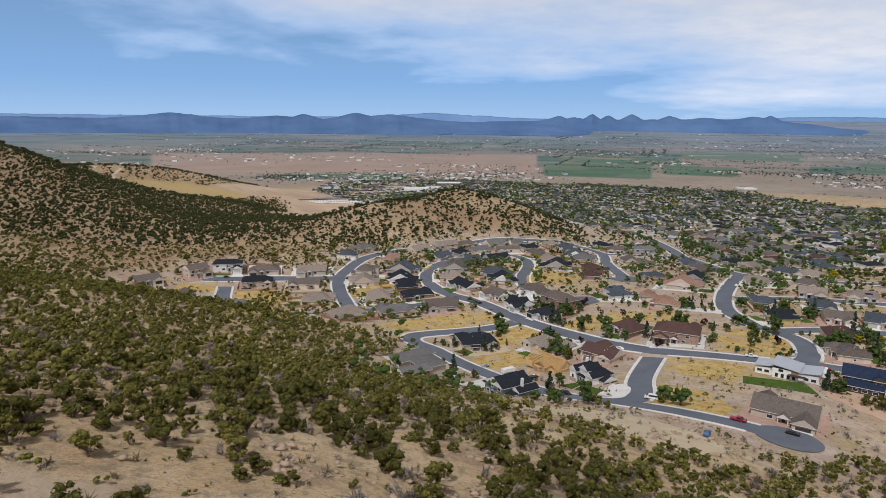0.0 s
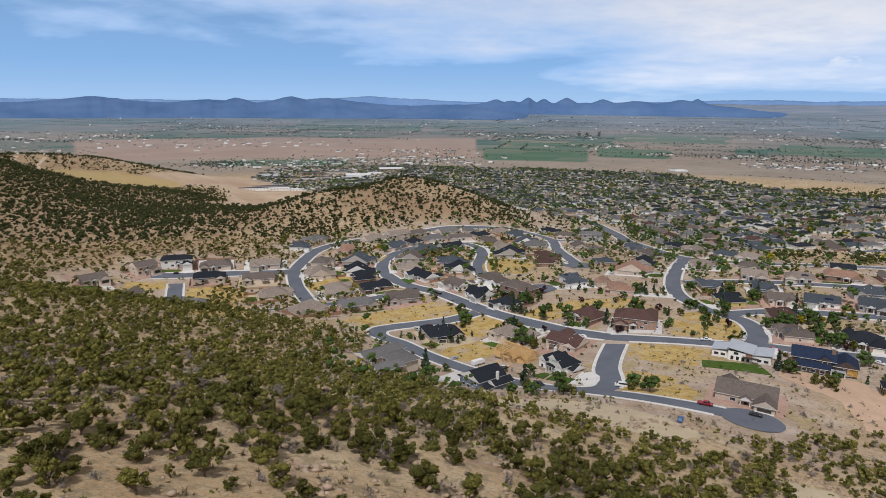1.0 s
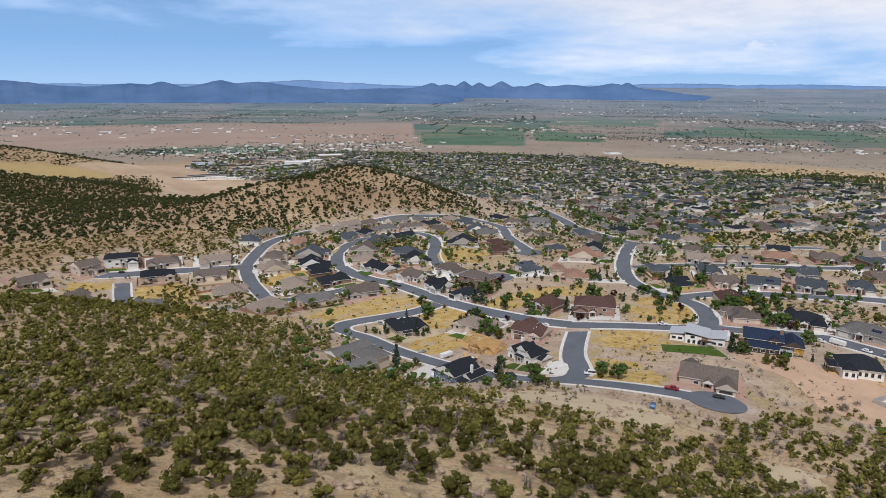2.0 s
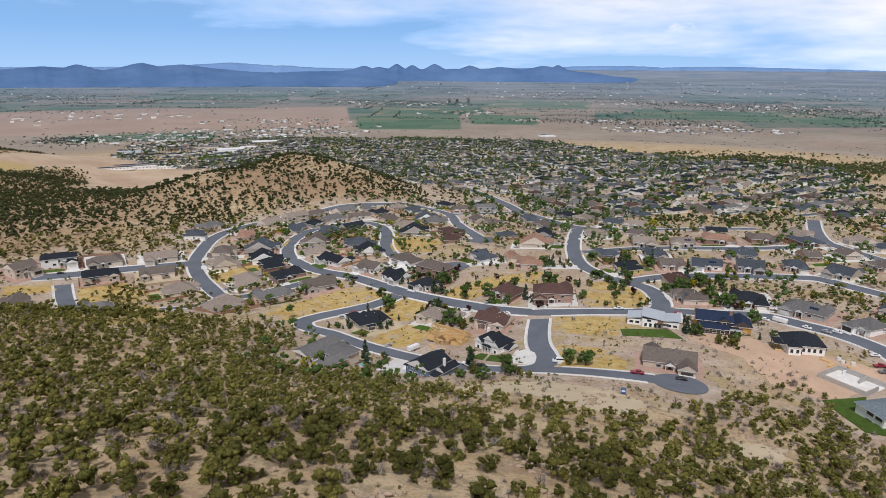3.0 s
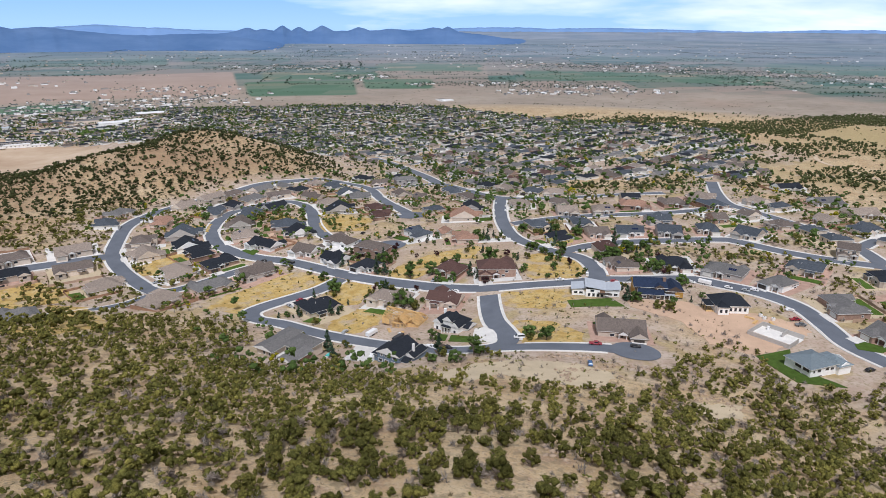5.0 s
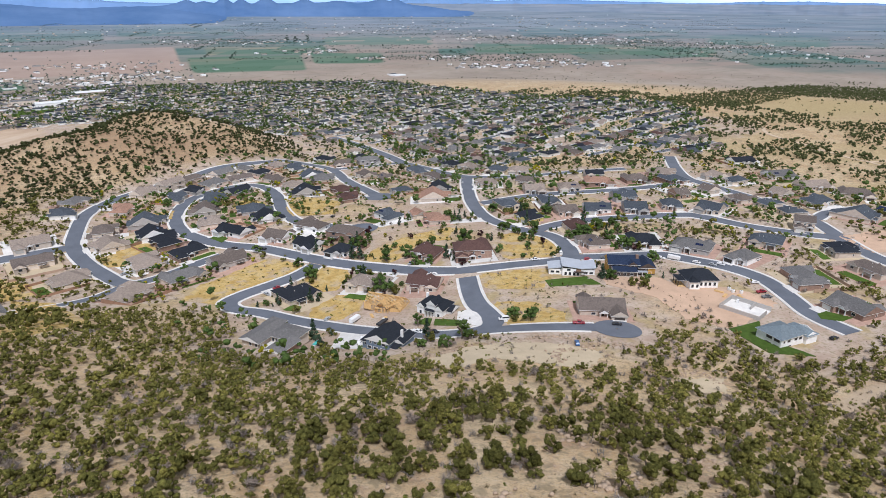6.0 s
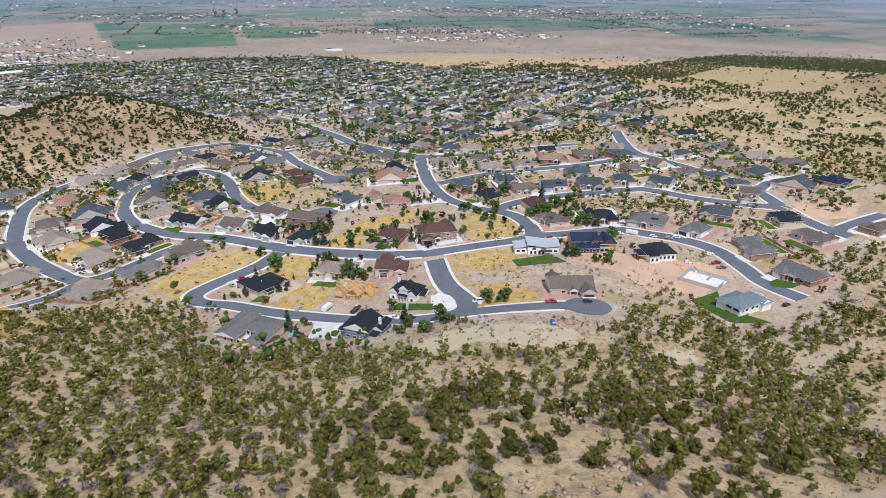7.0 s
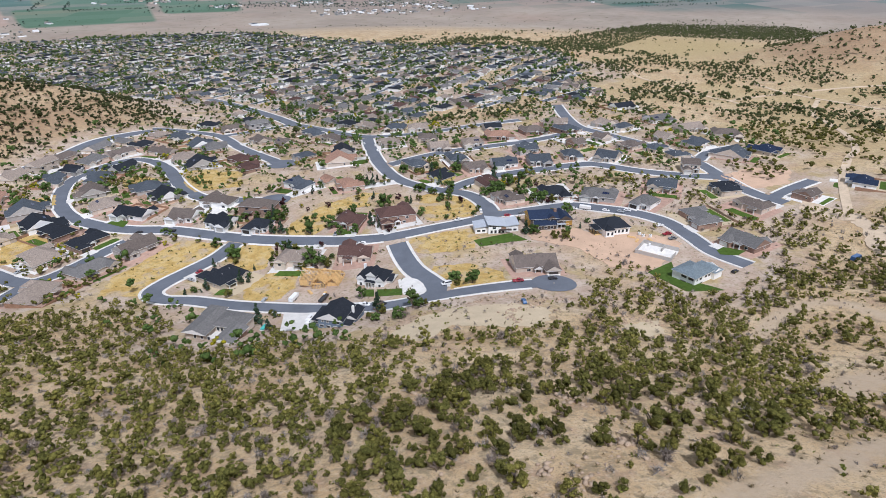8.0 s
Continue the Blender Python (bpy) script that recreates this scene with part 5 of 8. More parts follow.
class Kind:
    """A kind of tree: a few trunk and crown meshes, and plain arrays for the woods."""

    def __init__(self, name, label, material, radius, tall, lumps, leaves, leaf, forms=4, light=(9, 5), seed=1, twiggy=False, cone=False):
        self.name, self.label, self.material = name, label, material
        self.made, self.arrays, self.coarse, self.specks = [], [], [], []
        for k in range(forms):
            r = random.Random(seed * 100 + k)
            rad, tl = radius * r.uniform(0.85, 1.15), tall * r.uniform(0.85, 1.2)
            v, f = foliage_arrays(r, rad, tl, lumps, leaves, leaf * (1.0 if twiggy else 0.80), twiggy, cone)
            self.made.append((mesh_of("trunk", trunk_bm(r, rad, tl), BARK), from_arrays("crown", v, f, material)))
            again = seed * 100 + k
            self.arrays.append(foliage_arrays(random.Random(again), rad, tl, light[0], light[1], leaf * (1.9 if twiggy else 1.35), twiggy, cone))
            self.coarse.append(foliage_arrays(random.Random(again), rad * 0.95, tl, 5, 3, leaf * (3.1 if twiggy else 2.0), twiggy, cone, LUMP, 1.15))
            self.specks.append(foliage_arrays(random.Random(again), rad * 0.9, tl, 4, 3 if twiggy else 0, leaf * 5.6, twiggy, cone, SMALL_LUMP, 1.75))

    def plant(self, x, y, size, rng, z=None, group="", label=""):
        ob = new(self.name)
        ob.matrix_basis = pose(x, y, level(x, y) - 0.1 if z is None else z, 0, 0, rng.uniform(0, 360)) @ Matrix.Diagonal((size, size, size * rng.uniform(0.85, 1.15), 1))
        t, c = self.made[rng.randrange(len(self.made))]
        shared("trunk", t, ob, Matrix())
        shared("crown", c, ob, Matrix())
        return tagged(ob, label or self.label, "tree", group)

    def wood(self, name, spots, rng_seed, label, material=None, grade="arrays"):
        """Many trees in one mesh."""
        g = np.random.RandomState(rng_seed)
        vs, fs, k = [], [], 0
        zs = height(spots[:, 0], spots[:, 1])
        for (x, y, s), z in zip(spots, zs):
            forms = self.arrays if grade == "arrays" else self.coarse if grade == "coarse" else self.specks
            v, f = forms[g.randint(len(forms))]
            q = g.uniform(0, 6.28)
            c, sn = math.cos(q) * s, math.sin(q) * s
            vs.append(np.stack([v[:, 0] * c - v[:, 1] * sn + x, v[:, 0] * sn + v[:, 1] * c + y, v[:, 2] * s * g.uniform(0.8, 1.15) + z - 0.1], 1))
            fs.append(f + k)
            k += len(v)
        ob = new(name, from_arrays(name, np.concatenate(vs), np.concatenate(fs), material or self.material))
        return tagged(ob, label, "trees", kind="stuff")


JUN = Kind("juniper", "dark olive juniper on sandy slope", JUNIPER, 1.95, 3.5, 16, 28, 0.19, 6, (10, 7), 1)
PIN = Kind("pinyon_pine", "olive-green pinyon pine on sandy slope", JUNIPER_WARM, 1.9, 4.0, 16, 28, 0.19, 6, (10, 7), 2)
OAK = Kind("broadleaf_tree", "leafy green garden tree", BROADLEAF, 2.6, 5.2, 18, 26, 0.24, 4, (9, 4), 3)
YEL = Kind("yellow_tree", "bright yellow-green garden tree", YELLOW_LEAF, 2.1, 4.8, 16, 26, 0.22, 3, (9, 4), 4)
SPR = Kind("spruce", "dark blue-green spruce in a garden", SPRUCE, 1.7, 6.2, 18, 26, 0.22, 3, (9, 4), 5, cone=True)
PLM = Kind("plum_tree", "dark purple-leaved plum tree in a garden", PLUM, 1.8, 3.8, 15, 26, 0.2, 2, (9, 4), 6)


def scatter(x0, x1, y0, y1, step, seed, chance):
    """Jittered places where chance(x, y) lets a tree stand, with a size for each."""
    g = np.random.RandomState(seed)
    xx, yy = np.meshgrid(np.arange(x0, x1, step), np.arange(y0, y1, step))
    xx = (xx + g.uniform(-0.55, 0.55, xx.shape) * step).ravel()
    yy = (yy + g.uniform(-0.55, 0.55, yy.shape) * step).ravel()
    ok = g.uniform(0, 1, xx.shape) < chance(xx, yy)
    return np.stack([xx[ok], yy[ok], 0.45 + 0.95 * g.uniform(0, 1, ok.sum()) ** 1.3], 1)


THICKETS = [(-48, 330, 20), (-66, 338, 18), (-38, 318, 16), (128, 104, 22), (150, 110, 20), (70, 84, 20), (60, 100, 16), (215, 120, 25), (-87, 177, 26), (-104, 221, 26), (-74, 143, 26), (102, 141, 26), (107, 124, 26), (97, 161, 26), (171, 146, 26)]


def slope_chance(x, y):
    c = 0.10 + 0.80 * smooth(0.34, 0.60, 0.6 * fractal(x, y, 40, 21) + 0.4 * fractal(x, y, 13, 23)) + 0.6 * (1 - smooth(-70, 10, x)) * smooth(110, 140, y)
    # thick stands
    for a, b, r in THICKETS:
        c = c + 0.8 * np.exp(-((x - a) ** 2 + (y - b) ** 2) / r ** 2)
    for a, b, r in CLEARINGS:
        c = c * np.maximum(smooth(r * 0.7, r * 1.25, np.hypot(x - a, y - b)), 0.2 * (y < 120))
    for way, half in TRACKS:
        for px, py in spline(way, 3.0):
            c = c * smooth(half * 0.8, half * 1.4, np.hypot(x - px, y - py))
    return c * smooth(5, 16, town_gap(x, y))


spots = scatter(-260, 330, 24, 372, 4.6, 3, slope_chance)
spots[:, 2] *= 1.02
below = height(spots[:, 0], spots[:, 1])
keep = (spots[:, 1] < 300) | (spots[:, 0] < -24)
spots = spots[keep]
rank = np.hypot(spots[:, 0] + 10, spots[:, 1] - 105)
order = np.argsort(rank)
rng = random.Random(8)
for i in order[:300]:
    x, y, s = spots[i]
    (JUN if rng.random() < 0.6 else PIN).plant(x, y, s, rng, group="trees of the near slope")
rest = spots[order[300:]]
flip = np.random.RandomState(4).uniform(0, 1, len(rest)) < 0.6
JUN.wood("juniper_wood", rest[flip], 5, "junipers scattered over the sandy slope")
PIN.wood("pinyon_wood", rest[~flip], 6, "pinyon pines scattered over the sandy slope")


def hill_chance(x, y):
    """Open juniper scrub on the spurs, a thick wood in the hollow, bare graded land beyond it."""
    c = 0.48 + 0.52 * smooth(0.34, 0.60, fractal(x, y, 46, 31))
    c = c + 0.3 * smooth(180, 380, -x) * (1 - smooth(760, 860, y))
    ridge = smooth(0, 60, y - 1150 + 0.3 * (x + 500)) * (x < -150)
    c = c * (1 - 0.35 * ridge)
    # the round hill is thickly grown on its eastern flank
    c = np.maximum(c, 1.0 * np.exp(-(((x - 125) / 60) ** 2 + ((y - 820) / 75) ** 2)))
    c = np.maximum(c, 0.95 * within(x, y, DARK_WOOD, 25.0))
    c = c * (1 - within(x, y, BARE_LAND, 12.0)) * (1 - within(x, y, GOLD_STRIP, 15.0))
    c = c * smooth(8, 22, town_gap(x, y))
    for ax, ay, bx, by in ((-600, 1190, -655, 1330), (-628, 1205, -690, 1300)):
        t = np.clip(((x - ax) * (bx - ax) + (y - ay) * (by - ay)) / ((bx - ax) ** 2 + (by - ay) ** 2), 0, 1)
        c = c * smooth(5, 10, np.hypot(x - ax - t * (bx - ax), y - ay - t * (by - ay)))
    limit = np.where(x > -150, 1000, 1640)
    return c * (1 - smooth(-60, 0, y - limit))


west = scatter(-860, 250, 330, 1650, 5.6, 9, lambda x, y: hill_chance(x, y) * (smooth(0, 40, 195 - (x - 0.02 * (y - 760))) * (y > 560) + (y <= 560) * (x < -80)))
west[:, 2] *= 1.32
close = np.hypot(west[:, 0], west[:, 1]) < 640
JUN.wood("hill_juniper_wood", west[close], 12, "junipers dotted over the hillside behind the houses", grade="coarse")
JUN.wood("range_juniper_wood", west[~close], 13, "junipers dotted over the round hill and ranges", JUNIPER_FAR, grade="specks")

# low brush on the near slope
SAGE_K = Kind("sagebrush", "grey sagebrush", SAGE, 1.1, 1.3, 7, 16, 0.26, 4, (6, 7), 8, twiggy=True)
GREEN_K = Kind("green_bush", "low green bush", SHRUB, 1.0, 1.4, 8, 12, 0.15, 3, (4, 3), 9)
for kind_, name_, step_, seed_, words_ in ((SAGE_K, "sagebrush_patch", 6.2, 61, "grey sagebrush and bare twiggy bushes on the slope"), (GREEN_K, "green_bush_patch", 7.5, 62, "low green bushes on the sandy slope")):
    low = scatter(-240, 330, 45, 330, step_, seed_, lambda x, y: 0.40 * slope_chance(x, y) + 0.24 * smooth(4, 10, town_gap(x, y)))
    low[:, 2] *= 1.05
    kind_.wood(name_, low, seed_, words_)
low = scatter(-200, 300, 48, 330, 3.8, 64, lambda x, y: 0.75 * smooth(0.35, 0.6, fractal(x, y, 14, 65)) * smooth(3, 8, town_gap(x, y)))
low[:, 2] *= 0.36
SAGE_K.wood("dry_tufts", low, 64, "dry grass tufts on the sandy slope", DRY_TUFT, grade="specks")
# dead and rusty trees stand out singly
DEAD_FORMS = [from_arrays("dead_tree", *foliage_arrays(random.Random(k + 40), 1.35, 2.3, 9, 30, 0.42, True), DEAD_TWIGS) for k in range(3)]
rng = random.Random(66)
few = scatter(-160, 180, 60, 230, 13.0, 67, lambda x, y: 0.55 * slope_chance(x, y))
for x, y, s in few:
    ob = new("dead_tree", rng.choice(DEAD_FORMS))
    ob.matrix_basis = pose(x, y, level(x, y) - 0.1, 0, 0, rng.uniform(0, 360)) @ Matrix.Diagonal((s, s, s, 1))
    tagged(ob, "bare grey dead juniper on sandy slope", "tree", "dead trees of the slope")
ROCK_LINES = [[(65, 182), (74, 197), (81, 192), (100, 194), (117, 174), (107, 160)], [(72, 218), (84, 213), (96, 206)], [(26, 222), (48, 228), (62, 222)], [(99, 157), (113, 157), (110, 147)]]
OUTCROPS = [(-26, 92), (-25, 98), (-11, 111), (0, 96), (-8, 94), (23, 97), (33, 95), (-69, 101), (8, 118), (60, 120), (95, 118), (-50, 112)]
rocks = scatter(-220, 260, 50, 320, 6.0, 68, lambda x, y: 0.28 * smooth(0.45, 0.7, fractal(x, y, 30, 69)) * smooth(6, 14, town_gap(x, y)) + 0.5 * np.exp(-(((x - 84) / 14) ** 2 + ((y - 205) / 6) ** 2)))
g = np.random.RandomState(70)
extra = [(*p, 1.1) for line_ in ROCK_LINES for p in spline(line_, 1.6) + g.normal(0, 0.5, (len(spline(line_, 1.6)), 2))]
extra += [(x + g.normal(0, 3.2), y + g.normal(0, 1.8), g.uniform(0.6, 1.3)) for x, y in OUTCROPS for _ in range(9)]
rocks = np.concatenate([rocks, np.array(extra)])
vs, fs, k = [], [], 0
ico = bmesh.new()
bmesh.ops.create_icosphere(ico, subdivisions=1, radius=1)
iv, ifc = np.array([tuple(v.co) for v in ico.verts]), np.array([[v.index for v in f.verts] for f in ico.faces])
ico.free()
for (x, y, s), z in zip(rocks, height(rocks[:, 0], rocks[:, 1])):
    for _ in range(4):
        sz = s * g.uniform(0.2, 0.75)
        v = iv * (1 + g.uniform(-0.42, 0.30, (len(iv), 1))) * np.array([sz * g.uniform(0.8, 1.5), sz, sz * 0.6]) + np.array([x + g.normal(0, 1.3), y + g.normal(0, 1.3), z + 0.1])
        vs.append(v)
        fs.append(ifc + k)
        k += len(iv)
tagged(new("slope_rocks", from_arrays("slope_rocks", np.concatenate(vs), np.concatenate(fs), ROCK)), "pale broken sandstone blocks on the slope", "rocks", kind="stuff")


# gardens and empty lots of the near town
def town_chance(x, y):
    g = town_gap(x, y)
    c = smooth(1.5, 3.5, g) * (1 - smooth(22, 48, g)) * (0.34 + 0.66 * smooth(0.45, 0.62, fractal(x, y, 62, 41)))
    # empty lots hold fewer trees than gardens
    c = c * (1 - 0.6 * smooth(6, 11, g))
    for a, b, r in CLEARINGS:
        c = c * smooth(r * 0.7, r * 1.2, np.hypot(x - a, y - b))
    return c


town = scatter(-230, 520, 235, 760, 5.4, 15, town_chance)
rng = random.Random(21)
town = town[np.argsort(np.hypot(town[:, 0] - 120, town[:, 1] - 330))]
lots = []
for i, (x, y, s) in enumerate(town):
    if i < 260:
        p = rng.random()
        kind = JUN if p < 0.36 or x < -60 else OAK if p < 0.75 else SPR if p < 0.92 else YEL if p < 0.96 else PLM
        kind.plant(x, y, s * rng.uniform(0.75, 1.2) * (1.0 if kind is JUN else 1.25), rng, group="garden trees of the suburb")
    else:
        lots.append((x, y, s * rng.uniform(0.9, 1.5)))
lots = np.array(lots)
pick = np.random.RandomState(2).uniform(0, 1, len(lots))
pick = np.where(lots[:, 0] < -60, 0.5 + 0.4 * pick, pick)
OAK.wood("garden_tree_wood", lots[pick < 0.45], 22, "green garden trees among the houses", grade="coarse")
JUN.wood("lot_juniper_wood", lots[(pick >= 0.45) & (pick < 0.96)], 23, "junipers left standing between the houses", grade="coarse")
YEL.wood("yellow_tree_wood", lots[pick >= 0.96], 24, "yellow-green garden trees among the houses", grade="coarse")

# shrubs of gardens and empty lots
bushes = scatter(-230, 470, 215, 700, 4.4, 17, lambda x, y: 0.34 * smooth(1.5, 3.5, street_gap(x, y)) * (1 - smooth(30, 60, town_gap(x, y))) * smooth(0.35, 0.55, fractal(x, y, 26, 43)) * smooth(-3.5, -1.0, town_gap(x, y)))
bushes[:, 2] *= 0.8
pick = np.random.RandomState(5).uniform(0, 1, len(bushes))
GREEN_K.wood("garden_bush_patch", bushes[pick < 0.5], 25, "low green bushes in gardens and empty lots", grade="coarse")
JUN.wood("young_juniper_patch", bushes[(pick >= 0.5) & (pick < 0.75)] * np.array([1, 1, 0.45]), 26, "small dark junipers in gardens and empty lots", grade="coarse")
SAGE_K.wood("garden_sage_patch", bushes[pick >= 0.75], 27, "grey brush in gardens and empty lots", grade="coarse")


# ---- the far town: streets in rows, houses on both sides ----
def inside(x, y, corners):
    hit_ = False
    for (x0, y0), (x1, y1) in zip(corners, corners[1:] + corners[:1]):
        if (y0 > y) != (y1 > y) and x < (x1 - x0) * (y - y0) / (y1 - y0) + x0:
            hit_ = not hit_
    return hit_


TOWN_EDGE = [(205, 690), (238, 860), (190, 980), (110, 1120), (-60, 1420), (-330, 1640), (-330, 1900), (50, 2060), (480, 1960), (690, 1700), (740, 1300), (770, 1010), (850, 820), (790, 690), (640, 560), (560, 470), (520, 440), (455, 505), (300, 560), (262, 640)]
TOWN_TURN = 13.0


def squat(w, d, h, rise, hip):
    """A far house in two meshes' worth of faces: walls and roof, as corners and faces with a flag."""
    a, b, o = w / 2, d / 2, 0.5
    v = [(sx * a, sy * b, z) for z in (-2, h) for sx, sy in ((-1, -1), (1, -1), (1, 1), (-1, 1))]
    v += [(sx * (a + o), sy * (b + o), h) for sx, sy in ((-1, -1), (1, -1), (1, 1), (-1, 1))]
    ins = b if hip else 0
    v += [(-a - o + ins, 0, h + rise), (a + o - ins, 0, h + rise)]
    walls = [(0, 1, 5, 4), (1, 2, 6, 5), (2, 3, 7, 6), (3, 0, 4, 7)]
    roof = [(8, 9, 13, 12), (10, 11, 12, 13), (9, 10, 13, 13), (11, 8, 12, 12)]
    return np.array(v, float), walls, roof


far_rng = random.Random(31)
ct, st = math.cos(radians(TOWN_TURN)), math.sin(radians(TOWN_TURN))
far_spots = []
for row in range(-2, 34):
    v = 380 + row * 57.0
    for side_ in (-1, 1):
        u = -700.0
        while u < 1300:
            u += far_rng.uniform(20, 27)
            bend = 16 * math.sin(u / 170 + row * 0.9)
            x, y = ct * u - st * (v + side_ * 17 + bend), st * u + ct * (v + side_ * 17 + bend)
            if not inside(x, y, TOWN_EDGE) or far_rng.random() < 0.16:
                continue
            if float(street_gap(np.array(x), np.array(y))) < 13 or any(abs(x - hx) + abs(y - hy) < 26 for hx, hy, *_ in HOUSES if abs(hx - x) < 26):
                continue
            x, y = x + far_rng.uniform(-3, 3), y + far_rng.uniform(-4, 4)
            far_spots.append((x, y, TOWN_TURN + (0 if side_ > 0 else 180) + far_rng.choice((0, 0, 0, 0, 90, -90)) + far_rng.uniform(-14, 14) + math.degrees(math.atan(16 / 170 * math.cos(u / 170 + row * 0.9)))))
for row in range(-2, 34):
    line = []
    for u in np.arange(-700, 1300, 9.0):
        v = 380 + row * 57.0 + 16 * math.sin(u / 170 + row * 0.9)
        x, y = ct * u - st * v, st * u + ct * v
        if inside(x, y, TOWN_EDGE) and float(street_gap(np.array(x), np.array(y))) > 4:
            line.append((x, y))
        else:
            if len(line) > 6:
                tagged(strip("road", np.array(line), 4.6, -4.6, 0.3, 0.9, ASPHALT), "asphalt street among the houses of the valley town", "road", kind="structure")
                for s in (1, -1):
                    tagged(strip("pavement", np.array(line), s * 4.6, s * 5.8, 0.42, 0.9, CONCRETE), "pale pavement and kerb of a town street", "pavement", kind="structure")
            line = []

# nearer ones are houses of their own, built from a few patterns
far_spots.sort(key=lambda p: math.hypot(p[0] - 150, p[1] - 350))
PATTERNS = []
for k, (roof, wall) in enumerate((("K", "w"), ("S", "t"), ("B", "t"), ("T", "w"), ("G", "g"), ("S", "w"), ("R", "t"), ("K", "w"), ("B", "b"), ("G", "w"))):
    w, d = 15 + (k * 7 % 5), 11 + k % 3
    PATTERNS.append((w, d, roof, wall))


def town_house(x, y, turn, w, d, roof, wall, rng):
    ob = new("house")
    ob.matrix_basis = pose(x, y, level(x, y) + 0.3, 0, 0, turn)
    tagged(ob, f"single-storey {WALL_WORDS[wall]} house with {ROOF_WORDS[roof]} roof in the valley town", "house", "houses of the valley town")
    bm = bmesh.new()
    walls_of(bm, -w / 2, w / 2, -d / 2, d / 2, 3.0)
    part("wall", bm, WALLS[wall], ob)
    roof_part(ob, -w / 2, w / 2, -d / 2, d / 2, 3.0, 0.45 * d / 2, ROOFS[roof], gable=WALLS[wall], hip=rng.random() < 0.6)
    s = rng.choice((-1, 1))
    bm = bmesh.new()
    walls_of(bm, s * (w / 2 - 3.4) - 3.3, s * (w / 2 - 3.4) + 3.3, -d / 2 - 4, -d / 2 + 0.02, 3.0, (("s", 1.5),))
    part("wall", bm, WALLS[wall], ob)
    roof_part(ob, s * (w / 2 - 3.4) - 3.3, s * (w / 2 - 3.4) + 3.3, -d / 2 - 4, 0.5, 3.02, 1.65, ROOFS[roof], gable=WALLS[wall], hip=False, along="y")
    shared("garage_door", GARAGE_MESHES[(4.9, "pale")], ob, pose(s * (w / 2 - 3.4), -d / 2 - 4.02, 0.02))
    shared("window", WINDOW_MESHES["wide"][1], ob, pose(-s * w / 4, -d / 2 - 0.03, 1.6))
    shared("window", WINDOW_MESHES["wide"][1], ob, pose(s * w / 6, d / 2 + 0.03, 1.6, 0, 0, 180))
    return ob


makers = []
for k, (x, y, turn) in enumerate(far_spots[:150]):
    if k < len(PATTERNS) * 2:
        w, d, roof, wall = PATTERNS[k % len(PATTERNS)]
        makers.append(town_house(x, y, turn, w, d, roof, wall, far_rng))
    else:
        copy_thing(far_rng.choice(makers), pose(x, y, level(x, y) + 0.3, 0, 0, turn))
# their pale forecourts
pv, pf = [], []
for x, y, turn in far_spots:
    o_, wd_ = far_rng.uniform(-5, 5), far_rng.uniform(2.6, 5.0)
    k = len(pv)
    for sx, sy in ((-wd_, -13), (wd_, -13), (wd_, -4), (-wd_, -4)):
        p = local(x, y, turn, o_ + sx, sy)
        pv.append((*p, level(*p) + 0.36))
    pf.append([k, k + 1, k + 2, k + 3])
me = bpy.data.meshes.new("far_driveways")
me.from_pydata(pv, [], pf)
me.materials.append(CONCRETE)
tagged(new("far_driveways", me), "pale concrete driveways in the valley town", "driveways", kind="stuff")
# the rest, too far to pick apart, joined
vs, fs, ms = [], [], []
ROOF_KEYS, WALL_KEYS = ["K", "S", "G", "B", "T", "S", "G", "K"], ["w", "t", "w", "g", "w"]
k = 0
for x, y, turn in far_spots[150:]:
    w, d = far_rng.uniform(11, 18), far_rng.uniform(9, 12)
    v, wf, rf = squat(w, d, 3.5, 0.45 * d / 2, far_rng.random() < 0.5)
    c, s = math.cos(radians(turn)), math.sin(radians(turn))
    z = level(x, y) + 0.3
    vs += [(x + c * p[0] - s * p[1], y + s * p[0] + c * p[1], z + p[2]) for p in v]
    wm, rm = far_rng.randrange(5), 5 + far_rng.randrange(8)
    for f in wf:
        fs.append([k + i for i in f])
        ms.append(wm)
    for f in rf:
        fs.append([k + i for i in dict.fromkeys(f)])
        ms.append(rm)
    k += len(v)
me = bpy.data.meshes.new("far_house_rows")
me.from_pydata(vs, [], fs)
for key in WALL_KEYS:
    me.materials.append(WALLS[key])
for key in ROOF_KEYS:
    me.materials.append(ROOFS[key])
me.polygons.foreach_set("material_index", ms)
tagged(new("far_house_rows", me), "rows of small houses far off in the valley town", "houses", kind="stuff")


def far_town_chance(x, y):
    ok = np.array([inside(a, b, TOWN_EDGE) for a, b in zip(x, y)])
    c = 0.42 + 0.5 * smooth(0.42, 0.62, fractal(x, y, 70, 51))
    return np.where(ok, c, 0) * smooth(2, 4, street_gap(x, y))


spots = scatter(-340, 900, 430, 2100, 8.8, 33, far_town_chance)
# keep crowns off the roofs
middles = np.array([(x, y) for x, y, _ in far_spots])
spots = np.array([s for s in spots if np.min(np.abs(middles[:, 0] - s[0]) + np.abs(middles[:, 1] - s[1])) > 8.5])
spots[:, 2] *= 1.5
pick = np.random.RandomState(3).uniform(0, 1, len(spots))
OAK.wood("town_tree_wood", spots[pick < 0.70], 41, "green trees among the houses of the valley town", grade="coarse")
SPR.wood("town_spruce_wood", spots[(pick >= 0.70) & (pick < 0.93)], 42, "dark conifers among the houses of the valley town", grade="coarse")
YEL.wood("town_yellow_wood", spots[pick >= 0.93], 43, "yellow-green trees among the houses of the valley town", grade="coarse")


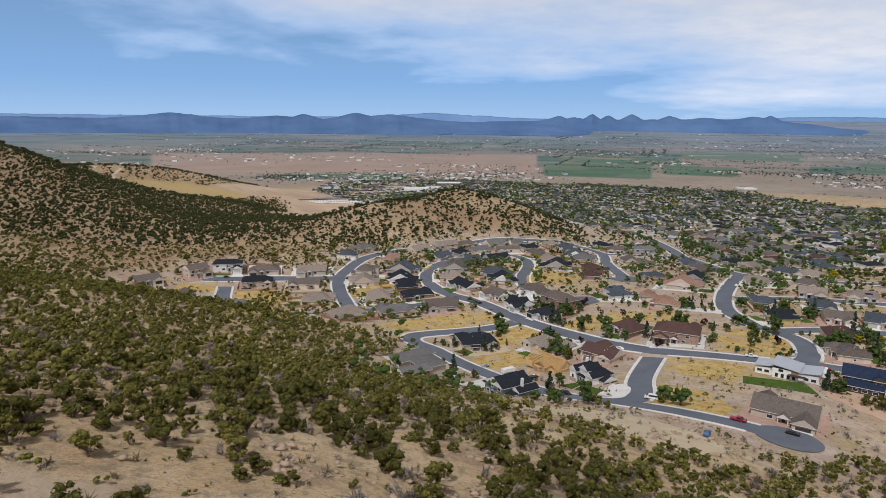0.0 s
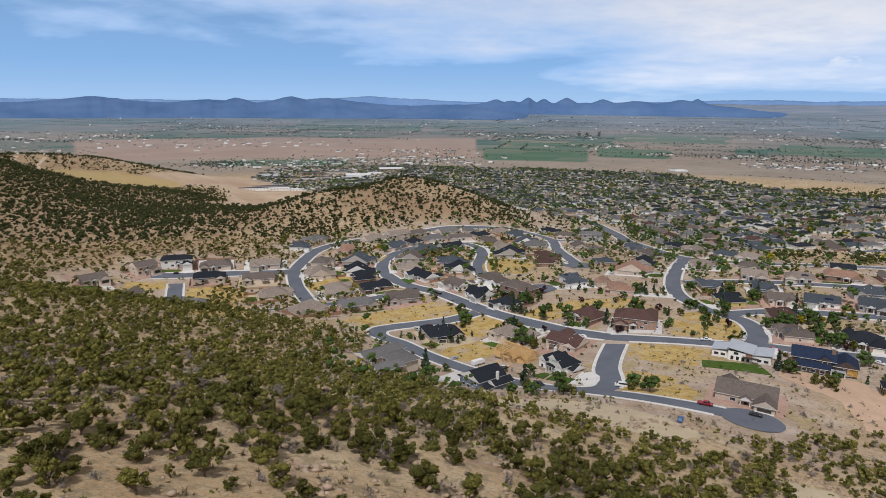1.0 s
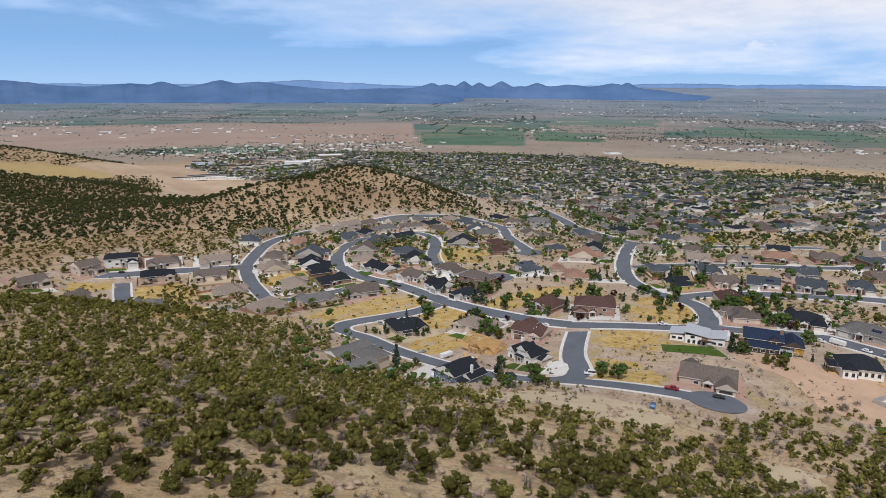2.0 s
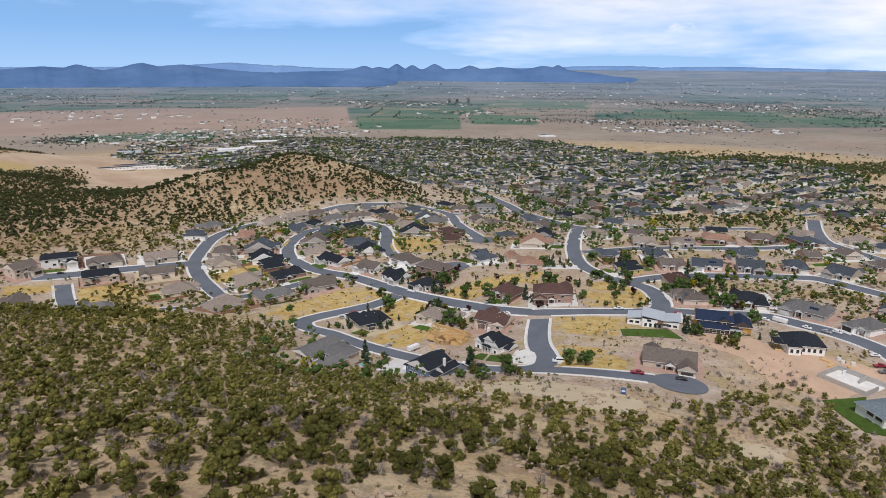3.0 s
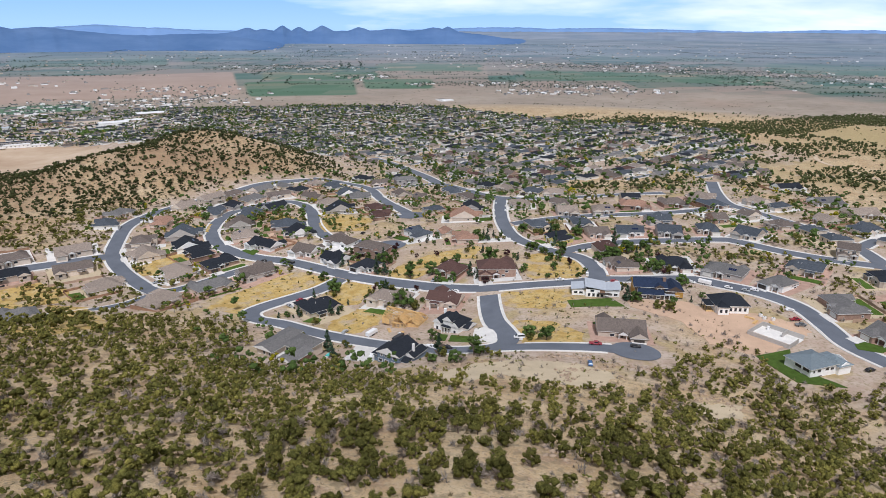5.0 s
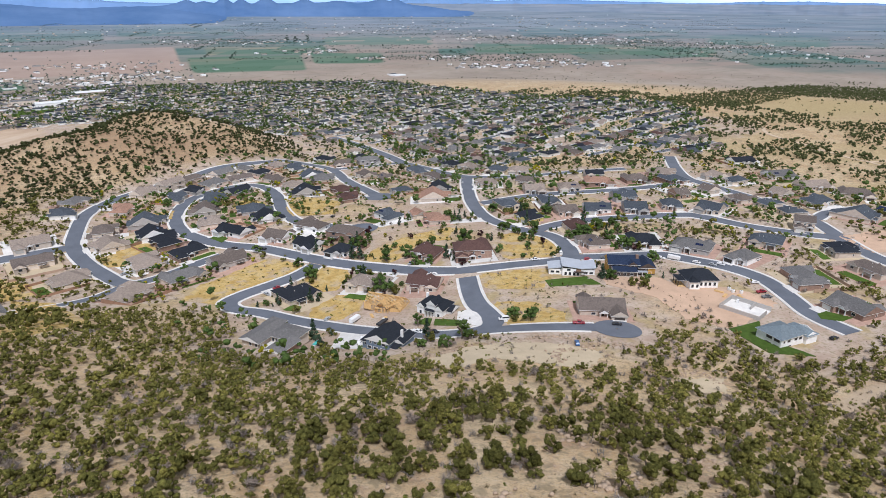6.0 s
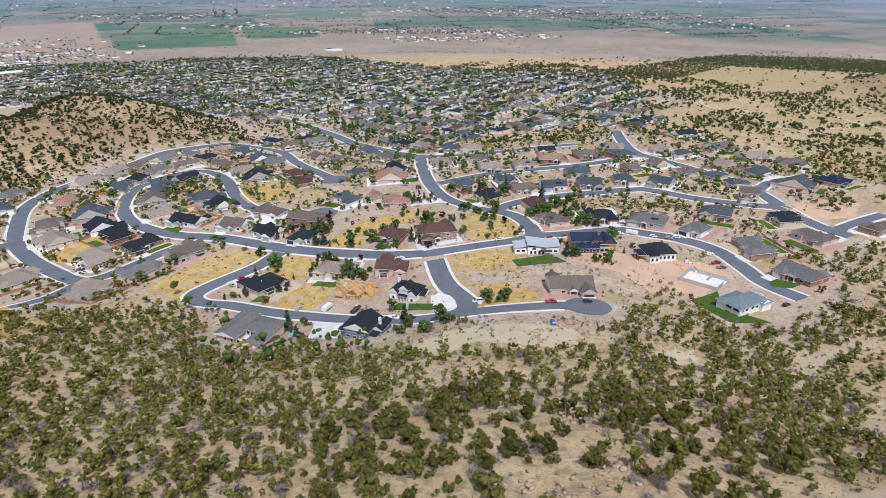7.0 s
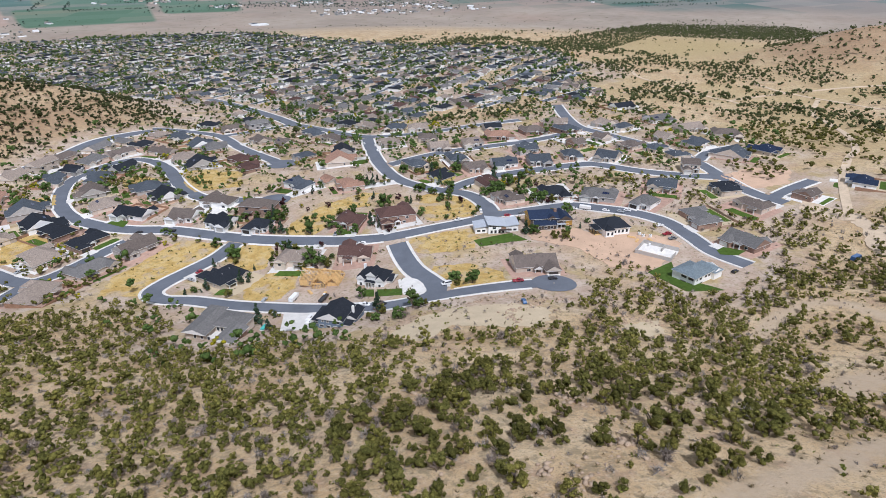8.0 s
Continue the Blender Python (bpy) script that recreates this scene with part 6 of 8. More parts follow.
# ---- large buildings at the western edge of the town ----
def hall(x, y, turn, w, d, h, roof, wall, label):
    ob = new("hall")
    ob.matrix_basis = pose(x, y, level(x, y) + 0.4, 0, 0, turn)
    tagged(ob, label, "building", "large buildings at the edge of town")
    bm = bmesh.new()
    walls_of(bm, -w / 2, w / 2, -d / 2, d / 2, h)
    part("wall", bm, WALLS[wall], ob)
    roof_part(ob, -w / 2, w / 2, -d / 2, d / 2, h, 0.09 * d, ROOFS[roof], hip=False, over=0.5)
    for k in range(int(w / 7)):
        shared("window", WINDOW_WHOLE["wide"], ob, pose(-w / 2 + 3.5 + 7 * k, -d / 2 - 0.03, 1.7))


for x, y, turn, w, d, h, roof, wall, words in (
    (-300, 1500, 12, 70, 11, 4, "N", "w", "long low storage shed with navy roof on graded land"),
    (-262, 1525, 12, 78, 11, 4, "V", "w", "long low storage shed with pale roof on graded land"),
    (-268, 1552, 12, 92, 11, 4, "N", "g", "long low storage shed with navy roof on graded land"),
    (-196, 1540, 12, 58, 12, 4, "V", "w", "long low storage shed with pale roof on graded land"),
    (-70, 1722, 8, 62, 30, 7, "V", "w", "large pale flat-roofed school hall"),
    (-24, 1740, 8, 40, 22, 6, "V", "t", "large pale flat-roofed school hall"),
    (-120, 1775, 8, 54, 26, 7, "G", "t", "large tan hall with grey roof"),
    (-200, 1790, 8, 48, 22, 6, "S", "b", "large brick hall with slate roof"),
    (-300, 1740, 8, 60, 24, 6, "M", "w", "large pale metal-roofed store"),
    (20, 1850, 8, 70, 30, 7, "V", "t", "large pale flat-roofed store"),
):
    hall(x, y, turn, w, d, h, roof, wall, words)
patch("lawn", [(-150, 1640), (-70, 1650), (-60, 1700), (-140, 1695)], LAWN, 0.9, "green sports lawn beside a school", cell=20.0)
patch("car_park", [(-30, 1690), (30, 1695), (26, 1722), (-30, 1716)], ASPHALT, 0.9, "asphalt car park beside a school", cell=20.0)

# ---- brush land to the east ----
DENSE_BAND = [(800, 740), (960, 745), (1177, 830), (1396, 890), (1445, 790), (1508, 689), (1569, 636), (2007, 699), (2185, 865), (1872, 1196), (1417, 1050), (1250, 1000), (1080, 960), (880, 880)]
RED_HILL = [(970, 290), (990, 470), (1240, 560), (1480, 610), (1940, 650), (2100, 520), (1500, 260), (1150, 180)]
GOLDEN = [(1206, 861), (1396, 882), (1445, 741), (1415, 618), (1043, 506), (930, 480), (925, 560), (1000, 731)]


def east_chance(x, y):
    """Junipers in thick clumps with grassy gaps, a dense belt behind the golden meadow, few on the red hill."""
    c = 0.10 + 1.0 * smooth(0.44, 0.52, fractal(x, y, 50, 61))
    dense = np.array([inside(a, b, DENSE_BAND) for a, b in zip(x, y)])
    red = np.array([inside(a, b, RED_HILL) for a, b in zip(x, y)])
    gold = np.array([inside(a, b, GOLDEN) for a, b in zip(x, y)])
    out_of_town = np.array([not inside(a, b, TOWN_EDGE) for a, b in zip(x, y)])
    c = np.where(x > 1000, 0.05, c)
    c = np.where(dense, 0.85, np.where(red, 0.30, np.where(gold, 0.02, c)))
    return np.where(out_of_town, c, 0) * smooth(8, 24, town_gap(x, y)) * smooth(180, 260, x) * (1 - smooth(0, 60, y - 1150))


spots = scatter(200, 2250, 60, 1250, 7.2, 37, east_chance)
spots[:, 2] *= 1.45
far_off = np.hypot(spots[:, 0], spots[:, 1]) > 600
JUN.wood("east_juniper_wood", spots[~far_off], 44, "junipers in clumps over the dry eastern benches", grade="coarse")
JUN.wood("east_juniper_belt", spots[far_off], 45, "belt of junipers beyond the golden meadow", JUNIPER_FAR, grade="specks")

# ---- valley floor: fields, tree belts, buildings ----
def far_place(bearing, d):
    """Where a place of the valley, so many degrees east of north and metres away, is drawn."""
    r = float(drawn_range(np.array(float(d))))
    return r * math.sin(radians(bearing)), r * math.cos(radians(bearing)), r / d


vr = np.random.RandomState(71)
tree_spots, block_v, block_f, block_m = [], [], [], []


def belt(b, d, length, run, count):
    """A line or clump of trees on the valley floor."""
    for _ in range(int(count * 1.5)):
        db, dd = vr.normal(0, length), vr.normal(0, run)
        x, y, s = far_place(b + db, max(1700, d + dd))
        tree_spots.append((x, y, s * vr.uniform(0.8, 1.6)))


def sheds(b, d, length, run, count, big=1.0):
    for _ in range(count):
        x, y, s = far_place(b + vr.normal(0, length), max(1750, d + vr.normal(0, run)))
        w, dp, h = s * big * vr.uniform(8, 24), s * big * vr.uniform(6, 12), s * vr.uniform(3, 5)
        q = vr.choice([0.25, 1.82]) + vr.normal(0, 0.1)
        c, sn, z, k = math.cos(q), math.sin(q), level(x, y), len(block_v)
        for zz in (z - 2, z + h):
            for a, bb in ((-1, -1), (1, -1), (1, 1), (-1, 1)):
                block_v.append((x + c * a * w / 2 - sn * bb * dp / 2, y + sn * a * w / 2 + c * bb * dp / 2, zz))
        for a in (-1, 1):
            block_v.append((x + c * a * w / 2, y + sn * a * w / 2, z + h * 1.35))
        block_f.extend([[k + i for i in f] for f in ((0, 1, 5, 4), (1, 2, 6, 9, 5), (2, 3, 7, 6), (3, 0, 4, 8, 7), (4, 5, 9, 8), (6, 7, 8, 9))])
        block_m.extend([vr.randint(3)] * 4 + [3 + vr.randint(4)] * 2)


for b, d, ln, rn, trees_, houses_ in (
    (-13.5, 2080, 1.6, 90, 170, 25), (-6, 2120, 3, 120, 90, 70), (0, 2150, 3.0, 110, 110, 90), (5.5, 2250, 2.0, 130, 70, 60), (2, 2600, 3.0, 80, 40, 60),
    (-16, 3000, 4.0, 250, 12, 60), (-8, 3150, 4.0, 200, 12, 40), (18.5, 3050, 1.8, 100, 90, 40), (10.5, 3900, 3.0, 150, 110, 30), (14, 3700, 2.5, 120, 100, 50), (24, 2650, 0.9, 60, 50, 18),
    (29, 2700, 1.2, 60, 55, 25), (34, 2350, 2.2, 60, 40, 60), (37, 2620, 2.5, 90, 50, 50), (41, 2450, 2.0, 60, 25, 25), (35, 4100, 4.0, 200, 190, 50), (43, 3900, 4.0, 250, 210, 60),
    (50, 3800, 4.0, 300, 200, 60), (56, 3400, 3.0, 250, 90, 40), (28, 5200, 5.0, 500, 120, 40), (20, 5600, 5.0, 600, 110, 30), (5, 5200, 5.0, 500, 120, 30), (-4, 4000, 4.0, 300, 60, 30), (-14, 4700, 4.0, 350, 70, 50), (-24, 3600, 4.0, 350, 60, 80),
    (40, 6800, 7.0, 900, 150, 50), (52, 6000, 5.0, 800, 110, 40), (12, 7500, 7.0, 900, 110, 30), (-10, 6500, 7.0, 700, 100, 30), (45, 9500, 9.0, 1500, 120, 40), (28, 9000, 7.0, 1500, 120, 40),
    (-9, 1900, 2.0, 60, 25, 25), (-28, 2700, 4.0, 200, 30, 60),
):
    belt(b, d, ln, rn, trees_)
    sheds(b, d, ln, rn * 0.8, int(houses_ * 0.75))
# rows of trees along the field edges and lanes
for _ in range(330):
    d = 2450 * math.exp(vr.uniform(0, 1.35))
    b = vr.uniform(-32, 64)
    if d < 3400 and b < 9:
        continue
    X, Y = d * math.sin(radians(b)), d * math.cos(radians(b))
    q = radians(-18.0) + (math.pi / 2 if vr.uniform() < 0.25 else 0.0)
    for k in np.arange(0, vr.uniform(120, 620), 12.0):
        if vr.uniform() < 0.25:
            continue
        X_, Y_ = X + math.cos(q) * k + vr.normal(0, 5), Y + math.sin(q) * k + vr.normal(0, 5)
        x, y, sc = far_place(math.degrees(math.atan2(X_, Y_)), math.hypot(X_, Y_))
        tree_spots.append((x, y, sc * vr.uniform(1.0, 1.9)))
# a long pale school and store roofs at the edge of town
sheds(0.5, 1980, 1.2, 40, 8, 2.2)
sheds(-3.0, 1830, 0.8, 25, 5, 2.4)
sheds(24.5, 2050, 0.5, 20, 2, 2.6)
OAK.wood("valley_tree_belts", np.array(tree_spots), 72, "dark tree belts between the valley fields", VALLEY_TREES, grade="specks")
me = bpy.data.meshes.new("valley_buildings")
me.from_pydata(block_v, [], block_f)
for key in ("w", "t", "g"):
    me.materials.append(WALLS[key])
for key in ("V", "G", "S", "T"):
    me.materials.append(ROOFS[key])
me.polygons.foreach_set("material_index", block_m)
tagged(new("valley_buildings", me), "small pale farm and town buildings across the valley", "buildings", kind="stuff")

# scattered brush between town and fields
spots = scatter(-300, 2300, 1400, 2600, 34, 77, lambda x, y: 0.4 * smooth(0.4, 0.6, fractal(x, y, 200, 81)))
JUN.wood("plain_brush", spots, 78, "sparse brush on the dry plain", JUNIPER_FAR, grade="coarse")

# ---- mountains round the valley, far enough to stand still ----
# base colours hold the blue of the distance haze, paler for the farthest lines
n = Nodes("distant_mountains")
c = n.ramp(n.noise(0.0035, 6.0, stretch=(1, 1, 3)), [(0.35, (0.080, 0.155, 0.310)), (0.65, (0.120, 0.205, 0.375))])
HAZED_ROCK = n.done(c, 1.0, 0.0, 0.0)
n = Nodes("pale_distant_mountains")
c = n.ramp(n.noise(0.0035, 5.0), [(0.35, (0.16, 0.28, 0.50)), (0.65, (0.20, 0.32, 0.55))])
HAZED_PALE_ROCK = n.done(c, 1.0, 0.0, 0.0)


def range_of(name, b0, b1, r, peaks, foot, material, label, depth=170.0):
    """A mountain chain on an arc. peaks: bearing, half-width in degrees, rise of the top over eye level in degrees; foot: the rise where it has no peak."""
    bs = np.arange(b0, b1, 0.12)
    prof = np.full(bs.shape, foot, float)
    for b, w, e_ in peaks:
        prof = np.maximum(prof, foot + (e_ - foot) * np.exp(-np.abs((bs - b) / w) ** 1.5))
    prof += 0.07 * (fractal(bs * 10, bs * 0, 11.0, 5) - 0.5) + 0.05 * (fractal(bs * 10, bs * 0 + 9, 3.0, 8) - 0.5)
    ends = smooth(b0, b0 + 5, bs) * (1 - smooth(b1 - 5, b1, bs))
    rows = []
    for k, (dr, f) in enumerate(((-1.0, 0.0), (-0.66, 0.30), (-0.33, 0.66), (0.0, 1.0), (0.6, 0.4))):
        rr_ = r + dr * depth + 40 * (fractal(bs * 10, bs * 0 + k * 5, 9.0, 15) - 0.5) * (abs(f - 0.5) < 0.4)
        x, y = rr_ * np.sin(np.radians(bs)) - 33, rr_ * np.cos(np.radians(bs)) + 4
        ground_ = height(x, y) - 3
        top = 97 + r * np.tan(np.radians(prof))
        jag = 1 + 0.5 * (fractal(bs * 10, bs * 0 + k * 3, 5.0, 25) - 0.5) * (0 < f < 1)
        rows.append(np.stack([x, y, ground_ + np.maximum(top - ground_, 1) * f * jag * (0.02 + 0.98 * ends)], 1))
    v = np.stack(rows, 1).reshape(-1, 3)
    m = len(rows)
    i = np.arange(len(bs) - 1)[:, None] * m + np.arange(m - 1)[None]
    f = np.stack([i, i + m, i + m + 1, i + 1], -1).reshape(-1, 4)
    me = from_arrays(name, v, f, material)
    for p in me.polygons:
        p.use_smooth = True
    tagged(new(name, me), label, "mountains", kind="structure")


range_of("backdrop", -60, 42, 4780, [(-0.2, 5.0, 0.12), (3.5, 3, -0.05), (31.5, 9.0, 0.13)], -0.30, HAZED_PALE_ROCK, "pale blue mountain line on the horizon", 60)
range_of("backdrop", 30, 95, 4770, [(40, 12, 0.12), (58, 10, 0.1), (75, 10, 0.2)], -0.25, HAZED_PALE_ROCK, "pale blue mesa line on the horizon", 60)
# last strip of plain, with the horizon haze put into its blue-grey colour
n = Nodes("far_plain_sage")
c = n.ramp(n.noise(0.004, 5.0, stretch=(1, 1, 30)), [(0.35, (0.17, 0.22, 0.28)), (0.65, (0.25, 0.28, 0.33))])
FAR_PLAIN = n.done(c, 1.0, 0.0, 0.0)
range_of("backdrop", 22, 100, 4690, [(60, 30, -0.12)], -0.30, FAR_PLAIN, "far plain at the edge of sight, haze in its colour", 40)
range_of("backdrop", -62, 14, 4570, [(-50, 6, -0.2), (-40, 4, -0.4), (-32.4, 4.0, -0.5), (-27.8, 2.5, -0.62), (-22.0, 3.2, -0.10), (-20.5, 1.2, -0.22), (-13.6, 3.0, -0.24), (-11.5, 1.3, -0.08), (-7.0, 2.0, 0.06), (-4.1, 3.2, -0.05)], -0.62, HAZED_ROCK, "long blue mountain range beyond the valley", 420)
range_of("backdrop", 0.5, 34, 4580, [(10.4, 1.1, -0.03), (11.6, 1.4, -0.1), (13.1, 0.75, 0.15), (14.4, 0.7, 0.06), (16.3, 0.9, 0.19), (18, 2.0, -0.2), (19.3, 1.2, 0.07), (22, 2.4, -0.04), (25.5, 2.2, 0.08), (26.7, 0.9, 0.17)], -0.5, HAZED_ROCK, "blue buttes beyond the valley", 160)


# ---- empty lots, lawns and clearings ----
def ragged(points, amount):
    """The outline of a plot with a worn, uneven edge."""
    g = random.Random(int(points[0][0] * 7))
    out_ = []
    for (x0, y0), (x1, y1) in zip(points, points[1:] + points[:1]):
        m = max(2, int(math.hypot(x1 - x0, y1 - y0) / 2.5))
        for k in range(m):
            out_.append((x0 + (x1 - x0) * k / m + g.uniform(-amount, amount), y0 + (y1 - y0) * k / m + g.uniform(-amount, amount)))
    return out_


patch("dry_grass_lot", ragged([(-39.8, 388.2), (-22, 371.9), (-13.6, 385.4), (0.3, 389.9), (17.3, 393.6), (34.6, 399.5), (41.6, 405.9), (27.8, 429.4), (12.7, 428.6), (-4.8, 419.5), (-23.7, 411.9)], 0.8), DRY_GRASS, 0.085, "empty lot of dry golden grass")
patch("dry_grass_lot", ragged([(39.4, 394.1), (49.4, 394.7), (60.3, 378.9), (58.1, 371.6), (44, 357.2), (34.6, 360), (30.9, 379.4)], 0.8), DRY_GRASS, 0.089, "empty lot of dry golden grass")
patch("dry_grass_lot", ragged([(22.1, 341.6), (40.5, 351), (55.6, 338.6), (41.9, 322.3), (28, 316.4), (16.3, 330.3)], 0.8), DRY_GRASS, 0.093, "empty lot of dry golden grass")
patch("dry_grass_lot", ragged([(112.1, 311.4), (130.6, 304.7), (151.4, 293.9), (143.6, 279.3), (128.3, 270), (118.3, 277.1), (106.1, 289.8), (108.1, 303.6)], 0.8), DRY_GRASS, 0.097, "empty lot of dry golden grass")
patch("dry_grass_lot", ragged([(98.1, 271.5), (111.2, 256.6), (114.1, 235.1), (106.4, 226.2), (98.2, 228.2), (82.9, 240.4), (85.9, 255.1)], 0.8), DRY_GRASS, 0.101, "empty lot of dry golden grass")
patch("dry_grass_lot", ragged([(73.2, 383.2), (85.5, 396.5), (109, 401.8), (147.7, 401.8), (157.1, 390.6), (135, 375.1), (116.9, 387.5), (99.1, 370.2), (83.2, 369.2)], 0.8), DRY_GRASS, 0.105, "empty lot of dry golden grass")
patch("dry_grass_lot", ragged([(159.4, 351.9), (172.2, 364.7), (183.3, 362), (190.7, 337.9), (180.9, 315.9), (168.6, 309.2), (142.9, 320.6), (146.2, 336.9)], 0.8), DRY_GRASS, 0.109, "empty lot of dry golden grass")
patch("dry_grass_lot", ragged([(-57.5, 524.5), (-38.8, 514.2), (-33.2, 492.7), (-51.7, 495.5), (-64.8, 491)], 0.8), DRY_GRASS, 0.113, "empty lot of dry golden grass")
patch("dry_grass_lot", ragged([(-33.2, 590.3), (-7.3, 586.1), (-13.9, 564.1), (-23.4, 561.1), (-39.3, 575.8)], 0.8), DRY_GRASS, 0.117, "empty lot of dry golden grass")
patch("dry_grass_lot", ragged([(-162.5, 502.8), (-131.3, 503.4), (-113.9, 483.3), (-110.8, 456.6), (-150.2, 460.7), (-159.9, 481.9)], 0.8), DRY_GRASS, 0.121, "empty lot of dry golden grass")
patch("dry_grass_lot", ragged([(-208.6, 500.5), (-181.4, 511.1), (-175, 494.8), (-187.3, 488.9), (-204.1, 484.2)], 0.8), DRY_GRASS, 0.125, "empty lot of dry golden grass")
patch("dry_grass_lot", ragged([(-76, 505.5), (-45.7, 511.7), (-41.2, 492.4), (-57.5, 480.3), (-71.3, 485.2)], 0.8), DRY_GRASS, 0.129, "empty lot of dry golden grass")
patch("dry_grass_lot", ragged([(40.6, 584.3), (57.8, 587.7), (64.2, 561.9), (52.5, 549.4), (36, 558.3)], 0.8), DRY_GRASS, 0.133, "empty lot of dry golden grass")
patch("dry_grass_lot", ragged([(89.3, 570.7), (102.1, 560.4), (118.4, 526.4), (98.6, 492.6), (69.3, 508.8), (72.3, 536.6)], 0.8), DRY_GRASS, 0.137, "empty lot of dry golden grass")
patch("earth_lot", ragged([(194.9, 238.5), (216.5, 218.1), (224.1, 202), (220.3, 192.7), (205.1, 187.9), (172, 184.4), (161.3, 201.5), (169.6, 225.4), (161, 255), (167.6, 264.8), (195.7, 248.2)], 1.2), BARE_EARTH, 0.141, "graded lot of bare pinkish earth")
patch("earth_lot", ragged([(340.3, 227.6), (375.5, 220.5), (387.6, 196.8), (355.2, 186.3), (329.5, 200.4)], 1.2), BARE_EARTH, 0.145, "graded lot of bare pinkish earth")
patch("earth_lot", ragged([(31, 532.1), (53.5, 518.4), (55.1, 503.4), (37.8, 490.1), (23.7, 523.2)], 1.2), BARE_EARTH, 0.149, "graded lot of bare pinkish earth")
patch("lawn", [(171, 185.1), (193.6, 184), (177.3, 171.3), (180.6, 154.2), (180.7, 148.6), (164.8, 160.3)], LAWN, 0.251, "trim green lawn beside a house")
patch("lawn", [(137.1, 278.5), (161, 270.1), (158.6, 256), (132.5, 268.7)], LAWN, 0.254, "trim green lawn beside a house")
patch("lawn", [(54.6, 280.1), (61.9, 283.1), (63.9, 278.9), (58.4, 271.7)], LAWN, 0.257, "trim green lawn beside a house")
patch("lawn", [(59.2, 269.9), (64.6, 277.3), (71.5, 265), (66.1, 258.6)], LAWN, 0.260, "trim green lawn beside a house")
patch("lawn", [(7.5, 348.2), (14.8, 353.1), (18.3, 347.5), (14.2, 341.7)], LAWN, 0.263, "trim green lawn beside a house")
patch("lawn", [(1.2, 497.5), (8.1, 500.9), (12.5, 488.5), (6.4, 481.8)], LAWN, 0.266, "trim green lawn beside a house")
patch("lawn", [(92.7, 357.8), (99.9, 362), (102.8, 353.6), (99.8, 348.4)], LAWN, 0.269, "trim green lawn beside a house")
patch("lawn", [(226.5, 174.4), (233.5, 173.8), (237.1, 162.5), (228.1, 163.2), (223, 170.5)], LAWN, 0.275, "trim green lawn beside a house")
patch("sand_clearing", ragged([(26.5, 219.6), (48.3, 226.2), (63.4, 220.3), (83.1, 204), (91, 185.5), (69.5, 172.9), (57.7, 182.1), (46.4, 202.7), (22.7, 196.8)], 1.2), PALE_SAND, 0.189, "bare clearing of pale sand")
patch("sand_clearing", ragged([(99.1, 156.1), (119, 150.1), (106, 139.4), (90.2, 143.2)], 1.2), PALE_SAND, 0.193, "bare clearing of pale sand")
patch("concrete_pad", [(6.8, 275.7), (21, 297.2), (31.6, 283.7), (17.7, 263.9)], CONCRETE, 0.197, "pale concrete forecourt")
patch("concrete_pad", [(82.3, 273.8), (83.0, 266.5), (80.6, 259.4), (76.6, 252.6), (72.5, 250.6), (66.4, 257.9), (72.3, 268.5), (77.5, 276.0)], CONCRETE, 0.222, "pale concrete forecourt")
for way in ([(758, 561), (714, 521), (694, 470), (670, 416), (654, 368), (715, 357), (776, 340), (842, 306), (883, 267)], [(586, 467), (630, 452), (656, 442), (674, 420)], [(804, 401), (778, 359), (763, 318), (753, 277), (732, 226)], [(654, 368), (642, 338), (650, 305)], [(751, 300), (648, 271), (601, 243), (540, 206), (478, 181), (448, 177), (380, 160), (312, 134)], [(-160, 1230), (-60, 1130), (60, 1010), (150, 880), (205, 790)], [(-596, 1185), (-630, 1250), (-655, 1330)], [(-628, 1205), (-670, 1250), (-690, 1300)]):
    tagged(strip("dirt_track", spline(way, 6.0), 2.8, -2.8, 0.45, 0.8, TRACK_EARTH), "pale dirt track through the brush", "track", kind="structure")


patch("dirt_turning_place", ragged([(331, 168), (326, 147), (325, 134), (333, 120), (345, 104), (318, 90), (271.8, 95), (266, 106), (284, 117), (302, 124), (311, 134), (312, 147), (313, 163)], 1.0), TRACK_EARTH, 0.20, "pale packed dirt where the street ends")
patch("dry_grass_lot", ragged([(-128, 318), (-112, 314), (-100, 330), (-87, 346), (-96, 400), (-102, 432), (-124, 457), (-118, 400), (-122, 350)], 0.8), DRY_GRASS, 0.118, "bank of dry golden grass above the slope")


# ---- the white gabled house ----
def stand(name, x, y, turn, label, category="house", base=None):
    ob = new(name)
    ob.matrix_basis = pose(x, y, (level(x, y) + 0.2) if base is None else base, 0, 0, turn)
    return tagged(ob, label, category, "houses of the hillside suburb" if category == "house" else "")


def block(ob, x0, x1, y0, y1, h, material, gables=(), low=None):
    bm = bmesh.new()
    walls_of(bm, x0, x1, y0, y1, h, gables)
    return part("wall", bm, material, ob)


def slab(ob, name, x0, x1, y0, y1, z0, z1, material, label=""):
    bm = bmesh.new()
    box(bm, x0, x1, y0, y1, z0, z1)
    return part(name, bm, material, ob, label)


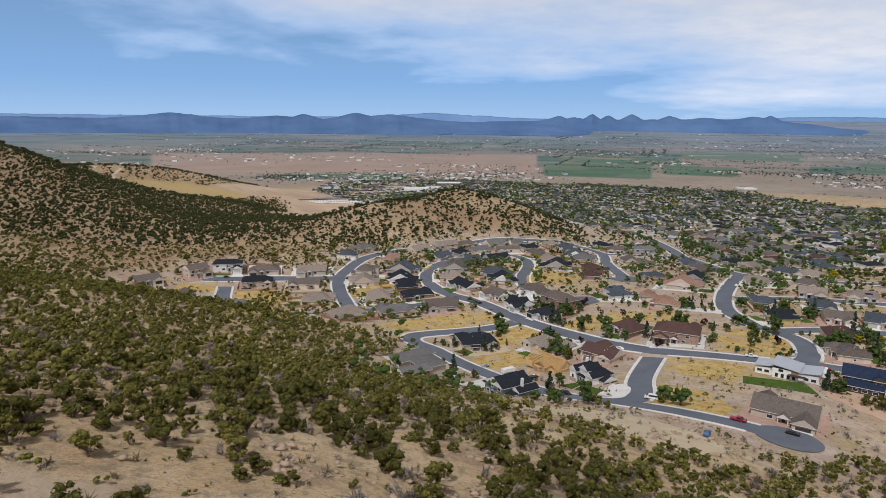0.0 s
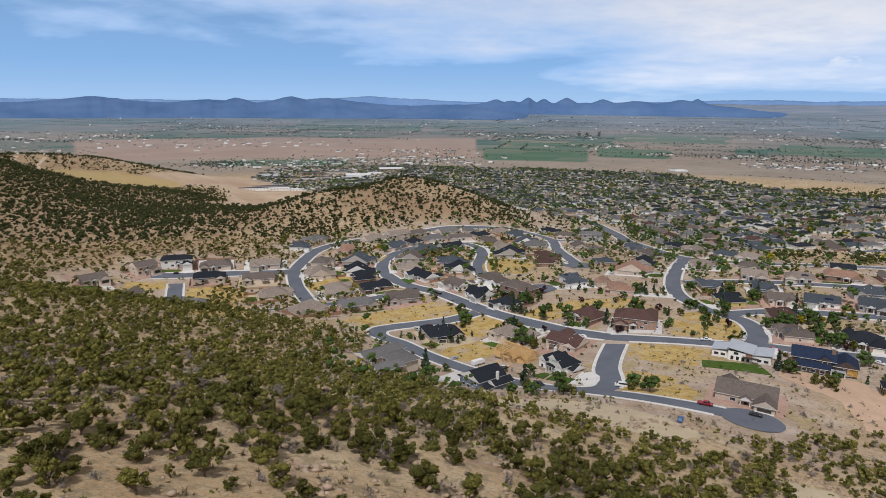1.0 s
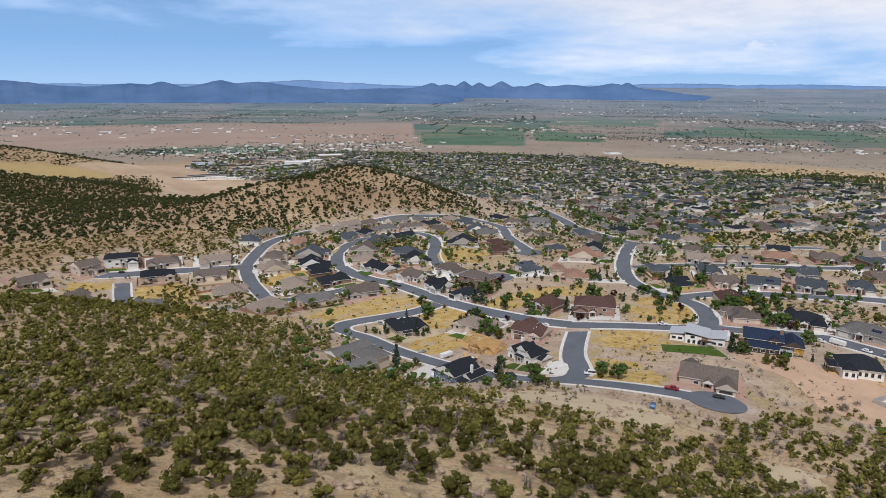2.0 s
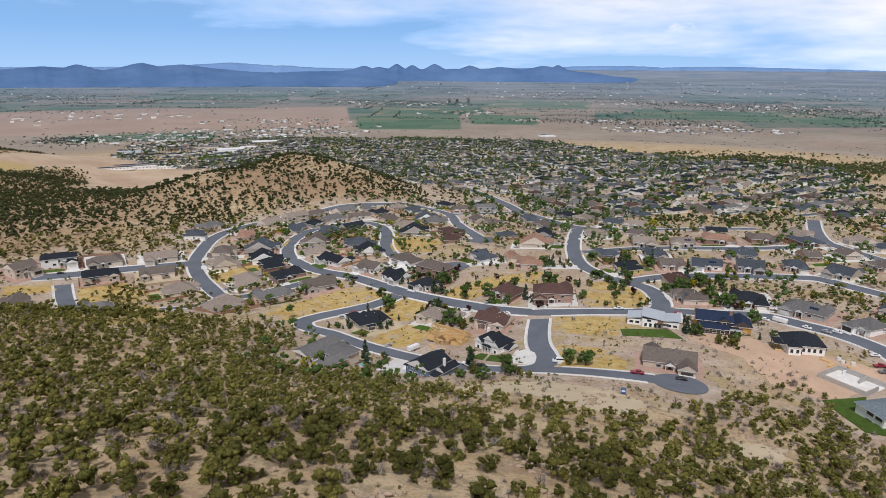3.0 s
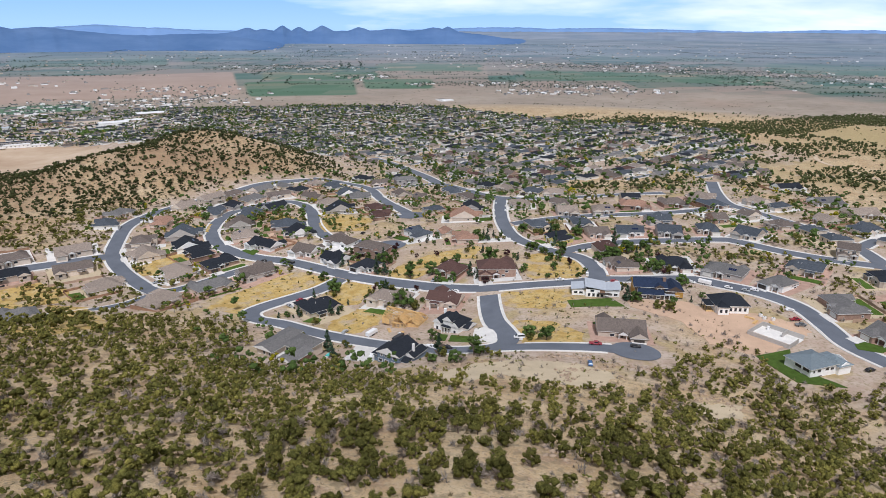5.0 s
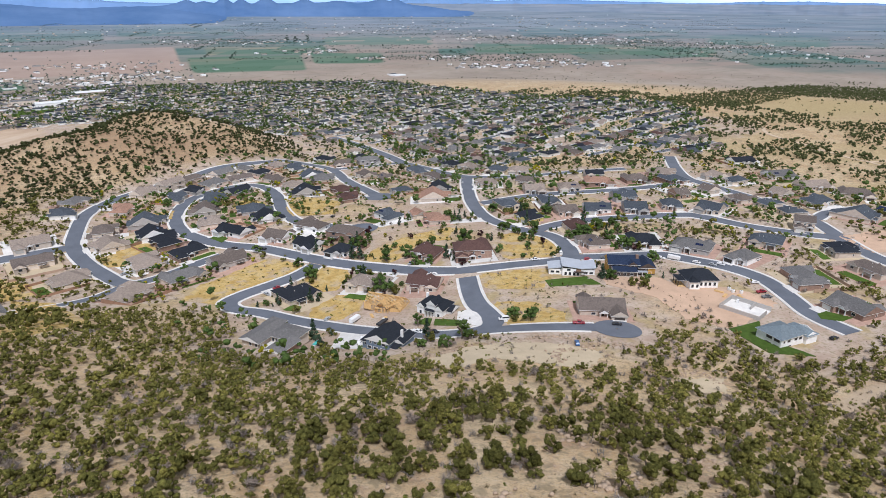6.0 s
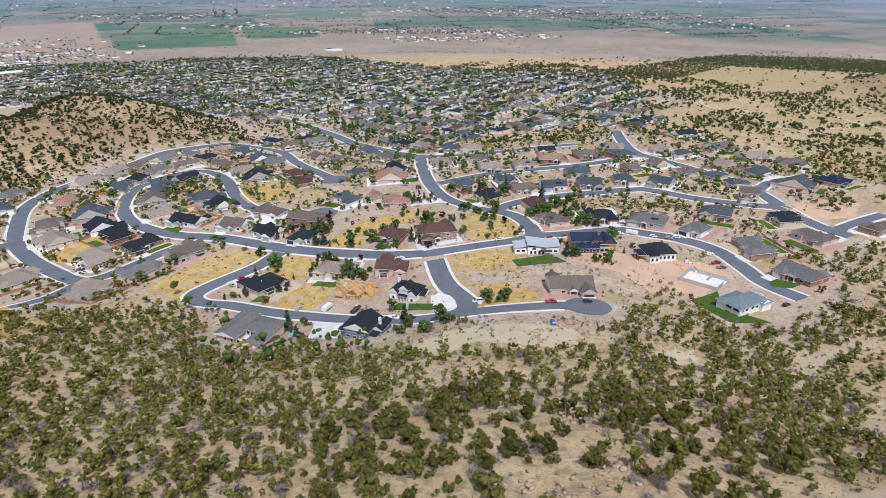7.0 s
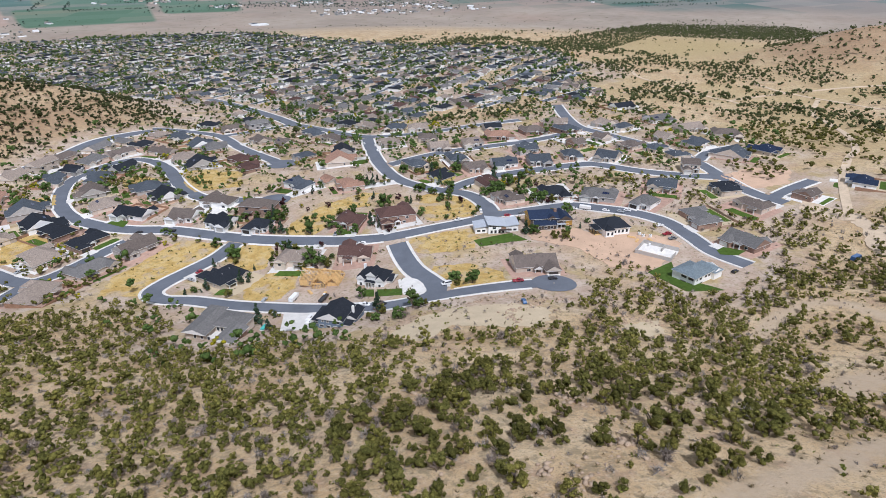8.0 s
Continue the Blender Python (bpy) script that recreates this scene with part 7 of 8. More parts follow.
K, W_ = ROOFS["K"], WALLS["w"]
ob = stand("house", 70.8, 286.6, 300, "white two-storey house with steep charcoal roof and three front gables")
block(ob, -7.6, 7.6, -5.0, 5.5, 4.4, W_)
roof_part(ob, -7.6, 7.6, -5.0, 5.5, 4.4, 4.0, K, hip=True)
for gx_, gw, gy, gr, gh in ((-5.2, 4.4, -7.2, 2.4, 4.3), (5.2, 4.6, -7.0, 2.5, 4.3), (0.0, 5.2, -5.6, 2.4, 5.9)):
    block(ob, gx_ - gw / 2, gx_ + gw / 2, gy, 0, gh, W_, (("s", gr * 0.95),))
    roof_part(ob, gx_ - gw / 2, gx_ + gw / 2, gy, 2.5, gh, gr, K, hip=False, along="y", over=0.45)
    opening(ob, "small", gx_, gy - 0.03, gh + 0.2, 0, True)
    if gh < 5.5:
        opening(ob, "tall", gx_, gy - 0.03, 1.5, 0, True)
        slab(ob, "wainscot", gx_ - gw / 2 - 0.03, gx_ + gw / 2 + 0.03, gy - 0.05, gy + 0.3, -1.2, 0.7, ROCK, "pale stone wainscot")
roof_part(ob, -2.9, 2.8, -7.4, -4.6, 2.9, 0.5, K, hip=True, over=0.3)
for k in (-2.6, -0.9, 0.9, 2.5):
    shared("porch_post", POST_MESH, ob, pose(k, -7.1, 0.12))
shared("door", DOOR_MESH, ob, pose(-1.4, -5.63, 0.1))
opening(ob, "wide", 1.0, -5.63, 1.6, 0, True)
block(ob, 7.5, 10.5, -3.0, 5, 3.0, W_, (("e", 2.0),))
roof_part(ob, 7.1, 10.5, -3.0, 5, 3.0, 2.2, K, hip=False)
for k in (-1.1, 3.0):
    shared("garage_door", GARAGE_MESHES[(2.7, "dark")], ob, pose(10.53, k, 0, 0, 0, 90))
slab(ob, "chimney", -7.2, -6.0, 2, 3.2, 2, 8.2, W_, "white chimney")

# ---- the blue-grey house with its gable to the slope ----
ob = stand("house", 28.9, 261.3, 302, "blue-grey house with dark roofs and a wide gable", base=level(28.9, 261.3) + 0.6)
U = WALLS["u"]
block(ob, -6, 6, -7.5, 7.5, 4.9, U, (("s", 3.1), ("n", 3.1)))
roof_part(ob, -6, 6, -7.5, 7.5, 4.9, 3.3, K, hip=False, along="y", over=0.5)
block(ob, -9.3, 9.0, -5.5, 6, 2.7, U)
roof_part(ob, -9.3, 9.0, -6.2, 6, 2.7, 1.6, K, hip=True, over=0.7)
block(ob, 5.4, 10.2, -2, 8, 3.6, U, (("n", 1.5),))
roof_part(ob, 5.2, 10.2, -2, 8, 3.6, 1.7, K, hip=False, along="y")
for k in (-3.6, -1.2, 3.4):
    opening(ob, "small" if k < 0 else "wide", k, -7.53, 4.0, 0, True)
for k in (-4.2, -1.0, 2.6):
    opening(ob, "wide", k, -7.53, 1.3, 0, True)
for k in (-7.6, 7.4):
    opening(ob, "small", k, -5.53, 1.3, 0, True)
slab(ob, "vent", -0.6, 0.6, -7.56, -7.4, 6.1, 6.9, TRIM, "white gable vent")
slab(ob, "chimney", 7.4, 8.4, 0.5, 1.5, 3, 8.8, W_, "white chimney")

# ---- the large low grey house above the slope ----
G = ROOFS["G"]
ob = stand("house", -14, 293, 302, "large low house with grey hipped roofs and a recessed patio", base=level(-14, 293) + 1.4)
S_ = WALLS["g"]
block(ob, -13, -3, -7, 12, 3.0, WALLS["t"])
roof_part(ob, -13, -3, -7, 12, 3.0, 2.0, G, hip=False, along="y", over=1.2)
block(ob, -4, 10, 1, 13, 3.3, WALLS["t"])
roof_part(ob, -4, 10, 1, 13, 3.3, 2.0, G, hip=True, over=1.0)
block(ob, 4.5, 12, -10, 3, 3.0, WALLS["b"])
roof_part(ob, 4.5, 12, -10, 3, 3.0, 1.7, G, hip=False, along="y", over=1.1)
block(ob, -14, -6, 9, 16, 3.0, WALLS["t"])
roof_part(ob, -14, -6, 9, 16, 3.0, 1.4, G, hip=True, over=0.9)
slab(ob, "patio", -12, 4, -14, 1, -1.4, -0.05, CONCRETE, "pale patio floor")
for k in (-8, -4.5, -1):
    opening(ob, "tall", k, -7.03, 1.4, 0, True)
for k in (-1.2, 0.8, 2.6):
    opening(ob, "tall", k, 0.97, 1.4, 0, True)
opening(ob, "wide", 7.8, -10.03, 1.6, 0, True)
for k in (-0.6, 3.0):
    shared("porch_post", POST_MESH, ob, pose(k, -6.6, 0.2))
for k, (a, b) in enumerate(((-6, -10), (-2.5, -9), (0.5, -11), (-9, -11))):
    chair = stand("patio_chair", *local(-14, 293, 302, a, b), 302 + 40 * k, "dark patio chair on a terrace", "chair", level(-14, 293) + 1.36)
    slab(chair, "seat", -0.35, 0.35, -0.35, 0.35, 0.34, 0.44, DARK_DOOR)
    slab(chair, "backrest", -0.35, 0.35, 0.30, 0.38, 0.44, 1.0, DARK_DOOR)
    for lx in (-0.3, 0.3):
        for ly in (-0.3, 0.3):
            slab(chair, "leg", lx - 0.03, lx + 0.03, ly - 0.03, ly + 0.03, 0.0, 0.34, DARK_DOOR)

# ---- the white modern house with single-pitch metal roofs ----
def shed_roof(ob, x0, x1, y0, y1, z_low, z_high, material, over=0.6, label=""):
    """A single-pitch roof that rises towards +x or, with y bounds swapped, -x."""
    bm = bmesh.new()
    a, b = min(y0, y1) - over, max(y0, y1) + over
    v = [bm.verts.new(c) for c in ((x0 - over, a, z_low), (x1 + over, a, z_high), (x1 + over, b, z_high), (x0 - over, b, z_low))]
    w = [bm.verts.new((q.co.x, q.co.y, q.co.z + 0.25)) for q in v]
    bm.faces.new(v[::-1])
    bm.faces.new(w)
    for i in range(4):
        bm.faces.new((v[i], v[(i + 1) % 4], w[(i + 1) % 4], w[i]))
    roof_ = part("roof", bm, material, ob, label)
    for k in range(int(x1 - x0) + 1):
        f = k / max(1, int(x1 - x0) + 1)
        zz = z_low + (z_high - z_low) * (f * (x1 - x0) + over) / (x1 - x0 + 2 * over)
        bm = bmesh.new()
        box(bm, x0 + f * (x1 - x0) - 0.03, x0 + f * (x1 - x0) + 0.03, a, b, zz + 0.2, zz + 0.33)
        part("seam", bm, material, roof_)
    return roof_


M_ = ROOFS["M"]
ob = stand("house", 158.4, 280.6, 323, "white modern house with pale single-pitch metal roofs")
block(ob, -13, -5.5, -4, 6, 3.2, W_)
shed_roof(ob, -13, -5.5, -4, 6, 3.3, 4.6, M_)
block(ob, -5.5, 5, -6, 7, 4.6, W_)
shed_roof(ob, -5.5, 5, -6, 7, 6.2, 4.7, M_)
slab(ob, "clerestory", -5.3, 4.8, -5.8, 6.8, 4.6, 4.95, DARK_DOOR, "dark clerestory band")
block(ob, 5, 13, -4, 7.5, 3.6, W_)
shed_roof(ob, 5, 13, -4, 7.5, 3.7, 4.9, M_)
slab(ob, "deck_roof", 1, 8, -8.2, -5.8, 2.9, 3.1, DARK_DOOR, "dark canopy over the terrace")
for k, z in ((-11, 1.6), (-8, 1.6), (-3.6, 1.5), (-1.2, 1.5), (1.2, 1.5), (3.4, 1.5), (8, 1.6), (11, 1.6)):
    opening(ob, "tall" if abs(k) < 5 else "wide", k, -4.03 if abs(k) > 5 else -6.03, z, 0, True)
opening(ob, "wide", -2, -6.03, 3.9, 0, True)
slab(ob, "cladding", 2.2, 5.02, -6.06, -5.9, 2.8, 4.9, FENCE, "brown timber cladding")

# ---- the big dark-roofed timber house ----
N_ = ROOFS["N"]
ob = stand("house", 189, 264.6, 326, "large two-storey timber house with dark blue roof and ochre gable ends", base=level(189, 264.6) + 0.4)
O_ = WALLS["o"]
D_ = WALLS["d"]
block(ob, -13, 4, -5, 7, 5.6, D_)
roof_part(ob, -13, 4, -5, 7, 5.6, 3.6, N_, gable=O_, hip=False, over=0.8)
slab(ob, "cladding", -13.08, -12.98, -4.9, 6.9, -1.0, 5.55, O_, "ochre timber end wall")
block(ob, 3.9, 13, -6.5, 6, 4.4, D_)
roof_part(ob, 3.9, 13, -6.5, 6, 4.4, 2.9, N_, gable=D_, hip=False, along="y", over=0.7)
slab(ob, "cladding", 8.9, 12.9, -6.58, -6.48, 1.0, 4.35, O_, "ochre timber front")
slab(ob, "cladding", 12.98, 13.08, -6.4, 5.9, -1.0, 4.35, O_, "ochre timber end wall")
block(ob, -11, 2, -9, -4.98, 2.8, D_)
roof_part(ob, -11, 2, -9, -3.0, 2.8, 2.2, N_, hip=False, over=0.6)
block(ob, -2.2, 2.4, -6.5, 1, 6.0, D_)
roof_part(ob, -2.2, 2.4, -6.5, 2, 6.0, 1.8, N_, gable=D_, hip=False, along="y", over=0.5)
slab(ob, "porch", 2.4, 8.5, -9.0, -6.0, 2.6, 2.85, ROOFS["M"], "pale metal porch roof")
for k in (2.8, 5.4, 8.2):
    shared("porch_post", POST_MESH, ob, pose(k, -8.7, -0.1))
for k, yy, z in ((-8, -9.03, 1.5), (-4.5, -9.03, 1.5), (-0.6, -9.03, 1.5), (5.2, -6.53, 1.5), (10, -6.53, 1.5), (8.4, -6.53, 4.4), (-9, -5.03, 4.2), (-5.5, -5.03, 4.2), (0.1, -6.53, 5.2)):
    opening(ob, "wide", k, yy, z, 0, True)
slab(ob, "chimney", 2.6, 4.2, -1.5, 0.2, 4, 10.2, WALLS["b"], "stone chimney")

# ---- the white house with grey roof and green slope of lawn ----
ob = stand("house", 186, 166.5, 354, "white two-storey house with slate roof and covered balconies", base=level(186, 166.5) + 0.3)
S = ROOFS["P"]
block(ob, -11, 4, -6.5, 6.5, 4.6, W_)
roof_part(ob, -11, 4, -6.5, 6.5, 4.6, 2.8, S, hip=True, over=0.7)
block(ob, 3.9, 11, -8, 4, 3.6, W_, (("s", 1.8), ("e", 1.8)))
roof_part(ob, 3.9, 11, -8, 4, 3.6, 2.2, S, hip=True, over=0.6)
for z in (-0.6, 2.6):
    for k in (-4.2, -0.2):
        # flat dark panel on the wall stands in for a balcony's shaded inside
        slab(ob, "balcony_recess", -11.06, -10.9, k - 1.5, k + 1.5, z - 0.4, z + 1.7, DARK_DOOR, "flat dark panel for the shade inside a balcony")
        slab(ob, "railing", -11.2, -11.1, k - 1.6, k + 1.6, z - 0.5, z + 0.3, TRIM, "white balcony rail")
for k, z in ((-9, 3.2), (-6, 3.2), (-5, 0.3), (-8.4, 0.3), (-1.5, 3.2), (1.5, 3.0)):
    opening(ob, "small" if k < -7 else "wide", k, -6.53, z, 0, True)
shared("garage_door", GARAGE_MESHES[(4.9, "dark")], ob, pose(11.03, -2, 0, 0, 0, 90))

# ---- the white house with a steep dark hipped roof ----
ob = stand("house", 207, 231, 330, "white house with steep navy-black hipped roof on bare earth", base=level(207, 231) + 0.5)
block(ob, -8.5, 8.5, -6.5, 7.5, 4.0, W_)
roof_part(ob, -8.5, 8.5, -6.5, 7.5, 4.0, 4.6, K, hip=True, over=0.7)
block(ob, -8.0, -2.5, -9.0, -6.48, 4.0, W_)
roof_part(ob, -8.0, -2.5, -9.0, -1.5, 4.0, 2.0, K, gable=W_, hip=True, along="y", over=0.5)
slab(ob, "deck", -13.0, -8.5, -5, 3, -0.4, 0.0, LUMBER, "raised timber deck")
for k in (-4.6, -1.0, 2.6):
    slab(ob, "deck_post", -12.9, -12.6, k, k + 0.3, -1.5, 3.4, DARK_DOOR, "dark deck post")
roof_part(ob, -13.0, -8.3, -5, 3, 3.4, 0.7, K, hip=True, over=0.4)
for k in (-6.6, -4.0):
    opening(ob, "tall", k, -9.03, 2.0, 0, True)
for k in (-0.8, 1.6, 4.0, 6.6):
    opening(ob, "tall", k, -6.53, 2.0, 0, True)
for k in (-3.5, 0.5, 4.5):
    opening(ob, "wide", 8.53, k, 2.0, 90, True)
shared("door", DOOR_MESH, ob, pose(-1.8, -6.53, 0.05))

# ---- the foundation pit ----
ob = stand("house_foundation", 199, 196, 283, "new grey concrete foundation walls round a pale slab", "foundation")
slab(ob, "floor_slab", -10, 10, -8, 8, -0.6, 0.05, CONCRETE, "pale concrete slab")
for x0, x1, y0, y1 in ((-10, 10, 7.7, 8), (-10, 10, -8, -7.7), (-10, -9.7, -7.7, 7.7), (9.7, 10, -7.7, 2), (2, 2.3, 2, 7.7)):
    slab(ob, "foundation_wall", x0, x1, y0, y1, -1.2, 2.3, S_, "bare concrete wall")

# ---- the house under construction: an open lumber frame ----
ob = stand("unfinished_house", 55, 314, 308, "open lumber frame of a house under construction", "house frame")
stud = bmesh.new()
box(stud, -0.09, 0.09, -0.09, 0.09, -0.5, 3.0)
STUD = mesh_of("stud", stud, LUMBER)


def stud_wall(x0, y0, x1, y1):
    length = math.hypot(x1 - x0, y1 - y0)
    q = math.degrees(math.atan2(y1 - y0, x1 - x0))
    m = max(2, int(length / 0.8))
    for i in range(m + 1):
        shared("stud", STUD, ob, pose(x0 + (x1 - x0) * i / m, y0 + (y1 - y0) * i / m, 0, 0, 0, q))
    for z in (-0.02, 2.95):
        bm = bmesh.new()
        box(bm, 0, length, -0.08, 0.08, z, z + 0.12)
        b_ = part("plate", bm, LUMBER, ob)
        b_.matrix_basis = pose(x0, y0, 0, 0, 0, q)


for wall_ in ((-11, -5, -3.5, -5), (-3.5, -5, -3.5, -7), (-3.5, -7, 4, -7), (4, -7, 4, -5), (4, -5, 11, -5), (11, -5, 11, 7), (11, 7, -11, 7), (-11, 7, -11, -5), (-3.5, -5, -3.5, 7), (4, -5, 4, 7), (-11, 1, 11, 1)):
    stud_wall(*wall_)


def rafters(x0, x1, y0, y1, rise, along):
    """Pairs of rafters on a ridge board."""
    half = (y1 - y0) / 2 if along == "x" else (x1 - x0) / 2
    length = math.hypot(half, rise)
    bm = bmesh.new()
    box(bm, -0.1, 0.1, 0, length, -0.14, 0.14)
    me = mesh_of("rafter", bm, LUMBER)
    a = math.degrees(math.atan2(rise, half))
    run = (x1 - x0) if along == "x" else (y1 - y0)
    for i in range(int(run / 0.7) + 1):
        o_ = i * 0.7
        if along == "x":
            shared("rafter", me, ob, pose(x0 + o_, y0, 3.1, a, 0, 0))
            shared("rafter", me, ob, pose(x0 + o_, y1, 3.1, a, 0, 180))
        else:
            shared("rafter", me, ob, pose(x0, y0 + o_, 3.1, a, 0, -90))
            shared("rafter", me, ob, pose(x1, y0 + o_, 3.1, a, 0, 90))


rafters(-11, 11, -5, 7, 4.4, "x")
rafters(-3.5, 4, -7, 1, 3.4, "y")
rafters(4, 11, -6, 3, 3.0, "y")
slab(ob, "ridge_board", -11, 11, 0.9, 1.1, 7.3, 7.6, LUMBER)
for x0, x1, y0, y1, z0, z1 in ((-11.1, -6.5, -5.12, -5.08, 0, 3.0), (4.6, 11.1, -5.12, -5.08, 0, 3.0), (-11.12, -11.08, -5, 2, 0, 3.0), (-3.5, 1, -7.12, -7.08, 2.2, 3.0)):
    slab(ob, "sheathing", x0, x1, y0, y1, z0, z1, LUMBER, "pale sheathing board")


# ---- vehicles ----
def wheel_mesh():
    bm = bmesh.new()
    bmesh.ops.create_cone(bm, cap_ends=True, segments=14, radius1=0.36, radius2=0.36, depth=0.24, matrix=Matrix.Rotation(math.pi / 2, 4, "X"))
    return mesh_of("wheel", bm, TYRE)


WHEEL = wheel_mesh()


def shell(profile, width, taper=0.0):
    """A body swept across from a side outline; the outline's upper points may lean inwards."""
    bm = bmesh.new()
    top = max(z for _, z in profile)
    sides = []
    for s in (-1, 1):
        sides.append([bm.verts.new((x, s * (width / 2 - taper * max(0, (z - 0.85) / (top - 0.85 + 1e-6))), z)) for x, z in profile])
    bm.faces.new(sides[0])
    bm.faces.new(sides[1][::-1])
    m = len(profile)
    for i in range(m):
        bm.faces.new((sides[0][i], sides[1][i], sides[1][(i + 1) % m], sides[0][(i + 1) % m]))
    bmesh.ops.recalc_face_normals(bm, faces=bm.faces)
    bmesh.ops.bevel(bm, geom=bm.edges[:], offset=0.05, segments=1, affect="EDGES")
    return bm


SHAPES = {
    "car": ([(-2.3, 0.35), (-2.35, 0.8), (-2.0, 0.98), (1.0, 1.0), (2.2, 0.85), (2.35, 0.6), (2.3, 0.35)], [(-1.9, 0.95), (-1.4, 1.46), (0.5, 1.46), (1.2, 0.98)], 1.8, 1.45),
    "pickup": ([(-2.8, 0.45), (-2.85, 1.05), (-0.6, 1.08), (1.5, 1.12), (2.7, 1.0), (2.85, 0.7), (2.8, 0.45)], [(-0.7, 1.05), (-0.6, 1.8), (0.9, 1.8), (1.6, 1.1)], 1.95, 1.75),
    "van": ([(-2.6, 0.4), (-2.6, 1.15), (2.0, 1.15), (2.55, 0.95), (2.6, 0.4)], [(-2.6, 1.1), (-2.5, 2.1), (1.0, 2.1), (1.9, 1.12)], 1.95, 1.7),
    "trailer": ([(-3.6, 0.6), (-3.6, 2.7), (3.2, 2.7), (3.7, 2.3), (3.7, 0.6)], None, 2.4, 2.3),
    "flatbed": ([(-4.0, 0.7), (-4.0, 1.6), (3.9, 1.6), (4.0, 0.7)], None, 2.3, 2.3),
    "motorhome": ([(-4.8, 0.6), (-4.8, 3.2), (4.4, 3.2), (4.8, 2.6), (4.8, 0.6)], None, 2.5, 2.3),
    "camper": ([(-3.6, 0.6), (-3.6, 2.8), (2.6, 2.8), (3.6, 1.7), (3.4, 0.6)], None, 2.4, 2.3),
}
WORDS = {"car": "car parked by the kerb", "pickup": "pickup truck parked by the kerb", "van": "van parked by the kerb", "trailer": "box trailer parked at the kerb", "flatbed": "open flatbed trailer by the kerb", "motorhome": "long motorhome parked by a house", "camper": "camper trailer parked off the road"}
NAMES = {"car": "parked_car", "pickup": "pickup_truck", "van": "delivery_van", "trailer": "box_trailer", "flatbed": "flatbed_trailer", "motorhome": "motorhome", "camper": "camper_trailer"}


def vehicle(kind, paint, x, y, turn):
    body, cab, w, track = SHAPES[kind]
    ob = new(NAMES[kind])
    gap_ = float(street_gap(np.array(x), np.array(y)))
    ob.matrix_basis = pose(x, y, level(x, y) + (0.16 if gap_ < 0 else 0.26), 0, 0, turn)
    tagged(ob, f"{paint} {WORDS[kind]}", kind if kind in ("car", "pickup", "van") else "trailer")
    part("body", shell(body, w), PAINTS[paint], ob)
    long_ = body[-1][0]
    if cab:
        part("cabin", shell(cab, w - 0.12, 0.14), PAINTS[paint], ob)
        zc, zt = cab[0][1], max(z for _, z in cab)
        xs = [p[0] for p in cab]
        for s in (-1, 1):
            slab(ob, "side_window", xs[1] + 0.05, xs[2] - 0.05, s * (w / 2 - 0.09) - 0.05, s * (w / 2 - 0.09) + 0.05, zc + 0.12, zt - 0.14, GLASS)
        bm = bmesh.new()
        a, b = cab[-2], cab[-1]
        q = [(a[0] + 0.06, -w / 2 + 0.25, a[1] - 0.03), (a[0] + 0.06, w / 2 - 0.25, a[1] - 0.03), (b[0] + 0.03, w / 2 - 0.16, b[1] + 0.06), (b[0] + 0.03, -w / 2 + 0.16, b[1] + 0.06)]
        v0 = [bm.verts.new(p) for p in q]
        v1 = [bm.verts.new((p[0] + 0.05, p[1], p[2] + 0.03)) for p in q]
        bm.faces.new(v1)
        bm.faces.new(v0[::-1])
        for i in range(4):
            bm.faces.new((v0[i], v0[(i + 1) % 4], v1[(i + 1) % 4], v1[i]))
        part("windscreen", bm, GLASS, ob)
    elif kind in ("motorhome", "camper", "trailer"):
        slab(ob, "side_stripe", -long_ * 0.9, long_ * 0.9, -w / 2 - 0.02, w / 2 + 0.02, 1.5 if kind != "trailer" else 0.75, 1.95 if kind != "trailer" else 0.9, GLASS if kind != "trailer" else PAINTS["grey"], "dark window band" if kind != "trailer" else "grey sill band")
    axles = (-long_ * 0.62, long_ * 0.62) if kind in ("car", "pickup", "van", "motorhome") else (-0.6, 0.5)
    for ax in axles:
        for s in (-1, 1):
            shared("wheel", WHEEL, ob, pose(ax, s * track / 2, 0.36))
    if kind in ("trailer", "camper", "flatbed"):
        slab(ob, "drawbar", long_ - 0.1, long_ + 1.2, -0.08, 0.08, 0.45, 0.6, PAINTS["black"])
        slab(ob, "stand", long_ + 0.9, long_ + 1.0, -0.05, 0.05, 0.0, 0.5, PAINTS["black"])
    return ob


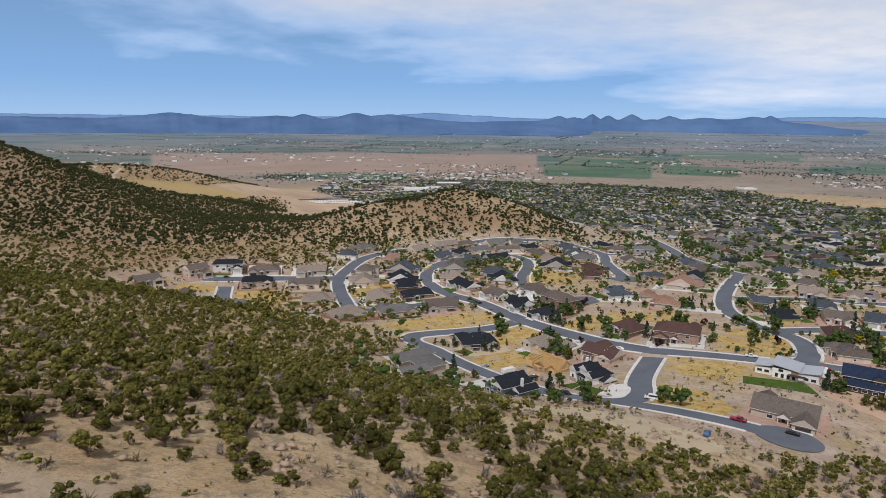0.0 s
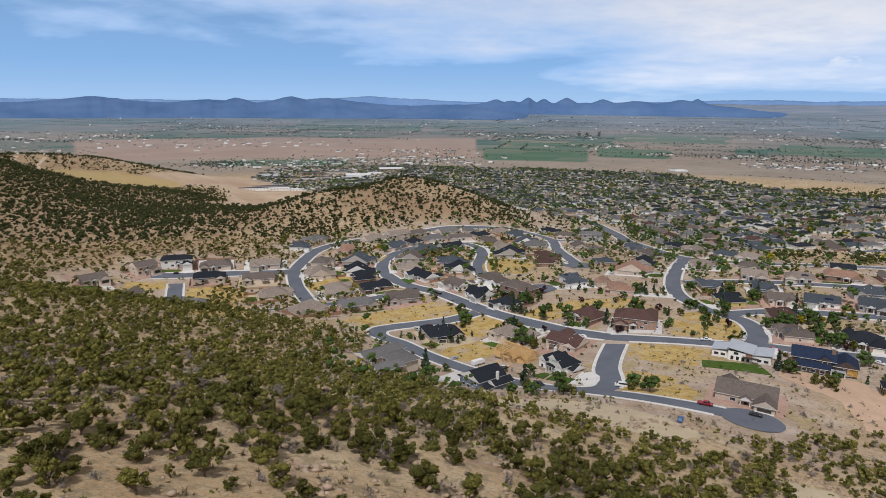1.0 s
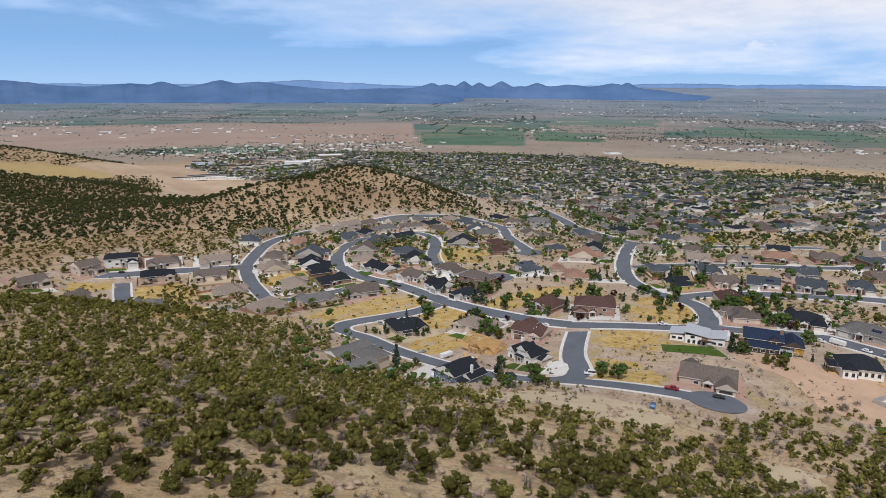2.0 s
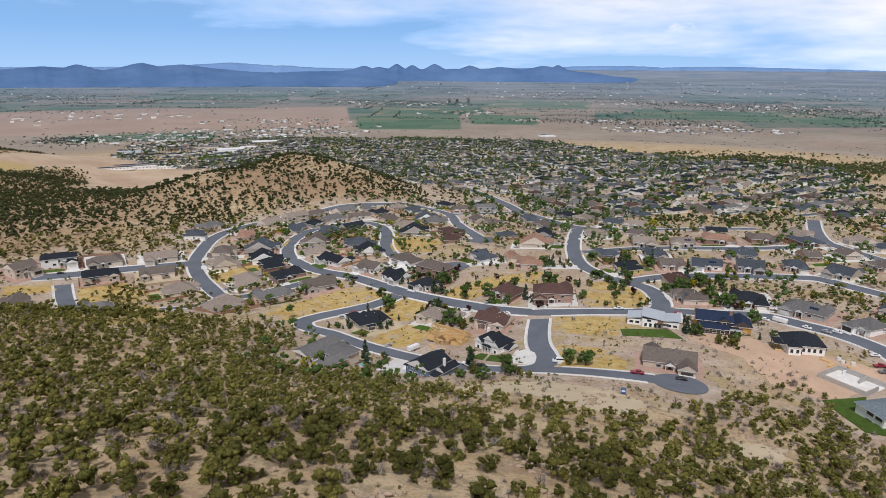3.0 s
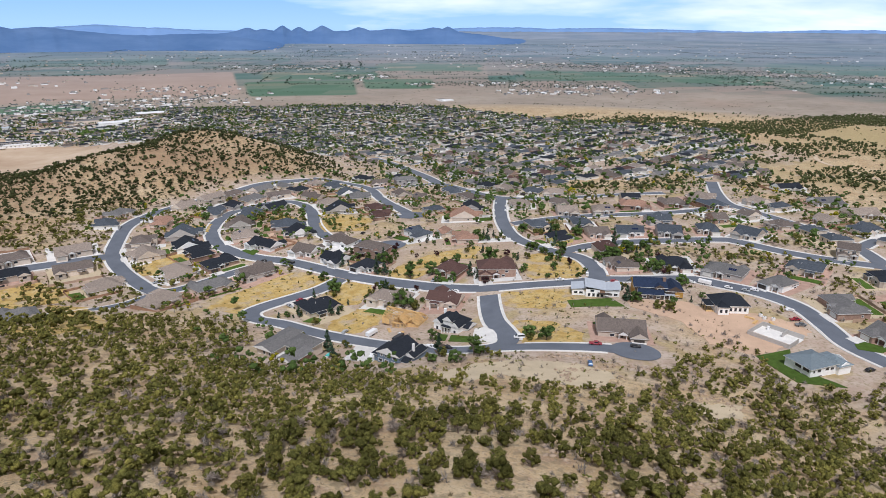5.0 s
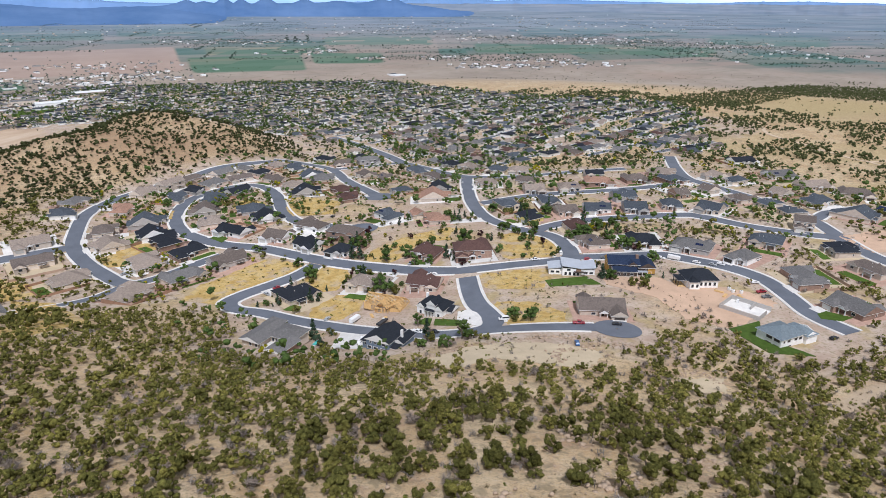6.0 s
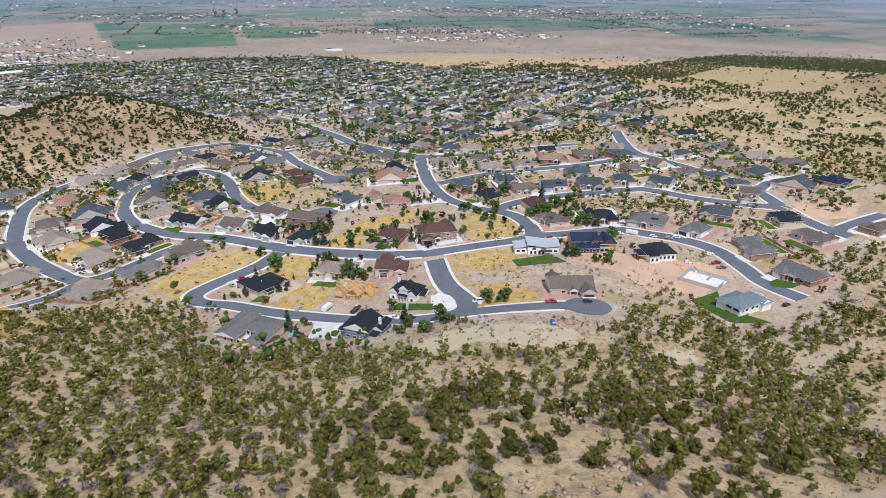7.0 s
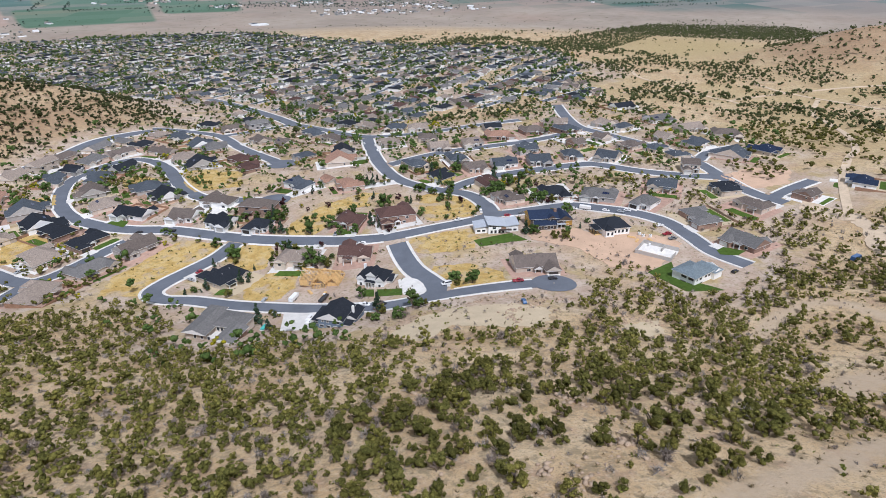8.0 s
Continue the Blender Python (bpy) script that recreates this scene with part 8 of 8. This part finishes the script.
for row in (
    ("pickup", "red", 108, 219.6, 326),
    ("car", "black", 122.5, 209.6, 325),
    ("van", "white", 85.2, 246.9, 158),
    ("trailer", "white", 34, 309.2, 30),
    ("flatbed", "black", 43, 294.5, 30),
    ("pickup", "white", 48.7, 266.8, 301),
    ("pickup", "black", 53.2, 259.4, 301),
    ("car", "silver", 23.3, 321.2, 34),
    ("car", "red", 14.4, 381.2, 198),
    ("car", "silver", 6.5, 374.9, 288),
    ("pickup", "red", 225.8, 204.8, 337),
    ("pickup", "grey", 222.4, 199.3, 337),
    ("car", "white", 234, 214, 337),
    ("car", "white", 231.6, 251.4, 291),
    ("car", "silver", 236.2, 243.4, 291),
    ("trailer", "white", 225.3, 263.1, 294),
    ("car", "white", 220.7, 268.7, 294),
    ("car", "red", 182.8, 292.6, 327),
    ("car", "grey", 193.1, 289.5, 333),
    ("pickup", "white", 155.4, 309.3, 163),
    ("car", "silver", 178.9, 313, 53),
    ("car", "black", 10.6, 463.7, 129),
    ("flatbed", "black", 26, 449.9, 119),
    ("car", "white", 225.8, 483.3, 61),
    ("car", "silver", 234.3, 513.7, 57),
    ("car", "black", 93.4, 484.5, 33),
    ("car", "white", -197.1, 527.4, 102),
    ("car", "black", -179.1, 526.4, 12),
    ("flatbed", "black", -155, 500.9, 15),
    ("car", "white", -6.4, 453.5, 194),
    ("car", "silver", -10.5, 448.7, 194),
    ("motorhome", "white", 175.6, 281.5, 57),
    ("camper", "white", 262.7, 233.2, 4),
    ("car", "white", 21.8, 274.2, 29),
    ("pickup", "white", 24.1, 277.9, 29),
    ("car", "black", 205.7, 154.6, 350),
    ("car", "white", 240.6, 241.2, 291),
    ("car", "blue", 88.2, 199.4, 56),
    ("car", "white", 138.3, 332.3, 245),
    ("car", "white", 95.8, 331.9, 135),
    ("camper", "blue", 257.4, 114.2, 350),
):
    vehicle(*row)


# cars and pickups stand on the drives of some houses
park = random.Random(91)
nearest = sorted(HOUSES, key=lambda h: math.hypot(h[0] - 150, h[1] - 330))
for hx, hy, turn, w, d, *_ in nearest[1:66:4]:
    px_, py_ = local(hx, hy, turn, park.uniform(-w / 3, w / 3), -d / 2 - park.uniform(8.5, 10.5))
    if float(street_gap(np.array(px_), np.array(py_))) > 1.0:
        vehicle(park.choice(("car", "car", "pickup")), park.choice(("white", "silver", "black", "grey", "red")), px_, py_, turn - 90 + park.uniform(-8, 8))


# ---- building site and garden odds and ends ----
def lumber_pile(x, y, turn):
    ob = stand("lumber_pile", x, y, turn, "stack of fresh lumber on bare earth", "lumber", level(x, y) + 0.1)
    for k in range(5):
        for j in range(3):
            slab(ob, "plank", -2.4, 2.4, -0.75 + k * 0.3, -0.5 + k * 0.3, j * 0.22, j * 0.22 + 0.18, LUMBER)


for row in ((205, 212, 20), (211, 207, 60), (207, 217, 110), (47, 300, 40), (63, 326, 5), (44, 309, 80)):
    lumber_pile(*row)


def site_tank(x, y):
    ob = stand("water_tank", x, y, 0, "white plastic water tank on a building site", "tank", level(x, y) + 0.08)
    bm = bmesh.new()
    bmesh.ops.create_cone(bm, cap_ends=True, segments=18, radius1=1.0, radius2=0.95, depth=1.6, matrix=Matrix.Translation((0, 0, 0.8)))
    bmesh.ops.bevel(bm, geom=[e_ for e_ in bm.edges if abs(e_.verts[0].co.z - e_.verts[1].co.z) < 0.01], offset=0.18, segments=2, affect="EDGES")
    part("shell", bm, TRIM, ob)
    bm = bmesh.new()
    bmesh.ops.create_cone(bm, cap_ends=True, segments=12, radius1=0.3, radius2=0.28, depth=0.16, matrix=Matrix.Translation((0, 0, 1.66)))
    part("lid", bm, PAINTS["grey"], ob)


for row in ((213, 213), (216, 210), (214, 216)):
    site_tank(*row)


def toilet_cabin(x, y, turn):
    ob = stand("toilet_cabin", x, y, turn, "pale blue plastic site toilet cabin", "cabin", level(x, y) + 0.1)
    slab(ob, "body", -0.55, 0.55, -0.55, 0.55, 0.0, 2.1, PAINTS["white"])
    slab(ob, "door", -0.4, 0.4, -0.6, -0.55, 0.1, 1.95, PAINTS["blue"])
    roof_part(ob, -0.55, 0.55, -0.55, 0.55, 2.1, 0.2, PAINTS["white"], over=0.06, thick=0.06)


toilet_cabin(203, 203, 30)
toilet_cabin(45, 297, 120)


def boat(x, y, turn):
    ob = stand("motor_boat", x, y, turn, "white and teal motor boat on a trailer", "boat", level(x, y) + 0.75)
    bm = bmesh.new()
    rings = []
    for px, wd, zb in ((-3.2, 1.1, 0.0), (-1.5, 1.2, -0.1), (0.5, 1.15, -0.1), (2.0, 0.8, 0.05), (3.2, 0.08, 0.5)):
        rings.append([bm.verts.new((px, sy * wd * f, z)) for sy, f, z in ((-1, 1, 0.9), (-1, 0.75, zb + 0.25), (0, 0, zb), (1, 0.75, zb + 0.25), (1, 1, 0.9))])
    for a, b in zip(rings, rings[1:]):
        for i in range(4):
            bm.faces.new((a[i], a[i + 1], b[i + 1], b[i]))
    bm.faces.new(rings[0])
    part("hull", bm, PAINTS["white"], ob)
    slab(ob, "cover", -3.0, 1.6, -0.95, 0.95, 0.8, 1.05, PAINTS["teal"], "teal boat cover")
    slab(ob, "trailer_beam", -3.0, 4.2, -0.1, 0.1, -0.35, -0.15, PAINTS["black"])
    for s_ in (-1, 1):
        shared("wheel", WHEEL, ob, pose(-0.8, s_ * 1.1, -0.36))


boat(4.5, 285.5, 35)


def patio_table(x, y, z):
    ob = stand("patio_umbrella_table", x, y, 0, "round garden table under a pale blue cover", "table", z)
    bm = bmesh.new()
    bmesh.ops.create_cone(bm, cap_ends=True, segments=20, radius1=0.9, radius2=0.85, depth=0.08, matrix=Matrix.Translation((0, 0, 0.74)))
    part("tabletop", bm, PAINTS["silver"], ob)
    slab(ob, "pedestal", -0.06, 0.06, -0.06, 0.06, 0, 0.72, PAINTS["black"])


patio_table(*local(-14, 293, 302, -4.5, -11.5), level(-14, 293) + 1.36)
